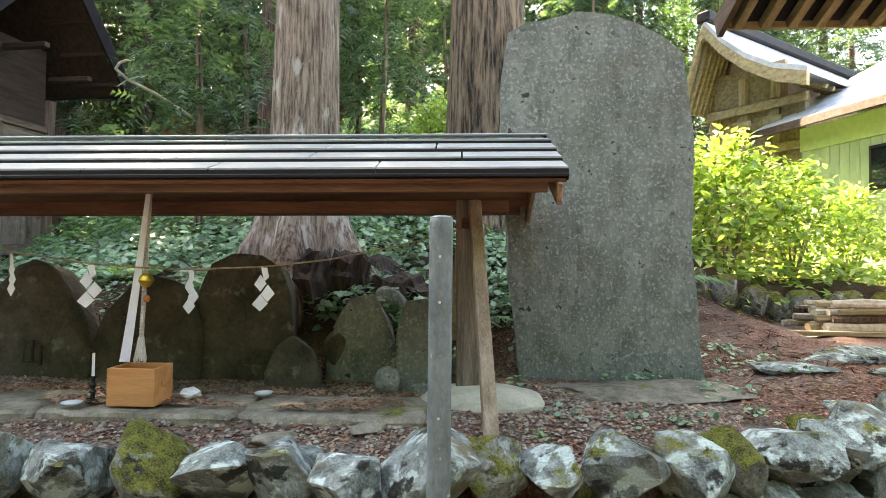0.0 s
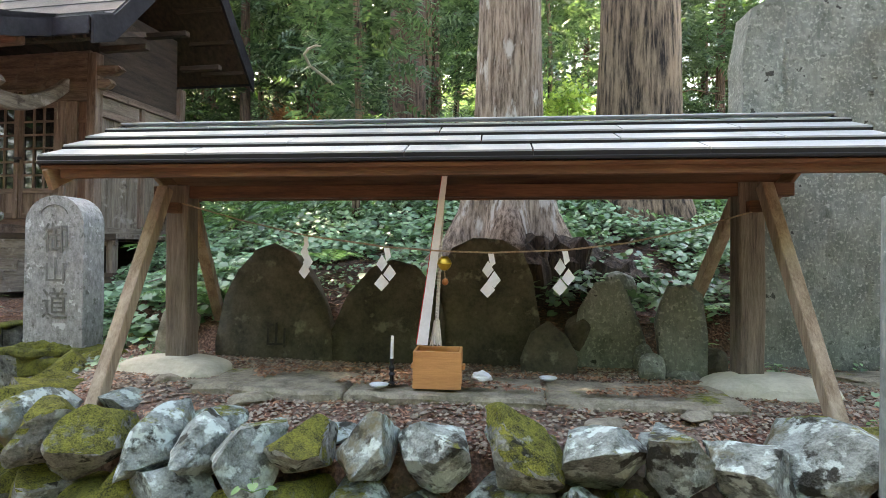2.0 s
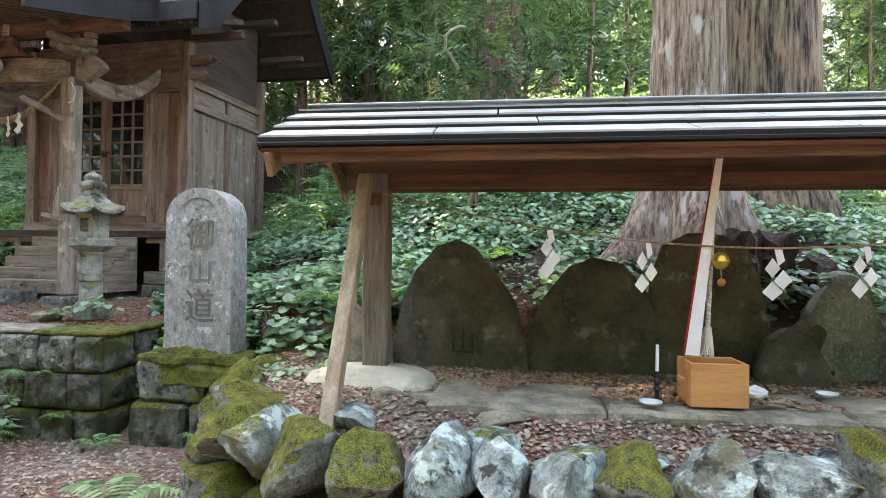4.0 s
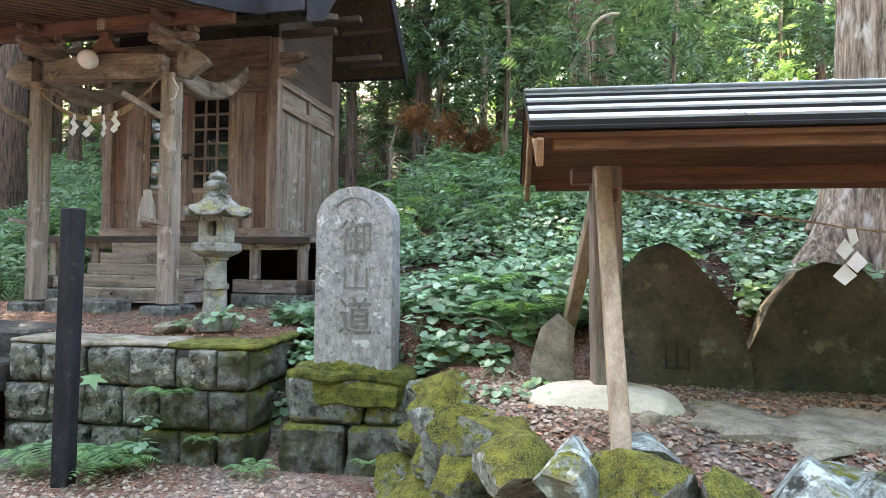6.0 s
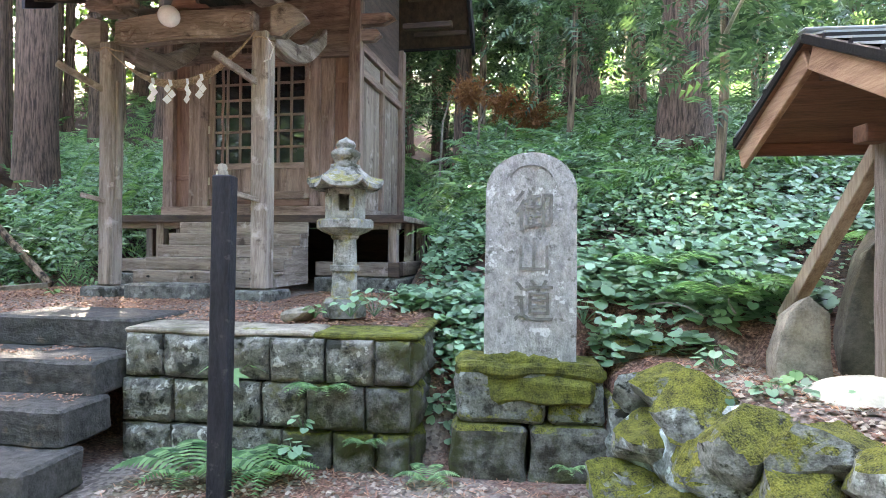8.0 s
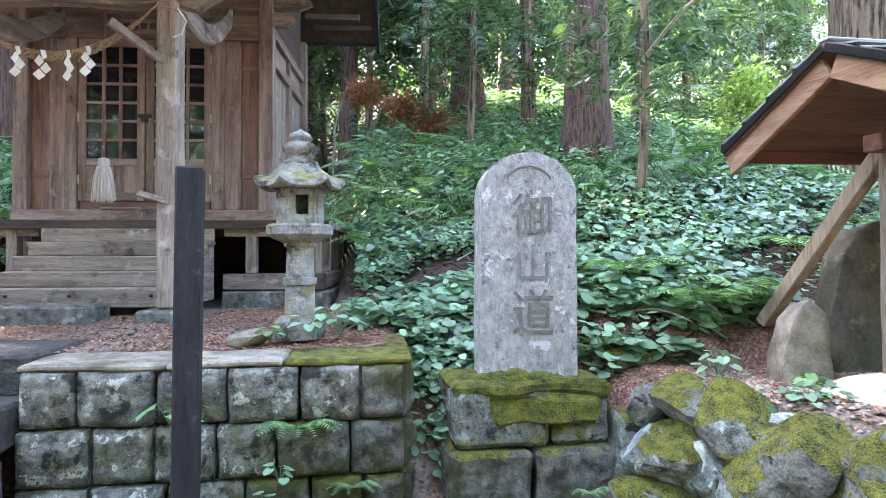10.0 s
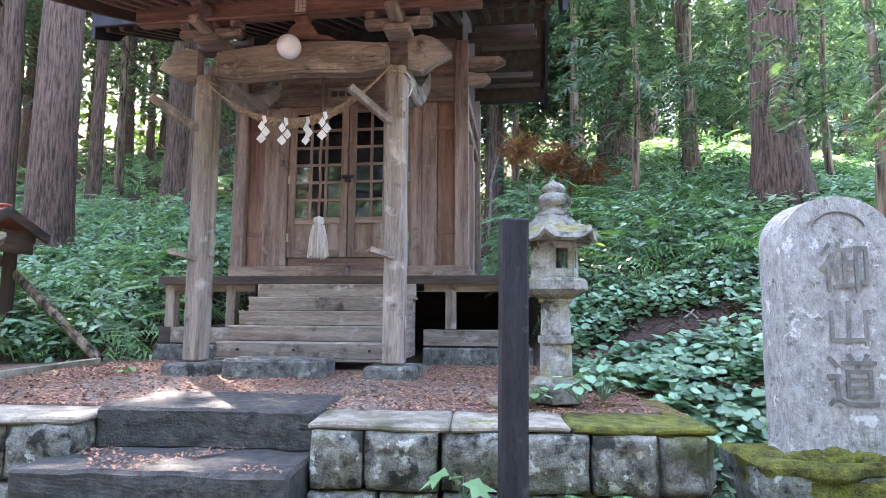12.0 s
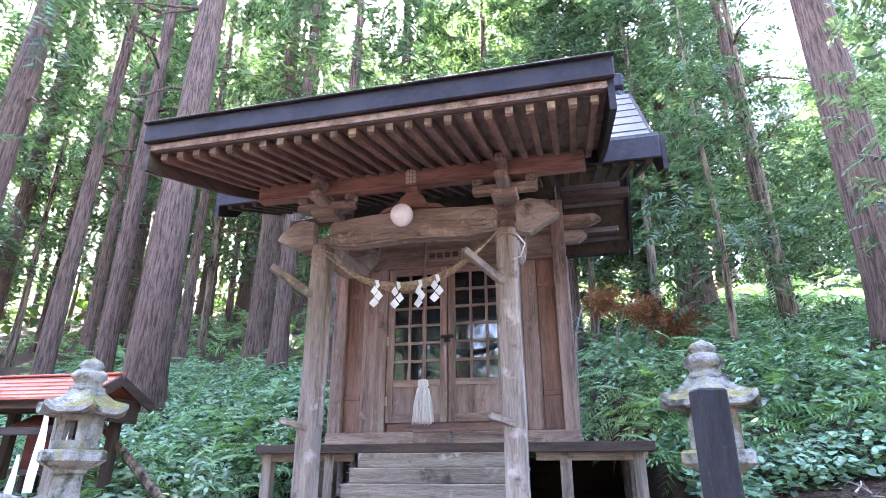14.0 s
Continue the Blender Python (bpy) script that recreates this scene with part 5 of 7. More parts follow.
# porch posts
PV = -1.4
for s in (-1, 1):
    u = s * 0.815
    bm = bmesh.new()
    box(bm, u - 0.08, u + 0.08, PV - 0.08, PV + 0.08, 0.905, 3.28, 0.018)
    bmesh.ops.subdivide_edges(bm, edges=[g for g in bm.edges if g.calc_length() > 1], cuts=10)
    for v in bm.verts:
        v.co += Vector((noise.noise(v.co * 2 + Vector((s, 0, 0))), noise.noise(v.co * 2 + Vector((0, s, 5))), 0)) * 0.012
    post = part("porch_post", bm, grey_wood["z"], shrine)
    barpart("batten", grey_wood["z"], post, (u - s * 0.09, PV - 0.01, 1.75), (u - s * 0.09, PV - 0.01, 2.9), 0.03, 0.05)
    barpart("peg", grey_wood["y"], post, (u - 0.03, PV - 0.05, 2.80), (u - 0.30, PV - 0.34, 3.0), 0.05, 0.06)
    barpart("peg", grey_wood["y"], post, (u + 0.02, PV - 0.05, 1.72), (u - 0.16, PV - 0.2, 1.78), 0.04, 0.045)
    boxpart("foundation_stone", foundation_mat, shrine, u - 0.2, u + 0.2, PV - 0.17, PV + 0.2, 0.7, 0.9, 0.02)
    # brackets on the post
    boxpart("bracket", grey_wood["x"], shrine, u - 0.11, u + 0.11, PV - 0.11, PV + 0.11, 3.56, 3.62, 0.012)
    boxpart("bracket", grey_wood["x"], shrine, u - 0.28, u + 0.28, PV - 0.055, PV + 0.055, 3.622, 3.70, 0.02)
    boxpart("bracket", grey_wood["y"], shrine, u - 0.055, u + 0.055, PV - 0.30, PV + 0.30, 3.625, 3.703, 0.02)
    for d in (-0.23, 0, 0.23):
        boxpart("bearing_block", grey_wood["z"], shrine, u + d - 0.05, u + d + 0.05, PV - 0.05, PV + 0.05, 3.705, 3.765, 0.012)
    # carved beam nose
    bm = bmesh.new()
    prism(bm, [(0.09, 3.24), (0.2, 3.22), (0.3, 3.29), (0.44, 3.36), (0.40, 3.42), (0.3, 3.50), (0.2, 3.53), (0.09, 3.5)], PV - 0.05, PV + 0.05)
    if s < 0:
        bmesh.ops.scale(bm, vec=(-1, 1, 1), verts=bm.verts[:])
        bmesh.ops.reverse_faces(bm, faces=bm.faces[:])
    bmesh.ops.translate(bm, vec=(u, 0, 0), verts=bm.verts[:])
    part("beam_nose", bm, grey_wood["x"], shrine, "carved nose of the porch beam")
# rainbow beam across the porch, and curved tie beams back to the hall
bm = bmesh.new()
prism(bm, [(-0.735, 3.26), (-0.5, 3.235), (0, 3.26), (0.5, 3.235), (0.735, 3.26), (0.735, 3.47), (0.4, 3.51), (0, 3.525), (-0.4, 3.51), (-0.735, 3.47)], PV - 0.075, PV + 0.075)
bmesh.ops.bevel(bm, geom=[e for e in bm.edges if abs(e.verts[0].co.y - e.verts[1].co.y) < 1e-5], offset=0.02, segments=2, affect="EDGES")
rb_beam = part("rainbow_beam", bm, grey_wood["x"], shrine, "bowed grey porch beam with carved scrolls")
for s in (-1, 1):
    bm = bmesh.new()
    pts = [(s * (0.62 - 0.075 * a * 0.18 * math.cos(a)), PV - 0.077, 3.39 + 0.012 * a * math.sin(a) * 0.6) for a in np.linspace(1, 12, 34)]
    ring_tube(bm, pts, [0.005] * 34, 4)
    part("carved_scroll", bm, H["x"], rb_beam)
    bm = bmesh.new()
    pts = [(s * (0.42 + 0.16 * k / 10), PV - 0.077, 3.33 + 0.05 * math.sin(k * 0.5)) for k in range(11)]
    ring_tube(bm, pts, [0.005] * 11, 4)
    part("carved_scroll", bm, H["x"], rb_beam)
for s in (-1, 1):
    bm = bmesh.new()
    pts = [(s * 0.815, PV + 0.1 + 1.2 * k / 12, 3.32 - 0.12 * math.sin(math.pi * k / 12 * 0.9) + 0.42 * (k / 12) ** 2) for k in range(13)]
    rows_ = []
    for x, y, z in pts:
        rows_.append([bm.verts.new((x + dx, y, z + dz)) for dx, dz in ((-0.065, -0.08), (-0.045, -0.1), (0.045, -0.1), (0.065, -0.08), (0.065, 0.08), (0.045, 0.1), (-0.045, 0.1), (-0.065, 0.08))])
    for p, q in zip(rows_, rows_[1:]):
        for i in range(8):
            bm.faces.new((p[i], p[(i + 1) % 8], q[(i + 1) % 8], q[i]))
    bm.faces.new(rows_[0][::-1])
    bm.faces.new(rows_[-1])
    bmesh.ops.recalc_face_normals(bm, faces=bm.faces[:])
    part("tie_beam", bm, grey_wood["y"], shrine)
# frog-leg strut with the emblem block
bm = bmesh.new()
prism(bm, [(-0.30, 3.53), (-0.24, 3.57), (-0.14, 3.585), (-0.1, 3.66), (-0.05, 3.70), (0.05, 3.70), (0.1, 3.66), (0.14, 3.585), (0.24, 3.57), (0.30, 3.53), (0.1, 3.55), (0, 3.56), (-0.1, 3.55)], PV - 0.04, PV + 0.04)
part("frog_leg_strut", bm, red_wood["x"], shrine)
boxpart("bearing_block", red_wood["z"], shrine, -0.06, 0.06, PV - 0.05, PV + 0.05, 3.702, 3.765, 0.012)
boxpart("porch_purlin", red_wood["x"], shrine, -1.5, 1.5, PV - 0.06, PV + 0.06, 3.768, 3.93, 0.01)
emblem = boxpart("emblem_plate", H["x"], shrine, -0.055, 0.055, PV - 0.075, PV - 0.062, 3.76, 3.925, 0.003, "small square emblem plate of nine pale squares")
emblem_paint = plain("emblem_paint", (0.5, 0.45, 0.38), 0.7)
for i in range(3):
    for k in range(4):
        bm = bmesh.new()
        box(bm, -0.044 + i * 0.031, -0.044 + i * 0.031 + 0.024, PV - 0.080, PV - 0.0755, 3.775 + k * 0.036, 3.775 + k * 0.036 + 0.028)
        part("emblem_square", bm, emblem_paint, emblem)
for s in (-1, 1):
    boxpart("purlin_plate", H["z"], shrine, s * 0.815 - 0.045, s * 0.815 + 0.045, PV - 0.30, PV - 0.062, 3.775, 3.86, 0.02)
# hall eave brackets
for s in (-1, 1):
    for z, n in ((3.66, 0.28), (3.84, 0.44)):
        bm = bmesh.new()
        prism(bm, [(0, z), (n * 0.7, z), (n, z + 0.06), (n * 0.85, z + 0.12), (0, z + 0.13)], -0.05, 0.05)
        if s < 0:
            bmesh.ops.scale(bm, vec=(-1, 1, 1), verts=bm.verts[:])
            bmesh.ops.reverse_faces(bm, faces=bm.faces[:])
        bmesh.ops.translate(bm, vec=(s * 1.22, 0, 0), verts=bm.verts[:])
        part("bracket", bm, H["x"], shrine)
    for v in (0.05, 0.9, 1.75):
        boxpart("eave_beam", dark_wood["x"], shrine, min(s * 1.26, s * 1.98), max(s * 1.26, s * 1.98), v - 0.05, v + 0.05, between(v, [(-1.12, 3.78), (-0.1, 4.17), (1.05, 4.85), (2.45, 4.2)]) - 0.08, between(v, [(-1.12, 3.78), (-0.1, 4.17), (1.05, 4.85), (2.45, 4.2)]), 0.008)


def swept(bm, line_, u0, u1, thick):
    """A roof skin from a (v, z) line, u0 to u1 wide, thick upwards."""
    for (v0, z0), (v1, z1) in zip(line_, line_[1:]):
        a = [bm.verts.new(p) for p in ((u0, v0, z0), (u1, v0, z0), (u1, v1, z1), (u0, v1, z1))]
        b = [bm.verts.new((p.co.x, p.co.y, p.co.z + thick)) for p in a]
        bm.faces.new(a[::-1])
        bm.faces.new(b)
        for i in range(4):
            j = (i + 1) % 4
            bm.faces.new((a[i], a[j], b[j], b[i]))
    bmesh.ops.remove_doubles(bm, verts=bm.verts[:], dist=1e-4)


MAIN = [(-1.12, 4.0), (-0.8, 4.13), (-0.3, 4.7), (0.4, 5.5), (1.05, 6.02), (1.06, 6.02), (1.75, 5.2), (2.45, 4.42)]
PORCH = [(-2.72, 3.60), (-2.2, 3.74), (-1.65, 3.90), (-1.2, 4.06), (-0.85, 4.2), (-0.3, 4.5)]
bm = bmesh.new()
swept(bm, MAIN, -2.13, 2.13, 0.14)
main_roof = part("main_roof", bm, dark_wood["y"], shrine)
bm = bmesh.new()
swept(bm, [(v, z + 0.145) for v, z in MAIN], -2.16, 2.16, 0.05)
part("roof_sheet", bm, shrine_sheet, main_roof)
for k in range(13):
    v = -1.1 + k * 0.17
    if v < 1.05:
        z = between(v, MAIN) + 0.2
        boxpart("sheet_lap", shrine_sheet, main_roof, -2.16, 2.16, v, v + 0.02, z, z + 0.012, 0.002)
boxpart("ridge", fascia_metal, main_roof, -2.2, 2.2, 0.92, 1.2, 6.19, 6.43, 0.03)
bm = bmesh.new()
swept(bm, PORCH, -1.62, 1.62, 0.05)
porch_roof = part("porch_roof", bm, H["y"], shrine)
bm = bmesh.new()
swept(bm, [(v, z + 0.055) for v, z in PORCH[:-1]] + [(-0.5, 4.45)], -1.66, 1.66, 0.07)
part("roof_sheet", bm, fascia_metal, porch_roof)
# fascia boards
barpart("eave_fascia", fascia_metal, porch_roof, (-1.67, -2.74, 3.73), (1.67, -2.74, 3.73), 0.035, 0.15, bevel=0.008)
barpart("eave_cap", shrine_sheet, porch_roof, (-1.68, -2.74, 3.812), (1.68, -2.74, 3.812), 0.09, 0.012)
barpart("eave_board", dark_wood["x"], porch_roof, (-1.6, -2.69, 3.625), (1.6, -2.69, 3.625), 0.04, 0.075)
barpart("eave_fascia", fascia_metal, main_roof, (-2.15, -1.14, 4.05), (2.15, -1.14, 4.05), 0.035, 0.22, bevel=0.008)
barpart("eave_fascia", fascia_metal, main_roof, (-2.15, 2.47, 4.48), (2.15, 2.47, 4.48), 0.035, 0.2, bevel=0.008)
for s in (-1, 1):
    bm = bmesh.new()
    swept(bm, [(v, z - 0.16) for v, z in MAIN], s * 2.18 - 0.02, s * 2.18 + 0.02, 0.33)
    part("barge_board", bm, fascia_metal, main_roof)
    bm = bmesh.new()
    swept(bm, [(v, z - 0.16 + 0.04 * k / 5) for k, (v, z) in enumerate(PORCH[:-1])], s * 1.64 - 0.02, s * 1.64 + 0.02, 0.25)
    part("barge_board", bm, fascia_metal if s > 0 else dark_wood["y"], porch_roof)
# rafters
n_raft = 24
for k in range(n_raft):
    u = -1.54 + 3.08 * k / (n_raft - 1)
    bm = bmesh.new()
    for (v0, z0), (v1, z1) in zip(PORCH[:4], PORCH[1:5]):
        bar(bm, (u, v0 + (0.06 if v0 < -2.7 else 0), z0 - 0.035), (u, v1 + 0.01, z1 - 0.035), 0.05, 0.066, 0.003)
    raft = part("rafter", bm, red_wood["y"], porch_roof)
    boxpart("rafter_tip", grey_wood["z"], raft, u - 0.026, u + 0.026, -2.668, -2.658, 3.545, 3.615, 0.002)
# main-roof rafters in dark wood, with the shade under the eaves painted in
for s in (-1, 1):
    for k in range(10):
        v = -0.95 + k * 0.36
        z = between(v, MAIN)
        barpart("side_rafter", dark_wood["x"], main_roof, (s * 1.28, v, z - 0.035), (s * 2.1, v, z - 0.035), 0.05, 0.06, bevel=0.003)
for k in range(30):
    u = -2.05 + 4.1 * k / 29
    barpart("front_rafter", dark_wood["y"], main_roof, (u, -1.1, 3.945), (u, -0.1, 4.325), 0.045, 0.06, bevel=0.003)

# lamp globe, porch rope, bell rope, box on the veranda
lamp = thing("globe_lamp", SHRINE @ pose(-0.04, PV - 0.19, 3.42), "white glass globe lamp on the porch beam, unlit", "lamp")
bm = bmesh.new()
bmesh.ops.create_uvsphere(bm, u_segments=28, v_segments=18, radius=0.098)
part("globe", bm, globe_mat, lamp, smooth=True)
bm = bmesh.new()
ring_tube(bm, [(0, 0.08, 0.02), (0, 0.115, 0.03)], [0.04, 0.04], 12)
part("socket", bm, iron, lamp)
porch_rope = thing("twisted_straw_rope", SHRINE, "thick twisted straw rope sagging across the porch with paper streamers", "rope")
bm = bmesh.new()
pts, rad = [], []
for k in range(81):
    a = k / 80
    pts.append((-0.78 + 1.56 * a, PV - 0.09 + 0.03 * math.sin(math.pi * a), 3.22 - 0.40 * (1 - (2 * a - 0.96) ** 2) + 0.02 * a))
    rad.append(0.007 + 0.032 * math.sin(math.pi * min(1, max(0, (a - 0.1) / 0.86))))
twisted_rope(bm, pts, rad, 11, 3)
part("strand", bm, hemp, porch_rope)
for s in (-1, 1):
    bm = bmesh.new()
    ring_tube(bm, [(s * 0.815 + 0.1 * math.cos(a), PV + 0.1 * math.sin(a), 3.2 + 0.01 * math.sin(3 * a)) for a in np.linspace(0, 2 * math.pi, 25)], [0.008] * 25, 5)
    part("knot", bm, hemp, porch_rope)
bm = bmesh.new()
ring_tube(bm, [(0.9, PV - 0.1, 3.2), (0.97, PV - 0.11, 3.1), (0.93, PV - 0.1, 3.0), (0.87, PV - 0.1, 2.98)], [0.007] * 4, 5)
part("cord_end", bm, tassel_mat, porch_rope)
for u, z, t in ((-0.24, 2.86, 10), (-0.06, 2.835, 40), (0.13, 2.835, -12), (0.27, 2.87, 14)):
    streamer("streamers on the porch", SHRINE @ Vector((u - 0.02, PV - 0.12, z + 0.02)), t - 4, 1.22)
cord = thing("bell_rope", SHRINE @ pose(-0.10, -0.62, 0), "hanging bell rope with a large pale tassel before the doors", "bell rope")
bm = bmesh.new()
twisted_rope(bm, [(0.005 * math.sin(k * 0.3), 0, 3.6 - 1.42 * k / 60) for k in range(61)], 0.018, 16, 3)
part("rope", bm, red_wood["z"], cord)
bm = bmesh.new()
lathe(bm, [(0.02, 2.2), (0.045, 2.19), (0.052, 2.15), (0.04, 2.12), (0.05, 2.1)][::-1], 14)
part("knot", bm, tassel_mat, cord, smooth=True)
bm = bmesh.new()
for k in range(46):
    a = 2 * math.pi * k / 46
    r = 0.5 + 0.5 * ((k * 7) % 5) / 4
    ring_tube(bm, [(0.045 * r * math.cos(a), 0.045 * r * math.sin(a), 2.12), (0.075 * r * math.cos(a), 0.075 * r * math.sin(a), 1.98), (0.095 * r * math.cos(a), 0.095 * r * math.sin(a), 1.80 + 0.012 * (k % 3))], [0.012, 0.012, 0.008], 5)
part("tassel", bm, tassel_mat, cord)
chest = thing("offertory_chest", SHRINE @ pose(-0.1, -0.24, 1.652), "low dark wooden offertory chest on the veranda", "chest")
boxpart("body", H["x"], chest, -0.17, 0.17, -0.09, 0.09, 0, 0.10)
boxpart("lid", H["x"], chest, -0.18, 0.18, -0.1, 0.1, 0.101, 0.125)
plaque = thing("name_plaque", SHRINE @ pose(-0.02, -0.12, 3.53), "weathered wooden name plaque above the doors, writing worn away", "plaque")
boxpart("board", H["x"], plaque, -0.2, 0.2, 0, 0.03, 0, 0.14)
bm = bmesh.new()
for k in range(4):
    box(bm, -0.16 + k * 0.085, -0.10 + k * 0.085, -0.004, -0.0005, 0.04, 0.1)
part("worn_marks", bm, dark_wood["x"], plaque)


# ---- trees ----
def crown_mesh(name, seed, start, top, reach, branches, per, material, size, shape, tris, spread=0.16, droop=0.35):
    """Whorls of drooping branches carrying many small fronds; heights over the tree's foot."""
    rng = np.random.default_rng(seed)
    P, F, S = [], [], []
    for b in range(branches):
        u = rng.uniform(0, 1) ** 0.85
        z = start + (top - start) * u
        a = rng.uniform(0, 2 * np.pi)
        length = reach * (1 - 0.8 * u) * rng.uniform(0.6, 1.15)
        dips = rng.uniform(0.3, 1.0) * droop
        m = max(4, int(per * (0.5 + 0.5 * length / reach)))
        t = rng.uniform(0.12, 1.0, m) ** 0.8
        jitter = rng.normal(0, spread, (m, 3)) * (0.4 + length * 0.35)
        P.append(np.stack([np.cos(a) * length * t, np.sin(a) * length * t, z + 0.25 * length * t - dips * length * t ** 2], 1) + jitter)
        yaw = a - np.pi / 2 + rng.normal(0, 0.75, m)
        F.append(random_frames(rng, m, 0.55, yaw))
        S.append(rng.uniform(0.6, 1.25, m) * size)
    v, f = scattered(shape, tris, np.concatenate(P), np.concatenate(F), np.concatenate(S))
    return array_mesh(name, v, f, [material])


def trunk_mesh(name, radius, height, flare, material, seed, lean=(0, 0), n=14, flutes=0.0, limbs=5, limb_from=2.0):
    bm = bmesh.new()
    rng = random.Random(seed)
    zs = [-0.6, -0.1, 0.12, 0.3, 0.55, 0.9, 1.4, 2.2, 3.4, 5.0, 7.5, 11, 15, height]
    rings = []
    for z in zs:
        if z > height:
            continue
        r = radius * (1 - 0.82 * max(0, z) / height) * (1 + flare * math.exp(-max(0, z) / 0.42))
        cx, cy = lean[0] * max(0, z), lean[1] * max(0, z)
        ring = []
        for i in range(n):
            a = 2 * math.pi * i / n
            fl = 1 + flutes * math.exp(-max(0, z) / 0.7) * math.sin(5 * a + seed) + 0.05 * noise.noise(Vector((math.cos(a) * 2, math.sin(a) * 2 + seed, z * 0.6)))
            ring.append(bm.verts.new((cx + r * fl * math.cos(a), cy + r * fl * math.sin(a), z)))
        rings.append(ring)
    for a, b in zip(rings, rings[1:]):
        for i in range(n):
            bm.faces.new((a[i], a[(i + 1) % n], b[(i + 1) % n], b[i]))
    bm.faces.new(rings[-1])
    for _ in range(limbs):
        z = rng.uniform(limb_from, min(height * 0.7, limb_from + 7))
        a = rng.uniform(0, 2 * math.pi)
        length = rng.uniform(0.6, 2.2)
        r0 = radius * (1 - 0.82 * z / height) * 0.7
        pts = [(lean[0] * z + math.cos(a) * (r0 + length * t), lean[1] * z + math.sin(a) * (r0 + length * t), z + 0.15 * length * t - 0.35 * length * t * t + 0.05 * math.sin(9 * t + z)) for t in (0, 0.25, 0.5, 0.75, 1)]
        ring_tube(bm, pts, [0.035, 0.028, 0.02, 0.013, 0.005], 5)
    me = bpy.data.meshes.new(name)
    bm.to_mesh(me)
    bm.free()
    me.materials.append(material)
    me.polygons.foreach_set("use_smooth", [True] * len(me.polygons))
    return me


SPRAY, SPRAY_T = spray_shape(5, 0.30, 0.35)
FROND, FROND_T = spray_shape(9, 0.22, 0.55)
crowns = [crown_mesh("crown", 30 + k, st, tp, rc_, nb, pr, conifer_leaf, 0.64, SPRAY, SPRAY_T) for k, (st, tp, rc_, nb, pr) in enumerate([(4.5, 17, 2.6, 56, 15), (2.6, 14, 2.2, 54, 15), (6.5, 19, 2.8, 56, 15), (1.6, 11, 2.0, 60, 18), (2.0, 15, 2.8, 86, 24)])]
broad_crowns = [crown_mesh("crown", 50 + k, st, tp, rc_, 90, 34, far_leaf, 0.34, OVAL, OVAL_T, 0.4, 0.15) for k, (st, tp, rc_) in enumerate([(0.6, 10, 3.4), (2.5, 13, 3.7)])]
trunks = [trunk_mesh("trunk", r, h, fl, mt, 60 + k, (ln, -ln / 2), 12, 0.05, 7, 2.2) for k, (r, h, fl, mt, ln) in enumerate([(0.24, 19, 0.5, cedar_bark, 0.006), (0.15, 16, 0.35, cedar_bark, -0.012), (0.33, 21, 0.6, cedar_bark, 0.0), (0.1, 12, 0.3, dark_bark, 0.015)])]


def tree(at, turn, scale, trunk, crown, label, group=""):
    th = thing("cedar_tree" if crown not in broad_crowns else "broadleaf_tree", pose(*at, 0, 0, turn) @ Matrix.Diagonal((scale, scale, scale, 1)), label, "tree", group)
    ob = new("trunk", trunk)
    ob.parent = th
    if crown is not None:
        ob = new("crown", crown)
        ob.parent = th
    return th


def own_tree(at, radius, height, flare, material, seed, crown, label, lean=(0, 0), flutes=0.1, n=26, limbs=3, limb_from=5, turn=0):
    z = ground_height(at[0], at[1])
    return tree((at[0], at[1], z - 0.05), turn, 1.0, trunk_mesh("trunk", radius, height, flare, material, seed, lean, n, flutes, limbs, limb_from), crown, label)


top_crown = crown_mesh("crown", 71, 14, 22, 2.6, 40, 12, conifer_leaf, 0.62, SPRAY, SPRAY_T)
high_crown = crown_mesh("crown", 70, 9.5, 20, 2.8, 44, 13, conifer_leaf, 0.62, SPRAY, SPRAY_T)
own_tree((-1.6, 5.05), 0.30, 22, 1.25, grey_bark, 3, high_crown, "tall pale-barked cedar with spreading root flare behind the shelter", (0, 0), 0.36, 40)
root_tree = scene.objects["cedar_tree"]
# root lumps, with the shade behind the stones painted into their bark
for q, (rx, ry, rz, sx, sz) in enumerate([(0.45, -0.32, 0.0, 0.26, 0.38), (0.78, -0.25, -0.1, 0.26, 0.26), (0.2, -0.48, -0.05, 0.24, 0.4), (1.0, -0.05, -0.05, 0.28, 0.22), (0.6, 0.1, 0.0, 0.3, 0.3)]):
    put_stone("root", 1400 + q, (rx, ry, rz), (sx, sx * 0.8, sz), shaded_root_bark, root_tree, 40 * q, 0, 3, 3, 0.35)
own_tree((0.03, 7.6), 0.55, 24, 0.35, dark_bark, 5, high_crown, "massive dark cedar trunk with deep bark ridges", (0, 0), 0.08)
own_tree((-3.27, 8.85), 0.31, 22, 0.55, cedar_bark, 7, high_crown, "tall reddish cedar on the fern slope", (0.0, 0.0), 0.1, limbs=6, limb_from=3.5, turn=200)
own_tree((-4.35, 18.3), 0.36, 24, 0.4, cedar_bark, 9, top_crown, "tall cedar on the upper slope above dry ferns", limbs=6, limb_from=4)
own_tree((-2.2, 18.0), 0.3, 24, 0.4, cedar_bark, 10, top_crown, "cedar on the upper slope with dead lower limbs", limbs=8, limb_from=3)
own_tree((-13.7, 9.6), 0.33, 25, 0.35, cedar_bark, 11, high_crown, "thick twin-ridged cedar beside the shrine", (0.0, 0), 0.16)
own_tree((-14.7, 9.9), 0.17, 20, 0.3, cedar_bark, 12, high_crown, "slender cedar beside a thick one", (-0.02, 0))
own_tree((-12.9, 12.5), 0.2, 20, 0.3, cedar_bark, 13, crowns[2], "slender cedar on the slope behind the shrine", (0.01, 0))
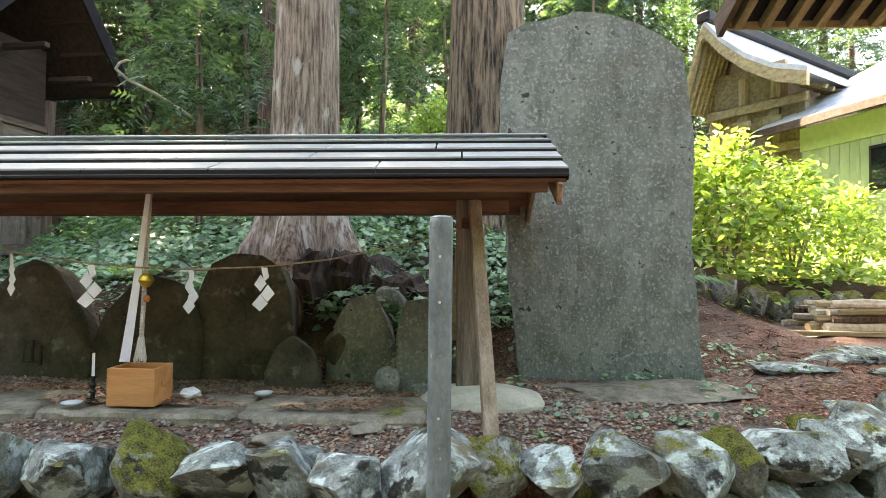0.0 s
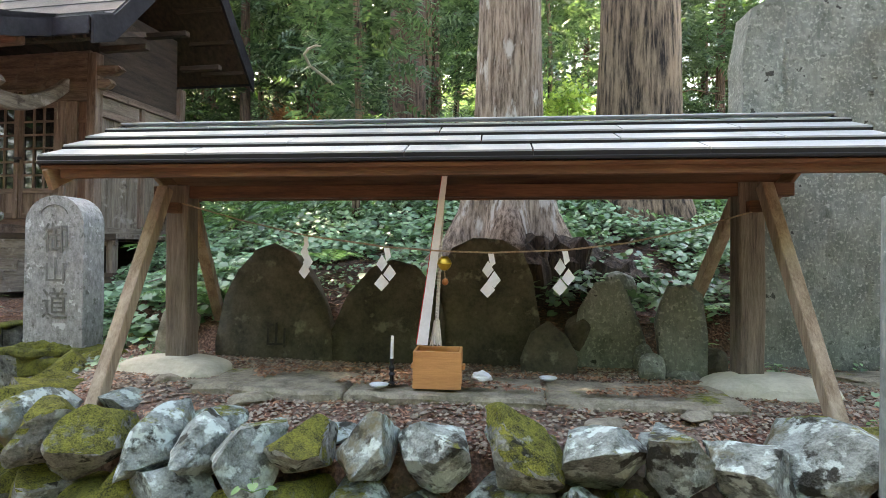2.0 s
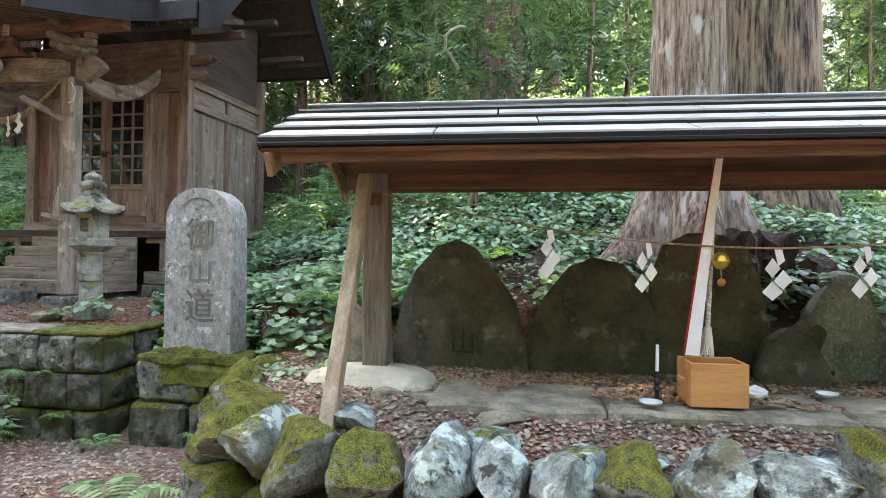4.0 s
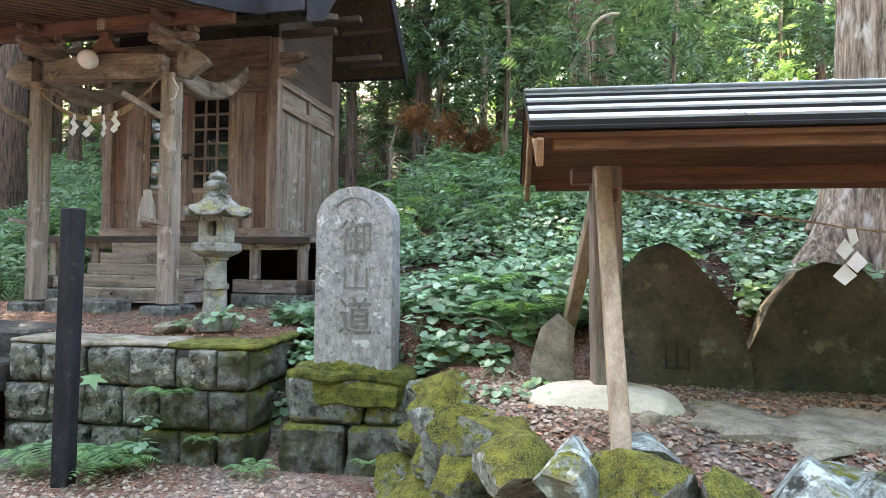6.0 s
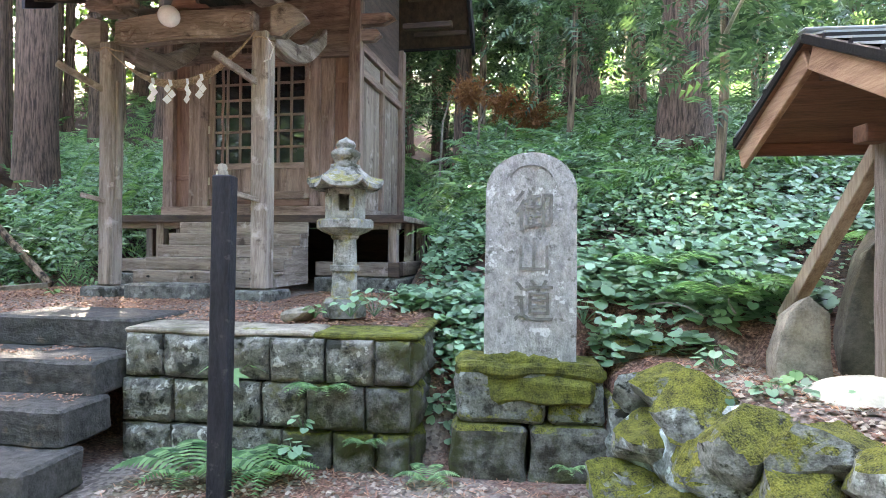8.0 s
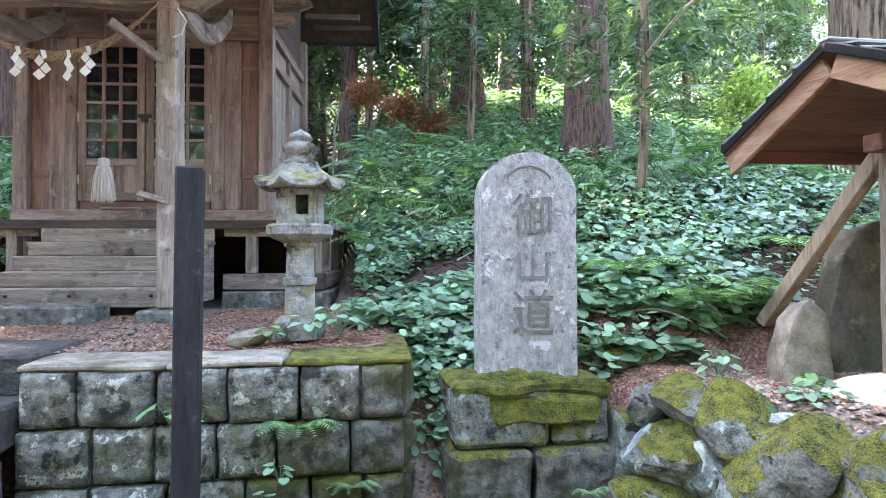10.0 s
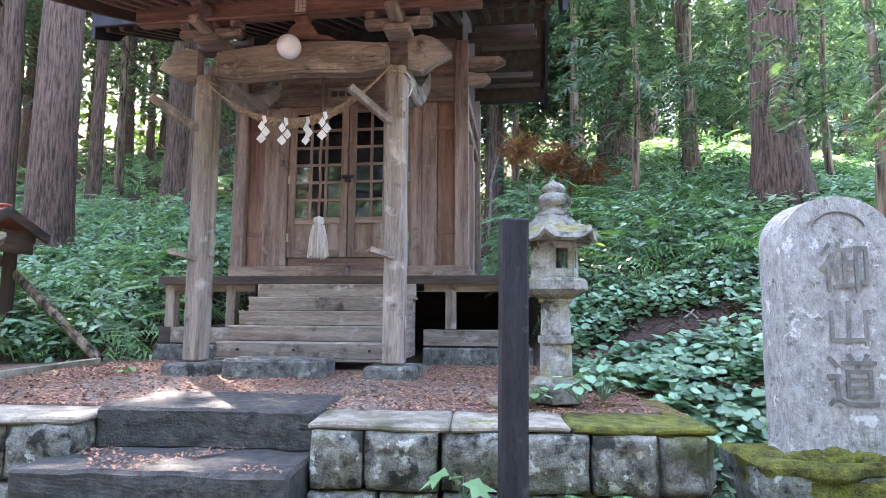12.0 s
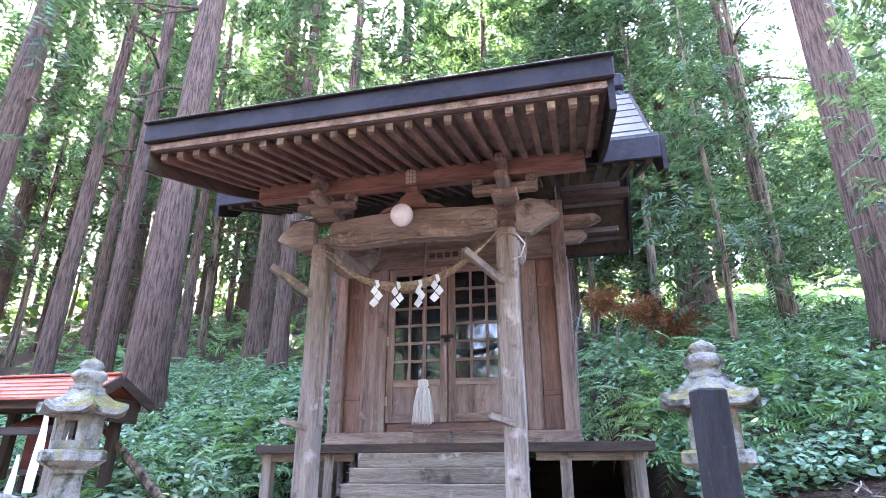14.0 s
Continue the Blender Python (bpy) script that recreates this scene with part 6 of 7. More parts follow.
own_tree((-11.6, 12.0), 0.17, 18, 0.3, cedar_bark, 14, crowns[2], "slender leaning cedar behind the shrine", (0.02, 0))
own_tree((-17.0, 9.0), 0.3, 22, 0.3, cedar_bark, 15, crowns[0], "cedar by the red-roofed hut", (0.01, 0))

# forest up the slope, and unseen trees behind the camera that shape the light
rf = random.Random(21)
spots = [(-13.7, 9.6), (-1.6, 5.05), (0.03, 7.6), (-3.27, 8.85), (-4.35, 18.3), (-2.2, 18.0)]
lane = Vector((math.sin(radians(SUN_AZ)), math.cos(radians(SUN_AZ))))


def in_sun_lane(x, y):
    """The gap through which the low sun reaches the garden."""
    d = Vector((x - 5.5, y - 9.5))
    along_ = d.dot(lane)
    return 0 < along_ < 36 and abs(d.x * lane.y - d.y * lane.x) < 4.6


count = tries = 0
while count < 150 and tries < 9000:
    tries += 1
    if count < 40:
        x, y = rf.uniform(-27, 5), rf.uniform(10.5, 34)
    elif count < 68:
        x, y = rf.uniform(-36, -13.5), rf.uniform(4.5, 28)
    elif count < 112:
        x, y = rf.uniform(-34, 22), rf.uniform(24, 44)
    else:
        # unseen row behind the camera, added to block low light from the sky
        x, y = rf.uniform(-26, 18), rf.uniform(-17, -10)
    if in_sun_lane(x, y) or (x > 1.5 and 0 < y < 19.5) or (-11.5 < x < -5.8 and y < 12.5 and y > 0):
        continue
    if min(math.hypot(x - a, y - b) for a, b in spots) < 1.7:
        continue
    spots.append((x, y))
    pick = rf.random()
    tr = trunks[rf.choice((0, 1, 1, 2, 3, 3))]
    far = y > 20
    cr = broad_crowns[rf.randint(0, 1)] if (far and pick < 0.2) else crowns[4 if (y > 22 and x > -17) or y < -10 else rf.choice((0, 2) if x < -13 else ((0, 2, 1, 3) if y > 13 else (0, 2)))]
    turn_, scale_ = rf.uniform(0, 360), rf.uniform(0.85, 1.25)
    if x < -12 and 4 < y < 24 and count % 3 == 1:  # the wood is open beside the hut
        count += 1
        continue
    tree((x, y, ground_height(x, y) - 0.1), turn_, scale_, tr, cr, "slender cedar with dark drooping foliage in the forest" if cr not in broad_crowns else "light green broadleaf tree beyond the cedars", "forest trees")
    count += 1

# the cedar at (-10.6, 13.6) is added to block a ray of sun
for k, (x, y) in enumerate([(-6.8, 14.2), (-5.2, 13.0), (-8.5, 14.0), (-10.6, 13.6), (-7.6, 17.5), (-4.9, 15.2), (-9.3, 20), (-3.4, 11.6), (3.6, 21.5), (5.8, 22.0), (8.4, 21.0), (1.4, 25.5), (4.2, 26), (11, 22)]):
    tree((x, y, ground_height(x, y) - 0.1), 47 * k, 0.95 + 0.04 * (k % 3), trunks[(0, 3, 1)[k % 3]], crowns[4 if k != 7 else 2], "dense dark cedar on the wooded slope", "forest trees")
for k in range(15):  # closes the forest beyond the hut
    a, d = radians(27 + 2.6 * k), 19 + 4.5 * ((k * 5) % 4)
    x, y = -8 - d * math.sin(a), 1.5 + d * math.cos(a)
    tree((x, y, ground_height(x, y) - 0.1), 61 * k, 0.9 + 0.1 * (k % 3), trunks[(3, 1, 0)[k % 3]], crowns[(3, 1, 3)[k % 3]], "slender cedar with dark drooping foliage in the forest", "forest trees")


# woods that close the valley on all sides, too far to tell tree from tree
def far_woods(label, seed, n, material, shape, tris, lo, hi, clump):
    rng = np.random.default_rng(seed)
    out = []
    while len(out) < n:
        a = rng.uniform(0, 2 * np.pi)
        # the half behind the camera is unseen, added to cut light from the horizon
        behind = math.cos(a) < 0.1
        r = rng.uniform(19, 27) if behind else rng.uniform(30, 46)
        x, y = -5 + r * math.sin(a), 2 + r * math.cos(a)
        if in_sun_lane(x, y) or (x > 3 and y > 0 and r < 38):
            continue
        z = rng.uniform(0, 1) ** 1.25 * (17 if behind else 16)
        if noise.noise(Vector((x * clump, y * clump, z * clump + seed))) + 0.45 - 0.04 * z < rng.uniform(-0.25, 0.4):
            continue
        out.append((x, y, ground_height(x, y) + z + 0.3))
    p = np.array(out)
    v, f = scattered(shape, tris, p, random_frames(rng, n, 0.7), rng.uniform(lo, hi, n))
    return tagged(new("far_woods", array_mesh("far_woods", v, f, [material])), label, "woods", kind="stuff")


far_woods("dark blue-green cedar woods closing the valley", 41, 17000, conifer_leaf, SPRAY, SPRAY_T, 0.9, 1.9, 0.22)
far_woods("lighter broadleaf woods among the cedars", 42, 15000, far_leaf, OVAL, OVAL_T, 0.5, 1.0, 0.16)
# dark young conifers in the middle distance
young = crown_mesh("crown", 91, 0.5, 5.2, 1.45, 44, 26, conifer_leaf, 0.34, SPRAY, SPRAY_T, 0.2, 0.25)
for x, y, s, t in ((-3.5, 6.75, 1.0, 0), (-4.6, 10.6, 1.25, 90), (-1.8, 10.2, 1.2, 160), (-0.9, 12.4, 1.2, 40), (-3.0, 13.2, 1.4, 20)):
    z = ground_height(x, y)
    th = thing("young_conifer", pose(x, y, z + (0.35 if s == 1.0 else 0), 0, 0, t) @ Matrix.Diagonal((s, s, s, 1)), "young dark green conifer with thin trunk on the slope", "tree", "young conifers")
    bm = bmesh.new()
    ring_tube(bm, [(0.05 * math.sin(k * 0.7), 0.04 * math.cos(k * 0.9), -0.5 + k * 0.6) for k in range(11)], [0.055 - 0.0045 * k for k in range(11)], 8)
    part("trunk", bm, dark_bark, th)
    ob = new("crown", young)
    ob.parent = th
branch = thing("bare_branch", pose(-3.53, 5.31, 3.46), "bare pale crooked branch reaching out of the young conifer", "branch")
bm = bmesh.new()
ring_tube(bm, [(0.10, -0.02, 0.0), (0.04, 0.0, 0.012), (-0.04, 0.02, -0.01), (-0.1, 0.06, -0.05), (-0.13, 0.3, -0.08), (-0.08, 0.7, -0.1), (0.0, 1.44, -0.2)], [0.006, 0.012, 0.014, 0.014, 0.015, 0.018, 0.024], 8)
part("wood", bm, pale_branch, branch)


# ---- undergrowth ----
def spread(seed, n, x0, x1, y0, y1, keep):
    rng = np.random.default_rng(seed)
    out = []
    while len(out) < n:
        x, y = rng.uniform(x0, x1), rng.uniform(y0, y1)
        if keep(x, y, rng):
            out.append((x, y, ground_height(x, y)))
    return np.array(out), rng


def on_slope(x, y):
    if -6.05 < x < -3.9 and 4.5 < y < 6 or -6.5 < x <= -6.05 and 5.15 < y < 6.6:
        return True
    return y > between(x, FOOT_LINE) + (0.05 if x > -6.3 else -0.25) and not (-10.6 < x < -6.55 and y < 9.7) and not (-0.2 < x < 1.75 and y < 4.85)


def patch(x, y, lo=-0.12):
    return noise.noise(Vector((x * 0.8, y * 0.8, 3.3))) + 0.5 * noise.noise(Vector((x * 2.1, y * 2.1, 8))) > lo


def carpet(name, label, seed, n, area, keep, shape, tris, size, lift, material, tilt=0.38):
    p, rng = spread(seed, n, *area, keep)
    p[:, 2] += rng.uniform(0.02, lift, n)
    nod = np.array(Matrix.Rotation(0.26, 3, "X"))  # leaves turn to the open side
    v, f = scattered(shape, tris, p, nod[None] @ random_frames(rng, n, tilt), rng.uniform(size * 0.6, size * 1.25, n))
    return tagged(new(name, array_mesh(name, v, f, [material])), label, "undergrowth", kind="stuff")


carpet("ground_leaves", "carpet of heart-shaped blue-green leaves on the slope", 1, 27000, (-6.4, 1.0, 4.3, 9.0), lambda x, y, r: on_slope(x, y) and patch(x * 1.3, y * 1.3, -0.12), ROUND, ROUND_T, 0.062, 0.22, carpet_leaf, 0.38)
carpet("ground_leaves", "pale heart-shaped leaves round the foot of the slope", 9, 3000, (-6.45, -3.6, 4.38, 6.0), lambda x, y, r: patch(x * 1.9, y * 1.9, -0.2) and (x > -6.02 or y > 5.2) and not (-5.7 < x < -5.0 and y < 4.62), ROUND, ROUND_T, 0.09, 0.15, carpet_leaf, 0.24)
carpet("ground_leaves", "leafy undergrowth higher on the slope", 2, 24000, (-9.5, 2.0, 8.0, 16.0), lambda x, y, r: on_slope(x, y) and patch(x, y, -0.25), OVAL, OVAL_T, 0.12, 0.38, carpet_leaf)
carpet("ground_leaves", "dense undergrowth beside the shrine", 3, 22000, (-17, -10.5, 6.2, 13), lambda x, y, r: on_slope(x, y) and patch(x, y, -0.3), OVAL, OVAL_T, 0.105, 0.42, carpet_leaf)
carpet("low_plants", "small green plants at the terrace edges", 4, 1500, (-6.3, 2.4, 3.0, 5.2), lambda x, y, r: not (-4.0 < x < 0.3 and y < 4.4) and y > between(x, WALL_LINE) + 0.25 and not (-6.08 < x < -4.95 and y < 4.6) and patch(x * 1.7, y * 1.7, 0.18) and x > -5.9, ROUND, ROUND_T, 0.036, 0.07, carpet_leaf)
carpet("fern_bank", "feathery ferns covering the upper slope", 5, 8000, (-10, 2.5, 7.0, 18), lambda x, y, r: on_slope(x, y) and patch(x + 7, y, -0.25), FROND, FROND_T, 0.52, 0.32, fern_leaf, 0.45)
carpet("fern_bank", "feathery ferns beside the shrine", 6, 4200, (-19, -10.6, 6.3, 15), lambda x, y, r: on_slope(x, y) and patch(x + 7, y, -0.25), FROND, FROND_T, 0.55, 0.4, fern_leaf, 0.45)
carpet("fern_bank", "ferns under the far trees", 7, 3000, (-26, 6, 16, 34), lambda x, y, r: True, FROND, FROND_T, 0.9, 0.5, fern_leaf, 0.5)
carpet("garden_plants", "bright yellow-green low plants in the sunny garden", 8, 5200, (1.9, 9, 7.55, 12.0), lambda x, y, r: True, OVAL, OVAL_T, 0.16, 0.28, bright_leaf)


def fern(at, size, fronds, seed, label="green fern with arching feathery fronds", arc=(0, 360)):
    rng = np.random.default_rng(seed)
    th = thing("fern", pose(*at), label, "fern", "ferns")
    for k in range(fronds):
        a = radians(arc[0] + (arc[1] - arc[0]) * (k + rng.uniform(0.2, 0.8)) / fronds)
        length = size * rng.uniform(0.75, 1.15)
        v, f = [], []
        pairs = 14
        for i in range(pairs):
            t = 0.14 + 0.86 * i / pairs
            y, z = length * t * 0.92, length * (0.95 * t - 0.85 * t * t)
            w = length * 0.24 * math.sin(math.pi * (0.12 + 0.86 * t)) ** 0.8
            for s in (-1, 1):
                j = len(v)
                v += [(0, y - 0.02 * length, z), (s * w, y + 0.05 * length, z - 0.25 * w), (s * w * 0.5, y + 0.055 * length, z - 0.06 * w), (0, y + 0.045 * length, z)]
                f.append((j, j + 1, j + 2, j + 3) if s > 0 else (j + 3, j + 2, j + 1, j))
        j = len(v)
        v += [(-0.003, 0, 0), (0.003, 0, 0), (0.002, length * 0.5, length * 0.165), (-0.002, length * 0.5, length * 0.165)]
        f.append((j, j + 1, j + 2, j + 3))
        me = array_mesh("frond", np.array(v), np.array(f), [fern_leaf])
        ob = new("frond", me)
        ob.parent = th
        ob.matrix_basis = pose(0, 0, 0, 0, 0, math.degrees(a))


FERNS = [(-4.2, 4.5, 0.5, 7), (-3.92, 4.48, 0.44, 6), (-4.45, 4.95, 0.46, 6), (-3.2, 4.95, 0.45, 6), (-7.32, 3.82, 0.42, 8), (-6.85, 3.9, 0.4, 8), (-7.0, 3.95, 0.35, 6), (-5.1, 3.1, 0.4, 7), (-5.95, 4.0, 0.22, 6),
         (-4.55, 2.75, 0.22, 6), (-2.75, 2.1, 0.24, 6), (-11.6, 7.2, 0.7, 9), (-12.4, 8.0, 0.8, 9), (-11.2, 8.4, 0.7, 9), (-13.0, 7.4, 0.8, 9), (-0.1, 4.75, 0.4, 7)]
for k, (x, y, s, n) in enumerate(FERNS):
    fern((x, y, ground_height(x, y) + (0.14 if y > 4.3 and x > -6 else 0.03)), s, n, 300 + k)
fern((-6.62, 4.12, 0.42), 0.26, 7, 340, "small fern rooted in the joints of the block wall", (90, 270))
fern((-6.35, 4.12, 0.12), 0.16, 5, 341, "tiny fern rooted low in the block wall", (90, 270))
fern((-5.15, 3.95, 0.1), 0.14, 5, 342, "tiny fern on the mossy footing", (90, 270))
# dry brown fronds drooping from bent sticks
for k, (x, y, z, w) in enumerate([(-6.42, 11.5, 4.2, 0.12), (-5.72, 11.5, 4.04, 0.14), (-5.22, 11.55, 3.76, 0.18)]):
    g = ground_height(x, y)
    th = thing("dead_branch", pose(x, y, g), "drooping rust-brown dead cedar bough on the slope", "dead bough", "dead boughs")
    rng = np.random.default_rng(60 + k)
    p = rng.normal(0, (w, w * 0.7, w * 0.75), (240, 3)) + np.array((0, 0, z - g))
    v, f = scattered(FROND, FROND_T, p, np.array(Matrix.Rotation(-0.9, 3, "X"))[None] @ random_frames(rng, 240, 0.5), rng.uniform(0.12, 0.28, 240))
    ob = new("foliage", array_mesh("foliage", v, f, [dry_leaf]))
    ob.parent = th
    bm = bmesh.new()
    ring_tube(bm, [(-0.55, 0.1, -0.2), (-0.5, 0.08, (z - g) * 0.6), (-0.3, 0.02, z - g + 0.12), (0, 0, z - g + 0.12), (0.2, 0, z - g - 0.05)], [0.025, 0.022, 0.018, 0.014, 0.008], 6)
    part("stick", bm, twig_mat, th)


def leafy_plant(at, n, size, seed, material=None, label="small broad-leaved green plant", spread_=0.12, height=0.16, lobed=False):
    rng = np.random.default_rng(seed)
    th = thing("small_plant", pose(*at), label, "plant", "small plants")
    for k in range(n):
        a = 2 * np.pi * (k + rng.uniform(0, 0.6)) / n
        r, z = spread_ * rng.uniform(0.3, 1), height * rng.uniform(0.35, 1)
        bm = bmesh.new()
        shape, tris = (LOBED, LOBED_T) if lobed else (ROUND, ROUND_T)
        vs = [bm.verts.new(Vector(q) * size * rng.uniform(0.92, 1.08)) for q in shape]
        for t in tris:
            bm.faces.new([vs[i] for i in t])
        ob = part("leaf", bm, material or fern_leaf, th)
        ob.matrix_basis = pose(r * math.cos(a), r * math.sin(a), z, rng.uniform(-35, 5), 0, math.degrees(a) - 90 + rng.uniform(-30, 30))
        bm = bmesh.new()
        ring_tube(bm, [(0, 0, 0), (r * 0.6 * math.cos(a), r * 0.6 * math.sin(a), z * 0.7), (r * math.cos(a), r * math.sin(a), z)], [0.003, 0.0025, 0.002], 4, False)
        part("stalk", bm, material or fern_leaf, th)


for k, (x, y, z, n, s, h) in enumerate([(-7.22, 4.1, 0.44, 4, 0.15, 0.16), (-6.6, 4.62, 0.82, 9, 0.085, 0.16), (-6.45, 4.7, 0.82, 9, 0.09, 0.2), (-6.85, 4.6, 0.81, 7, 0.07, 0.1), (-6.7, 4.02, 0.2, 6, 0.07, 0.1), (-6.75, 3.98, 0.05, 6, 0.08, 0.1), (-7.15, 3.85, 0.0, 7, 0.08, 0.1),
                                           (-4.35, 4.1, 0.64, 8, 0.09, 0.14), (-4.3, 3.5, 0.62, 7, 0.075, 0.1), (-4.1, 3.75, 0.63, 7, 0.08, 0.1), (-5.0, 4.75, 0.8, 9, 0.11, 0.2), (-4.75, 5.0, 0.85, 10, 0.12, 0.25), (-2.6, 2.2, 0.45, 3, 0.06, 0.05), (-2.35, 3.95, 0.66, 0, 0.1, 0.1),
                                           (-7.75, 5.95, 0.82, 5, 0.07, 0.06), (-9.9, 5.75, 0.82, 5, 0.07, 0.06), (0.55, 3.25, 0.62, 12, 0.035, 0.06), (1.1, 3.3, 0.62, 12, 0.035, 0.06), (0.3, 3.05, 0.6, 10, 0.035, 0.06), (0.25, 4.1, 0.66, 7, 0.07, 0.08), (1.55, 3.4, 0.66, 12, 0.035, 0.07), (-0.25, 4.35, 0.7, 8, 0.1, 0.2)]):
    if n:
        leafy_plant((x, y, max(z, 0.0)), n if k == 0 else int(n * 1.5), s if k == 0 else s * 0.72, 500 + k, carpet_leaf if k % 3 else fern_leaf, height=h, spread_=max(0.07, h * 0.8), lobed=k == 0)

# ---- litter ----
CHIP = np.array([(0, -0.5, 0), (0.3, 0.0, 0.12), (0, 0.5, 0.02), (-0.3, 0.0, 0.1)])
CHIP_T = np.array([(0, 1, 2), (0, 2, 3)])
PEB = np.array([(0.5, 0, 0), (-0.5, 0, 0), (0, 0.38, 0), (0, -0.38, 0), (0.05, 0.03, 0.3)])
PEB_T = np.array([(0, 2, 4), (2, 1, 4), (1, 3, 4), (3, 0, 4)])
NEEDLE = np.array([(0, -0.5, 0), (0.035, 0, 0.03), (0, 0.5, 0.01), (-0.035, 0, 0.03)])


def on_terrace(x, y, r):
    return y > between(x, WALL_LINE) + 0.2


def scatter_stuff(name, label, seed, n, area, keep, shape, tris, lo, hi, material, tilt=0.3, cat="litter", level=None):
    p, rng = spread(seed, n, *area, keep)
    if level is not None:
        p[:, 2] = [level(x, y) for x, y, _ in p]
    p[:, 2] += 0.006
    v, f = scattered(shape, tris, p, random_frames(rng, n, tilt), rng.uniform(lo, hi, n))
    return tagged(new(name, array_mesh(name, v, f, [material])), label, cat, kind="stuff")


scatter_stuff("leaf_litter", "reddish-brown fallen leaves and bark chips on the terrace", 21, 9000, (-4.7, 2.8, 2.5, 4.3), on_terrace, CHIP, CHIP_T, 0.014, 0.045, litter_mat)
scatter_stuff("needle_litter", "reddish cedar needles on the terrace", 22, 13000, (-4.7, 3.6, 2.5, 6.0), on_terrace, NEEDLE, CHIP_T, 0.05, 0.13, litter_mat, 0.2)
scatter_stuff("gravel", "small grey gravel between the litter", 23, 15000, (-4.7, 1.5, 2.5, 4.2), on_terrace, PEB, PEB_T, 0.014, 0.042, pebble_mat, 0.2, "gravel")
scatter_stuff("leaf_litter", "brown litter on the shrine terrace", 24, 15000, (-10.6, -6.2, 4.5, 6.9), lambda x, y, r: not (-9.5 < x < -7.6 and y > 5.9) and not (-9.2 < x < -7.98 and y < 4.95), CHIP, CHIP_T, 0.012, 0.034, litter_mat)
scatter_stuff("needle_litter", "cedar needles on the path", 25, 6000, (-9, -4.6, 1.8, 4.2), lambda x, y, r: not (x < -7.7 and y > 3.2) and (x < -5.2 or y < between(x, WALL_LINE) - 0.15), NEEDLE, CHIP_T, 0.04, 0.12, litter_mat, 0.2)
scatter_stuff("gravel", "grey gravel and chips on the path", 26, 7000, (-9, -4.0, 1.6, 4.1), lambda x, y, r: not (x < -7.7 and y > 3.2) and y < between(max(x, -5.0), WALL_LINE) - 0.1, PEB, PEB_T, 0.015, 0.05, pebble_mat, 0.2, "gravel")
scatter_stuff("needle_litter", "needles and twigs on the slope under the leaves", 27, 9000, (-6.4, 3.0, 4.2, 9.0), lambda x, y, r: on_slope(x, y) or x > 1.7, NEEDLE, CHIP_T, 0.08, 0.22, shaded_humus_litter, 0.35)
scatter_stuff("needle_litter", "reddish needles lying on mossy stones", 28, 500, (-6.7, -6.05, 4.2, 4.9), lambda x, y, r: True, NEEDLE, CHIP_T, 0.04, 0.1, litter_mat, 0.1)
rt = random.Random(77)
for k in range(34):
    x, y = rt.uniform(-5.6, 2.2), rt.uniform(4.4, 6.4)
    if not on_slope(x, y):
        continue
    tw = thing("fallen_twig", pose(x, y, ground_height(x, y) + 0.04, 0, 0, rt.uniform(0, 360)), "thin fallen twig on the slope", "twig", "fallen twigs")
    bm = bmesh.new()
    length = rt.uniform(0.25, 0.7)
    ring_tube(bm, [(length * (t - 0.5), 0.06 * length * math.sin(5 * t + k), 0.07 * math.sin(3.1 * t)) for t in (0, 0.25, 0.5, 0.75, 1)], [0.008, 0.007, 0.006, 0.005, 0.003], 5)
    part("stick", bm, twig_mat, tw)

scatter_stuff("leaf_litter", "brown litter drifted on the stone steps", 29, 700, (-9.2, -8.0, 3.7, 4.4), lambda x, y, r: noise.noise(Vector((x * 3, y * 3, 0))) > 0.1, CHIP, CHIP_T, 0.01, 0.028, litter_mat, level=lambda x, y: 0.595 if y > 3.93 else 0.39)
scatter_stuff("leaf_litter", "brown chips lying along the stone ledge", 30, 1500, (-3.3, -0.4, 3.12, 3.55), lambda x, y, r: noise.noise(Vector((x * 2, y * 4, 4))) > -0.05, CHIP, CHIP_T, 0.015, 0.045, litter_mat, level=lambda x, y: 0.703)

# ---- sunny garden, log pile and temple beyond the stele ----
ledge_wall = thing("garden_ledge", None, "low mossy stone edging of the garden", "stone edging", kind="structure")
x = 2.0
k = 0
while x < 8:
    w = rb.uniform(0.3, 0.5)
    put_stone("stone", 1200 + k, (x + w / 2, 7.72 + 0.04 * (x - 2), ground_height(x, 7.0) + 0.2), (w * 0.72, 0.25, 0.3), mossy_mat, ledge_wall, rb.uniform(-10, 10), 0, 8, 3, 0.1, 0.5)
    x += w
    k += 1
shrub_mesh = crown_mesh("foliage", 95, 0.2, 1.75, 1.15, 90, 30, bright_leaf, 0.14, OVAL, OVAL_T, 0.26, 0.4)
for x, y, s in ((3.55, 8.7, 1.15), (4.6, 8.9, 0.95), (3.0, 9.6, 0.95), (5.6, 9.2, 0.8), (-0.75, 8.9, 0.8)):
    th = thing("shrub", pose(x, y, ground_height(x, y), 0, 0, 50 * x) @ Matrix.Diagonal((s, s, s, 1)), "bright yellow-green leafy shrub in sunlight", "shrub", "sunlit shrubs")
    ob = new("foliage", shrub_mesh)
    ob.parent = th
    for q in range(6):
        bm = bmesh.new()
        a = q * 1.05
        ring_tube(bm, [(0, 0, -0.1), (0.2 * math.cos(a), 0.2 * math.sin(a), 0.6), (0.55 * math.cos(a), 0.55 * math.sin(a), 1.2)], [0.02, 0.014, 0.006], 5)
        part("stem", bm, twig_mat, th)
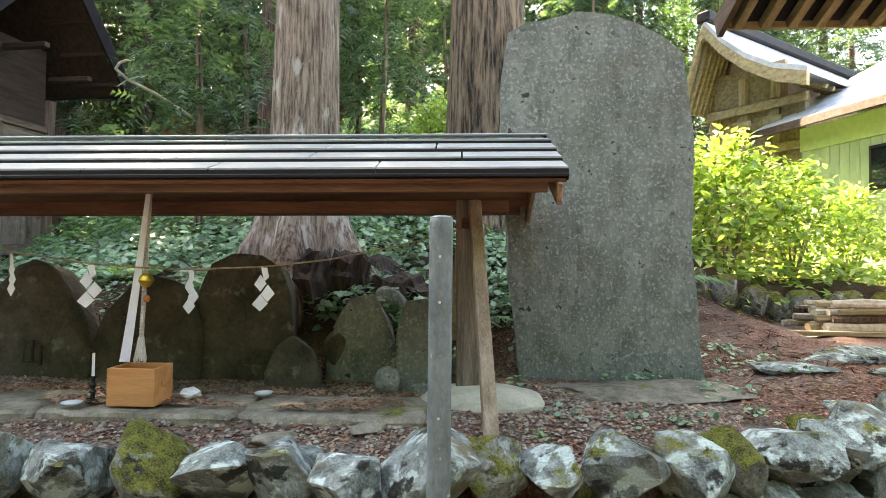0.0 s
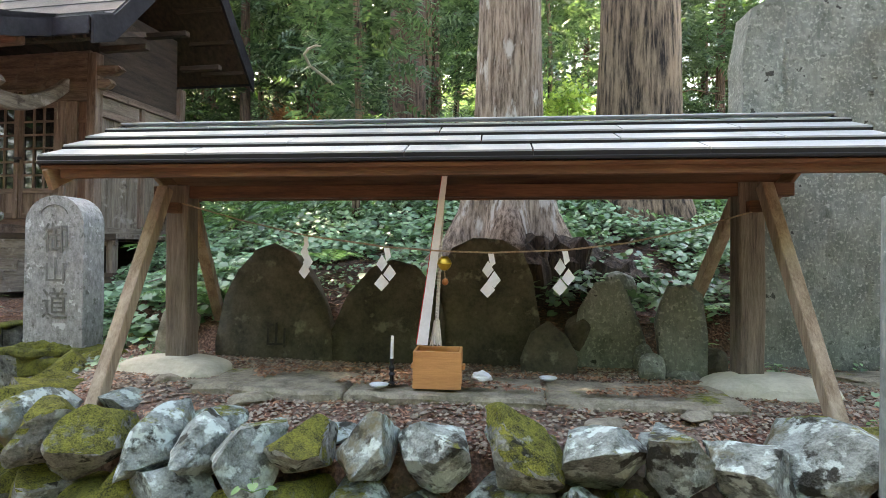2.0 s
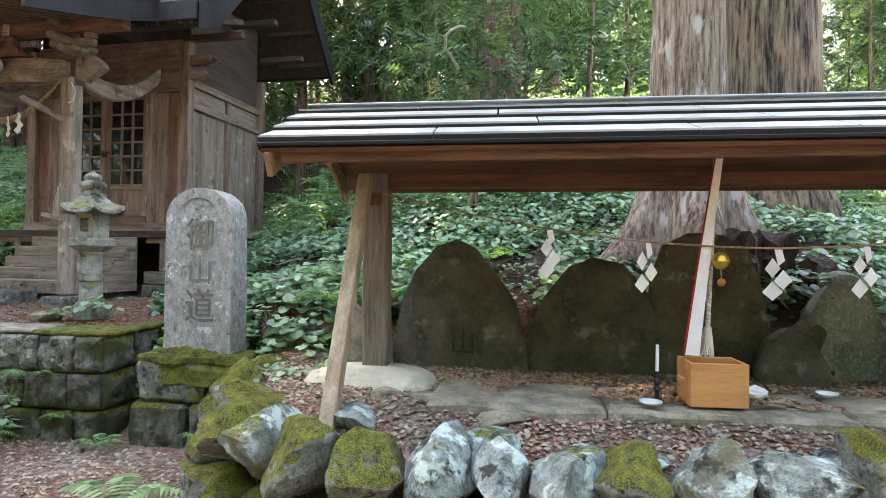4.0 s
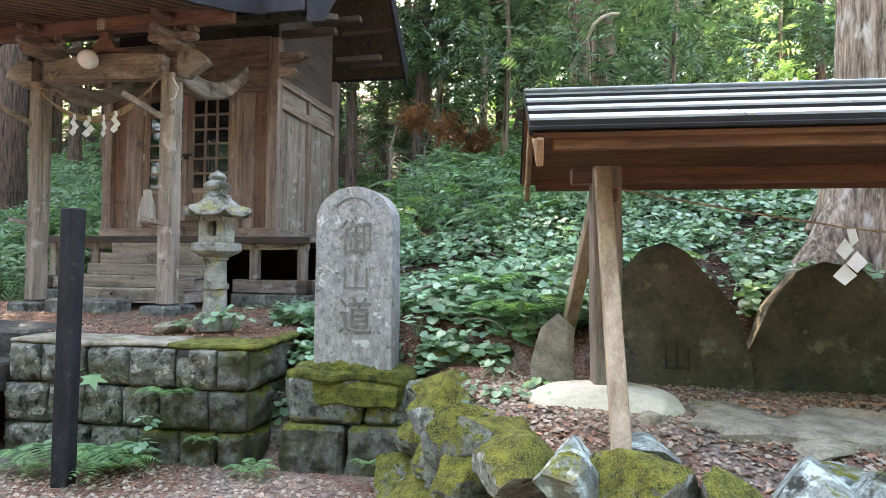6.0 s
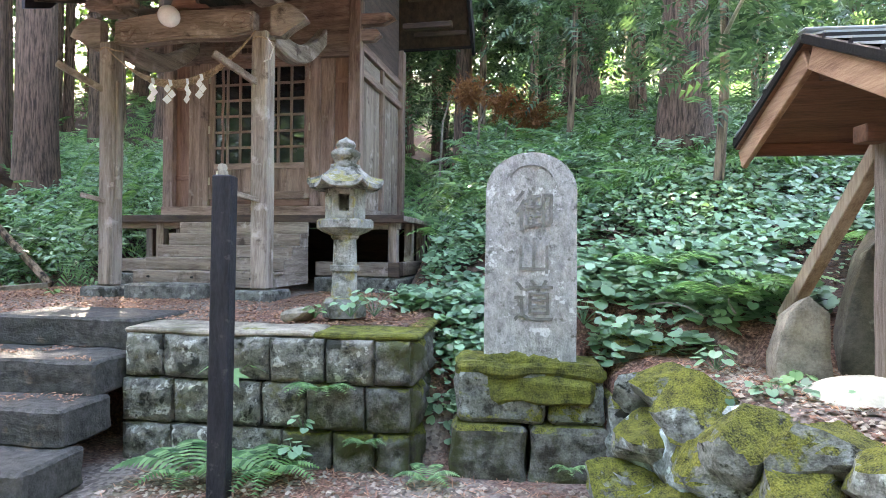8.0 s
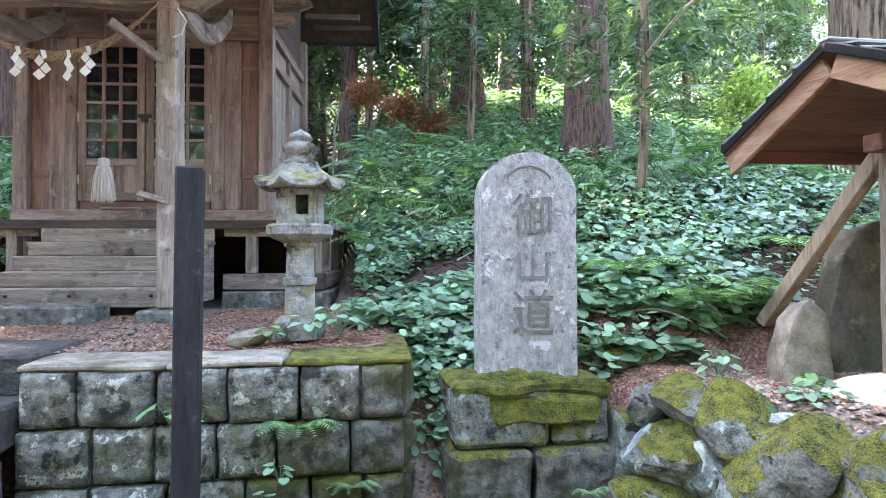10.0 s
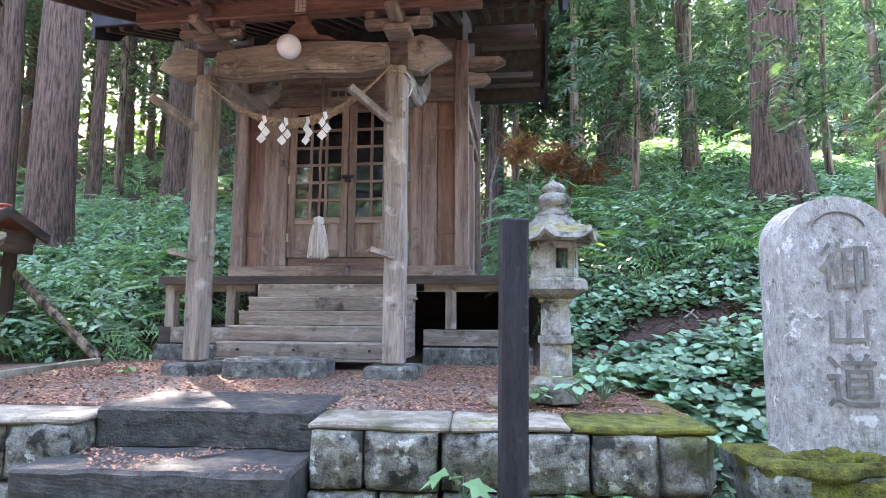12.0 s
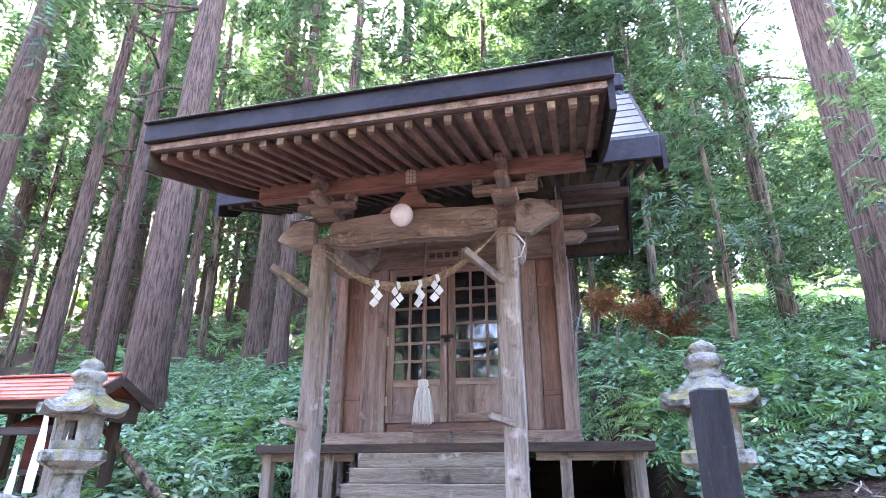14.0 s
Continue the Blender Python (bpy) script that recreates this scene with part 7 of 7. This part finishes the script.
pile = thing("log_pile", pose(4.25, 6.95, ground_height(4.25, 6.95)), "stack of split logs and cut branches in the sun", "log pile")
for q in range(34):
    layer = q // 9
    yy = -0.36 + (q % 9) * 0.085 + rb.uniform(-0.02, 0.02)
    z = 0.07 + 0.082 * layer + rb.uniform(-0.012, 0.012)
    bm = bmesh.new()
    x0, r0, length = rb.uniform(-0.7, -0.35) + 0.07 * layer, rb.uniform(0.028, 0.052), rb.uniform(0.5, 1.5)
    swing = rb.uniform(-0.09, 0.09)
    ring_tube(bm, [(x0, yy, z), (x0 + length * 0.5, yy + swing * 0.7, z + rb.uniform(-0.02, 0.03)), (x0 + length, yy + swing, z + rb.uniform(-0.01, 0.03))], [r0, r0 * 0.95, r0 * 0.8], 7, bumps=0.6, seed=q)
    part("log", bm, (pale_branch, cedar_bark, old_timber["x"], pale_branch)[q % 4], pile)
barpart("bearer", old_timber["x"], pile, (-1.0, -0.45, 0.02), (1.2, -0.5, 0.02), 0.12, 0.05)

def gable_roof(parent, line_, y0, y1, thick, material, name="roof"):
    bm = bmesh.new()
    for (x0, z0), (x1, z1) in zip(line_, line_[1:]):
        a = [bm.verts.new(p) for p in ((x0, y0, z0), (x1, y0, z1), (x1, y1, z1), (x0, y1, z0))]
        b = [bm.verts.new((v.co.x, v.co.y, v.co.z + thick)) for v in a]
        bm.faces.new(a[::-1])
        bm.faces.new(b)
        for i in range(4):
            j = (i + 1) % 4
            bm.faces.new((a[i], a[j], b[j], b[i]))
    bmesh.ops.remove_doubles(bm, verts=bm.verts[:], dist=1e-4)
    bmesh.ops.recalc_face_normals(bm, faces=bm.faces[:])
    return part(name, bm, material, parent)


# the gable end looks along the garden; its long front slope faces the path
hall = thing("temple_hall", pose(4.6, 13.0, 0, 0, 0, -53.3), "old timber temple hall with pale swept metal roof beyond the garden", "temple")
boxpart("wall", old_timber["x"], hall, 0.25, 2.15, 0.45, 0.6, 0.8, 5.0)
for x in (0.3, 0.95, 1.6, 2.1):
    boxpart("post", old_timber["z"], hall, x - 0.09, x + 0.09, 0.33, 0.449, 0.8, 4.95)
for z in (2.7, 3.85, 4.75):
    boxpart("beam", old_timber["x"], hall, 0.15, 2.25, 0.27, 0.329, z, z + 0.17)
for x in (0.95, 1.6):
    boxpart("bracket", old_timber["x"], hall, x - 0.2, x + 0.2, 0.25, 0.329, 4.42, 4.6, 0.03)
    boxpart("strut", old_timber["z"], hall, x - 0.07, x + 0.07, 0.30, 0.449, 4.95, 5.5, 0.01)
boxpart("gable_board", old_timber["x"], hall, 0.25, 1.75, 0.47, 0.58, 5.001, 5.75)
boxpart("front_wall", old_timber["y"], hall, 2.05, 2.16, 0.61, 6, 0.8, 4.9)
LINE = [(-0.08, 5.0), (0.2, 5.75), (0.46, 6.55), (0.54, 6.62), (0.9, 6.15), (1.4, 5.68), (1.95, 5.32), (2.55, 5.1)]
hall_roof = gable_roof(hall, LINE, -0.35, 7, 0.12, copper_roof)
gable_roof(hall_roof, [(x, z - 0.24) for x, z in LINE], -0.40, -0.28, 0.25, old_timber["x"], "barge_board")
for q in range(7):
    barpart("rafter", old_timber["x"], hall_roof, (0.0, -0.15 + 0.16 * q, 4.9), (0.48, -0.15 + 0.16 * q, 6.35), 0.07, 0.08)
for q in range(22):
    barpart("rafter", old_timber["x"], hall_roof, (1.9, 0.5 + 0.28 * q, 5.22), (2.5, 0.5 + 0.28 * q, 5.0), 0.07, 0.08)
boxpart("ridge", fascia_metal, hall_roof, 0.36, 0.66, -0.4, 7, 6.72, 6.95, 0.03)
annex = thing("green_annex", pose(6.1, 11.4, 0, 0, 0, -72), "pale green board-clad annex with metal roof beside the temple", "building")
x = 0.0
while x < 3.6:
    boxpart("siding_board", green_siding, annex, x, x + 0.19, -0.02, 0.02, 0.8, 3.75, 0.006)
    x += 0.195
boxpart("upper_board", plaster_green, annex, -0.03, 3.75, -0.05, 0.03, 3.755, 4.2, 0.01)
boxpart("back_wall", green_siding, annex, 0.0, 3.7, 0.05, 0.2, 0.8, 4.2)
boxpart("end_wall", green_siding, annex, 0.0, 0.12, 0.21, 4.0, 0.8, 4.2)
win = boxpart("window", iron, annex, 1.35, 2.3, -0.06, -0.021, 2.85, 3.6, 0.01)
boxpart("pane", glass, win, 1.41, 2.24, -0.07, -0.061, 2.91, 3.54, 0)
bm = bmesh.new()
bar(bm, (1.6, -0.5, 4.22), (1.6, 3.4, 6.3), 4.6, 0.09, 0.0)
part("roof", bm, copper_roof, annex)
barpart("eave_fascia", dark_wood["x"], annex, (-0.7, -0.52, 4.18), (3.9, -0.52, 4.18), 0.05, 0.15)
near_hall = thing("neighbouring_hall", pose(0, 0, 0), "timber hall with deep rafter-lined eaves beside the path", "building")
bm = bmesh.new()
bar(bm, (5.3, 6.2, 4.14), (5.3, 2.6, 5.5), 5.6, 0.08, 0.0)
near_roof = part("roof", bm, fascia_metal, near_hall)
boxpart("wall", old_timber["z"], near_hall, 4.6, 8.0, 2.8, 4.9, 0.0, 4.5)
for q in range(20):
    x = 2.62 + q * 0.27
    barpart("rafter", old_timber["y"], near_roof, (x, 6.12, 4.04), (x, 2.8, 5.3), 0.09, 0.11)
barpart("eave_fascia", old_timber["x"], near_roof, (2.5, 6.2, 4.10), (8.1, 6.2, 4.10), 0.05, 0.13)
barpart("verge_board", dark_wood["y"], near_roof, (2.48, 6.24, 4.06), (2.48, 2.6, 5.44), 0.06, 0.24)
barpart("eave_purlin", old_timber["x"], near_roof, (2.4, 5.3, 4.22), (8.0, 5.3, 4.22), 0.14, 0.16)

# ---- red-roofed hut beside the shrine ----
hut = thing("red_roofed_hut", pose(-12.9, 6.5, 0), "low open votive hut with red ribbed roof and dark gable", "hut")
for side, ye, ze in ((-1, -0.4, 2.03), (1, 0.52, 2.06)):
    for q in range(8):
        x0 = -1.6 + q * 0.355
        bm = bmesh.new()
        swept(bm, [(side * 0.004, 2.27), (ye, ze)] if side > 0 else [(ye, ze), (side * 0.004, 2.27)], x0, x0 + 0.352, 0.022)
        bmesh.ops.recalc_face_normals(bm, faces=bm.faces[:])
        sheet = part("roof_sheet", bm, red_roof, hut)
    for q in range(5):
        k = (q + 0.5) / 5
        barpart("roof_rib", red_roof, hut, (-1.6, ye * k, 2.27 + (ze - 2.27) * k + 0.026), (1.24, ye * k, 2.27 + (ze - 2.27) * k + 0.026), 0.016, 0.012, bevel=0.002)
    barpart("verge_board", dark_wood["y"], hut, (1.262, 0, 2.24), (1.262, ye * 1.03, ze - 0.03), 0.03, 0.1)
    barpart("eave_beam", dark_wood["x"], hut, (-1.55, ye * 0.8, ze - 0.03), (1.2, ye * 0.8, ze - 0.03), 0.05, 0.09)
    boxpart("gable_board", dark_wood["y"], hut, 1.17, 1.2, *sorted((side * 0.01, ye * 0.8)), 1.86, 2.08, 0.004)
barpart("ridge_cap", red_roof, hut, (-1.6, 0, 2.305), (1.26, 0, 2.305), 0.09, 0.02)
for x in (-1.3, -0.2, 1.0):
    boxpart("post", grey_wood["z"], hut, x - 0.05, x + 0.05, -0.37, -0.27, 0.72, 1.95)
    boxpart("post", dark_wood["z"], hut, x - 0.045, x + 0.045, 0.32, 0.41, 0.72, 1.98)
boxpart("cross_rail", dark_wood["x"], hut, -1.24, 0.94, -0.34, -0.29, 1.72, 1.79)
votive = thing("votive_shrine", pose(-12.35, 6.62, 1.38), "small red-painted wooden votive shrine inside the hut", "shrine")
red_paint = surface("red_paint", (0.09, 0.02, 0.014), (0.22, 0.055, 0.035), 10)
boxpart("body", red_paint, votive, -0.2, 0.2, -0.12, 0.12, 0.05, 0.42)
boxpart("base", dark_wood["x"], votive, -0.26, 0.26, -0.18, 0.16, 0, 0.048)
boxpart("leg", dark_wood["z"], votive, -0.2, -0.15, -0.1, 0.1, -0.6, -0.002)
boxpart("leg", dark_wood["z"], votive, 0.15, 0.2, -0.1, 0.1, -0.6, -0.002)
bm = bmesh.new()
swept(bm, [(-0.26, 0.41), (0, 0.53), (0.26, 0.41)], -0.28, 0.28, 0.03)
part("roof", bm, red_paint, votive)
for q, (x, z0, z1, w) in enumerate([(-12.02, 1.92, 1.24, 0.085), (-12.2, 1.55, 0.95, 0.06), (-11.72, 1.74, 1.4, 0.06), (-12.6, 1.74, 1.42, 0.1), (-12.8, 1.74, 1.4, 0.1)]):
    strip = thing("cloth_strip", pose(x, 6.1 - 0.01 * q, 0, 0, 0, 12 * (q % 3)), "white cloth strip hanging from the votive hut", "cloth", "cloth strips")
    bm = bmesh.new()
    rows_ = []
    for k in range(9):
        u = k / 8
        yy = 0.012 * math.sin(5 * u + q)
        ww = w * (0.35 + 0.65 * min(1, u * 2.2)) / 2
        zz = z0 + (z1 - z0) * u
        rows_.append([bm.verts.new(p) for p in ((-ww, yy, zz), (ww, yy + 0.012, zz), (ww, yy + 0.016, zz), (-ww, yy + 0.004, zz))])
    for p, r in zip(rows_, rows_[1:]):
        for i in range(4):
            bm.faces.new((p[i], p[(i + 1) % 4], r[(i + 1) % 4], r[i]))
    bm.faces.new(rows_[-1])
    bmesh.ops.recalc_face_normals(bm, faces=bm.faces[:])
    part("cloth", bm, cloth, strip)
for q, (x, y, h, w) in enumerate([(-12.0, 5.82, 0.46, 0.24), (-11.72, 5.86, 0.44, 0.2)]):
    st = thing("standing_stone", pose(x, y, 0.78, -3, 0, 10 * q), "small rounded mossy stone standing before the votive hut", "standing stone", "stones by the hut")
    bm = bmesh.new()
    rough_slab(bm, arch_outline(w, h, 0.1, 8), 0, 0.13, 60 + q, 0.012, 2, -0.06)
    part("body", bm, lantern_mat, st, smooth=True)
tile_hut = thing("tiled_hut", pose(-17.6, 12.6, 0.25), "small hut with blue-grey tiled roof behind the red one", "hut")
boxpart("body", dark_wood["z"], tile_hut, -0.8, 0.6, -0.3, 0.8, 1.0, 2.75)
for q in range(6):
    boxpart("tile_course", blue_tile, tile_hut, -1.1, 0.9, -0.7 + q * 0.16, -0.5 + q * 0.16, 2.72 + q * 0.075, 2.8 + q * 0.075, 0.02)
boxpart("ridge", blue_tile, tile_hut, -1.15, 0.95, 0.2, 0.42, 3.18, 3.3, 0.03)
pole = thing("leaning_pole", None, "dark wooden pole leaning down the bank beside the shrine", "pole")
bm = bmesh.new()
ring_tube(bm, [(-12.3, 7.0, 1.98), (-11.5, 6.82, 1.4), (-10.73, 6.63, 0.84)], [0.04, 0.042, 0.045], 8)
part("wood", bm, dark_bark, pole)
curb = thing("edging_board", None, "pale edging board along the shrine terrace", "edging")
barpart("board", slab_mat, curb, (-10.66, 5.0, 0.83), (-10.58, 6.4, 0.85), 0.06, 0.06)
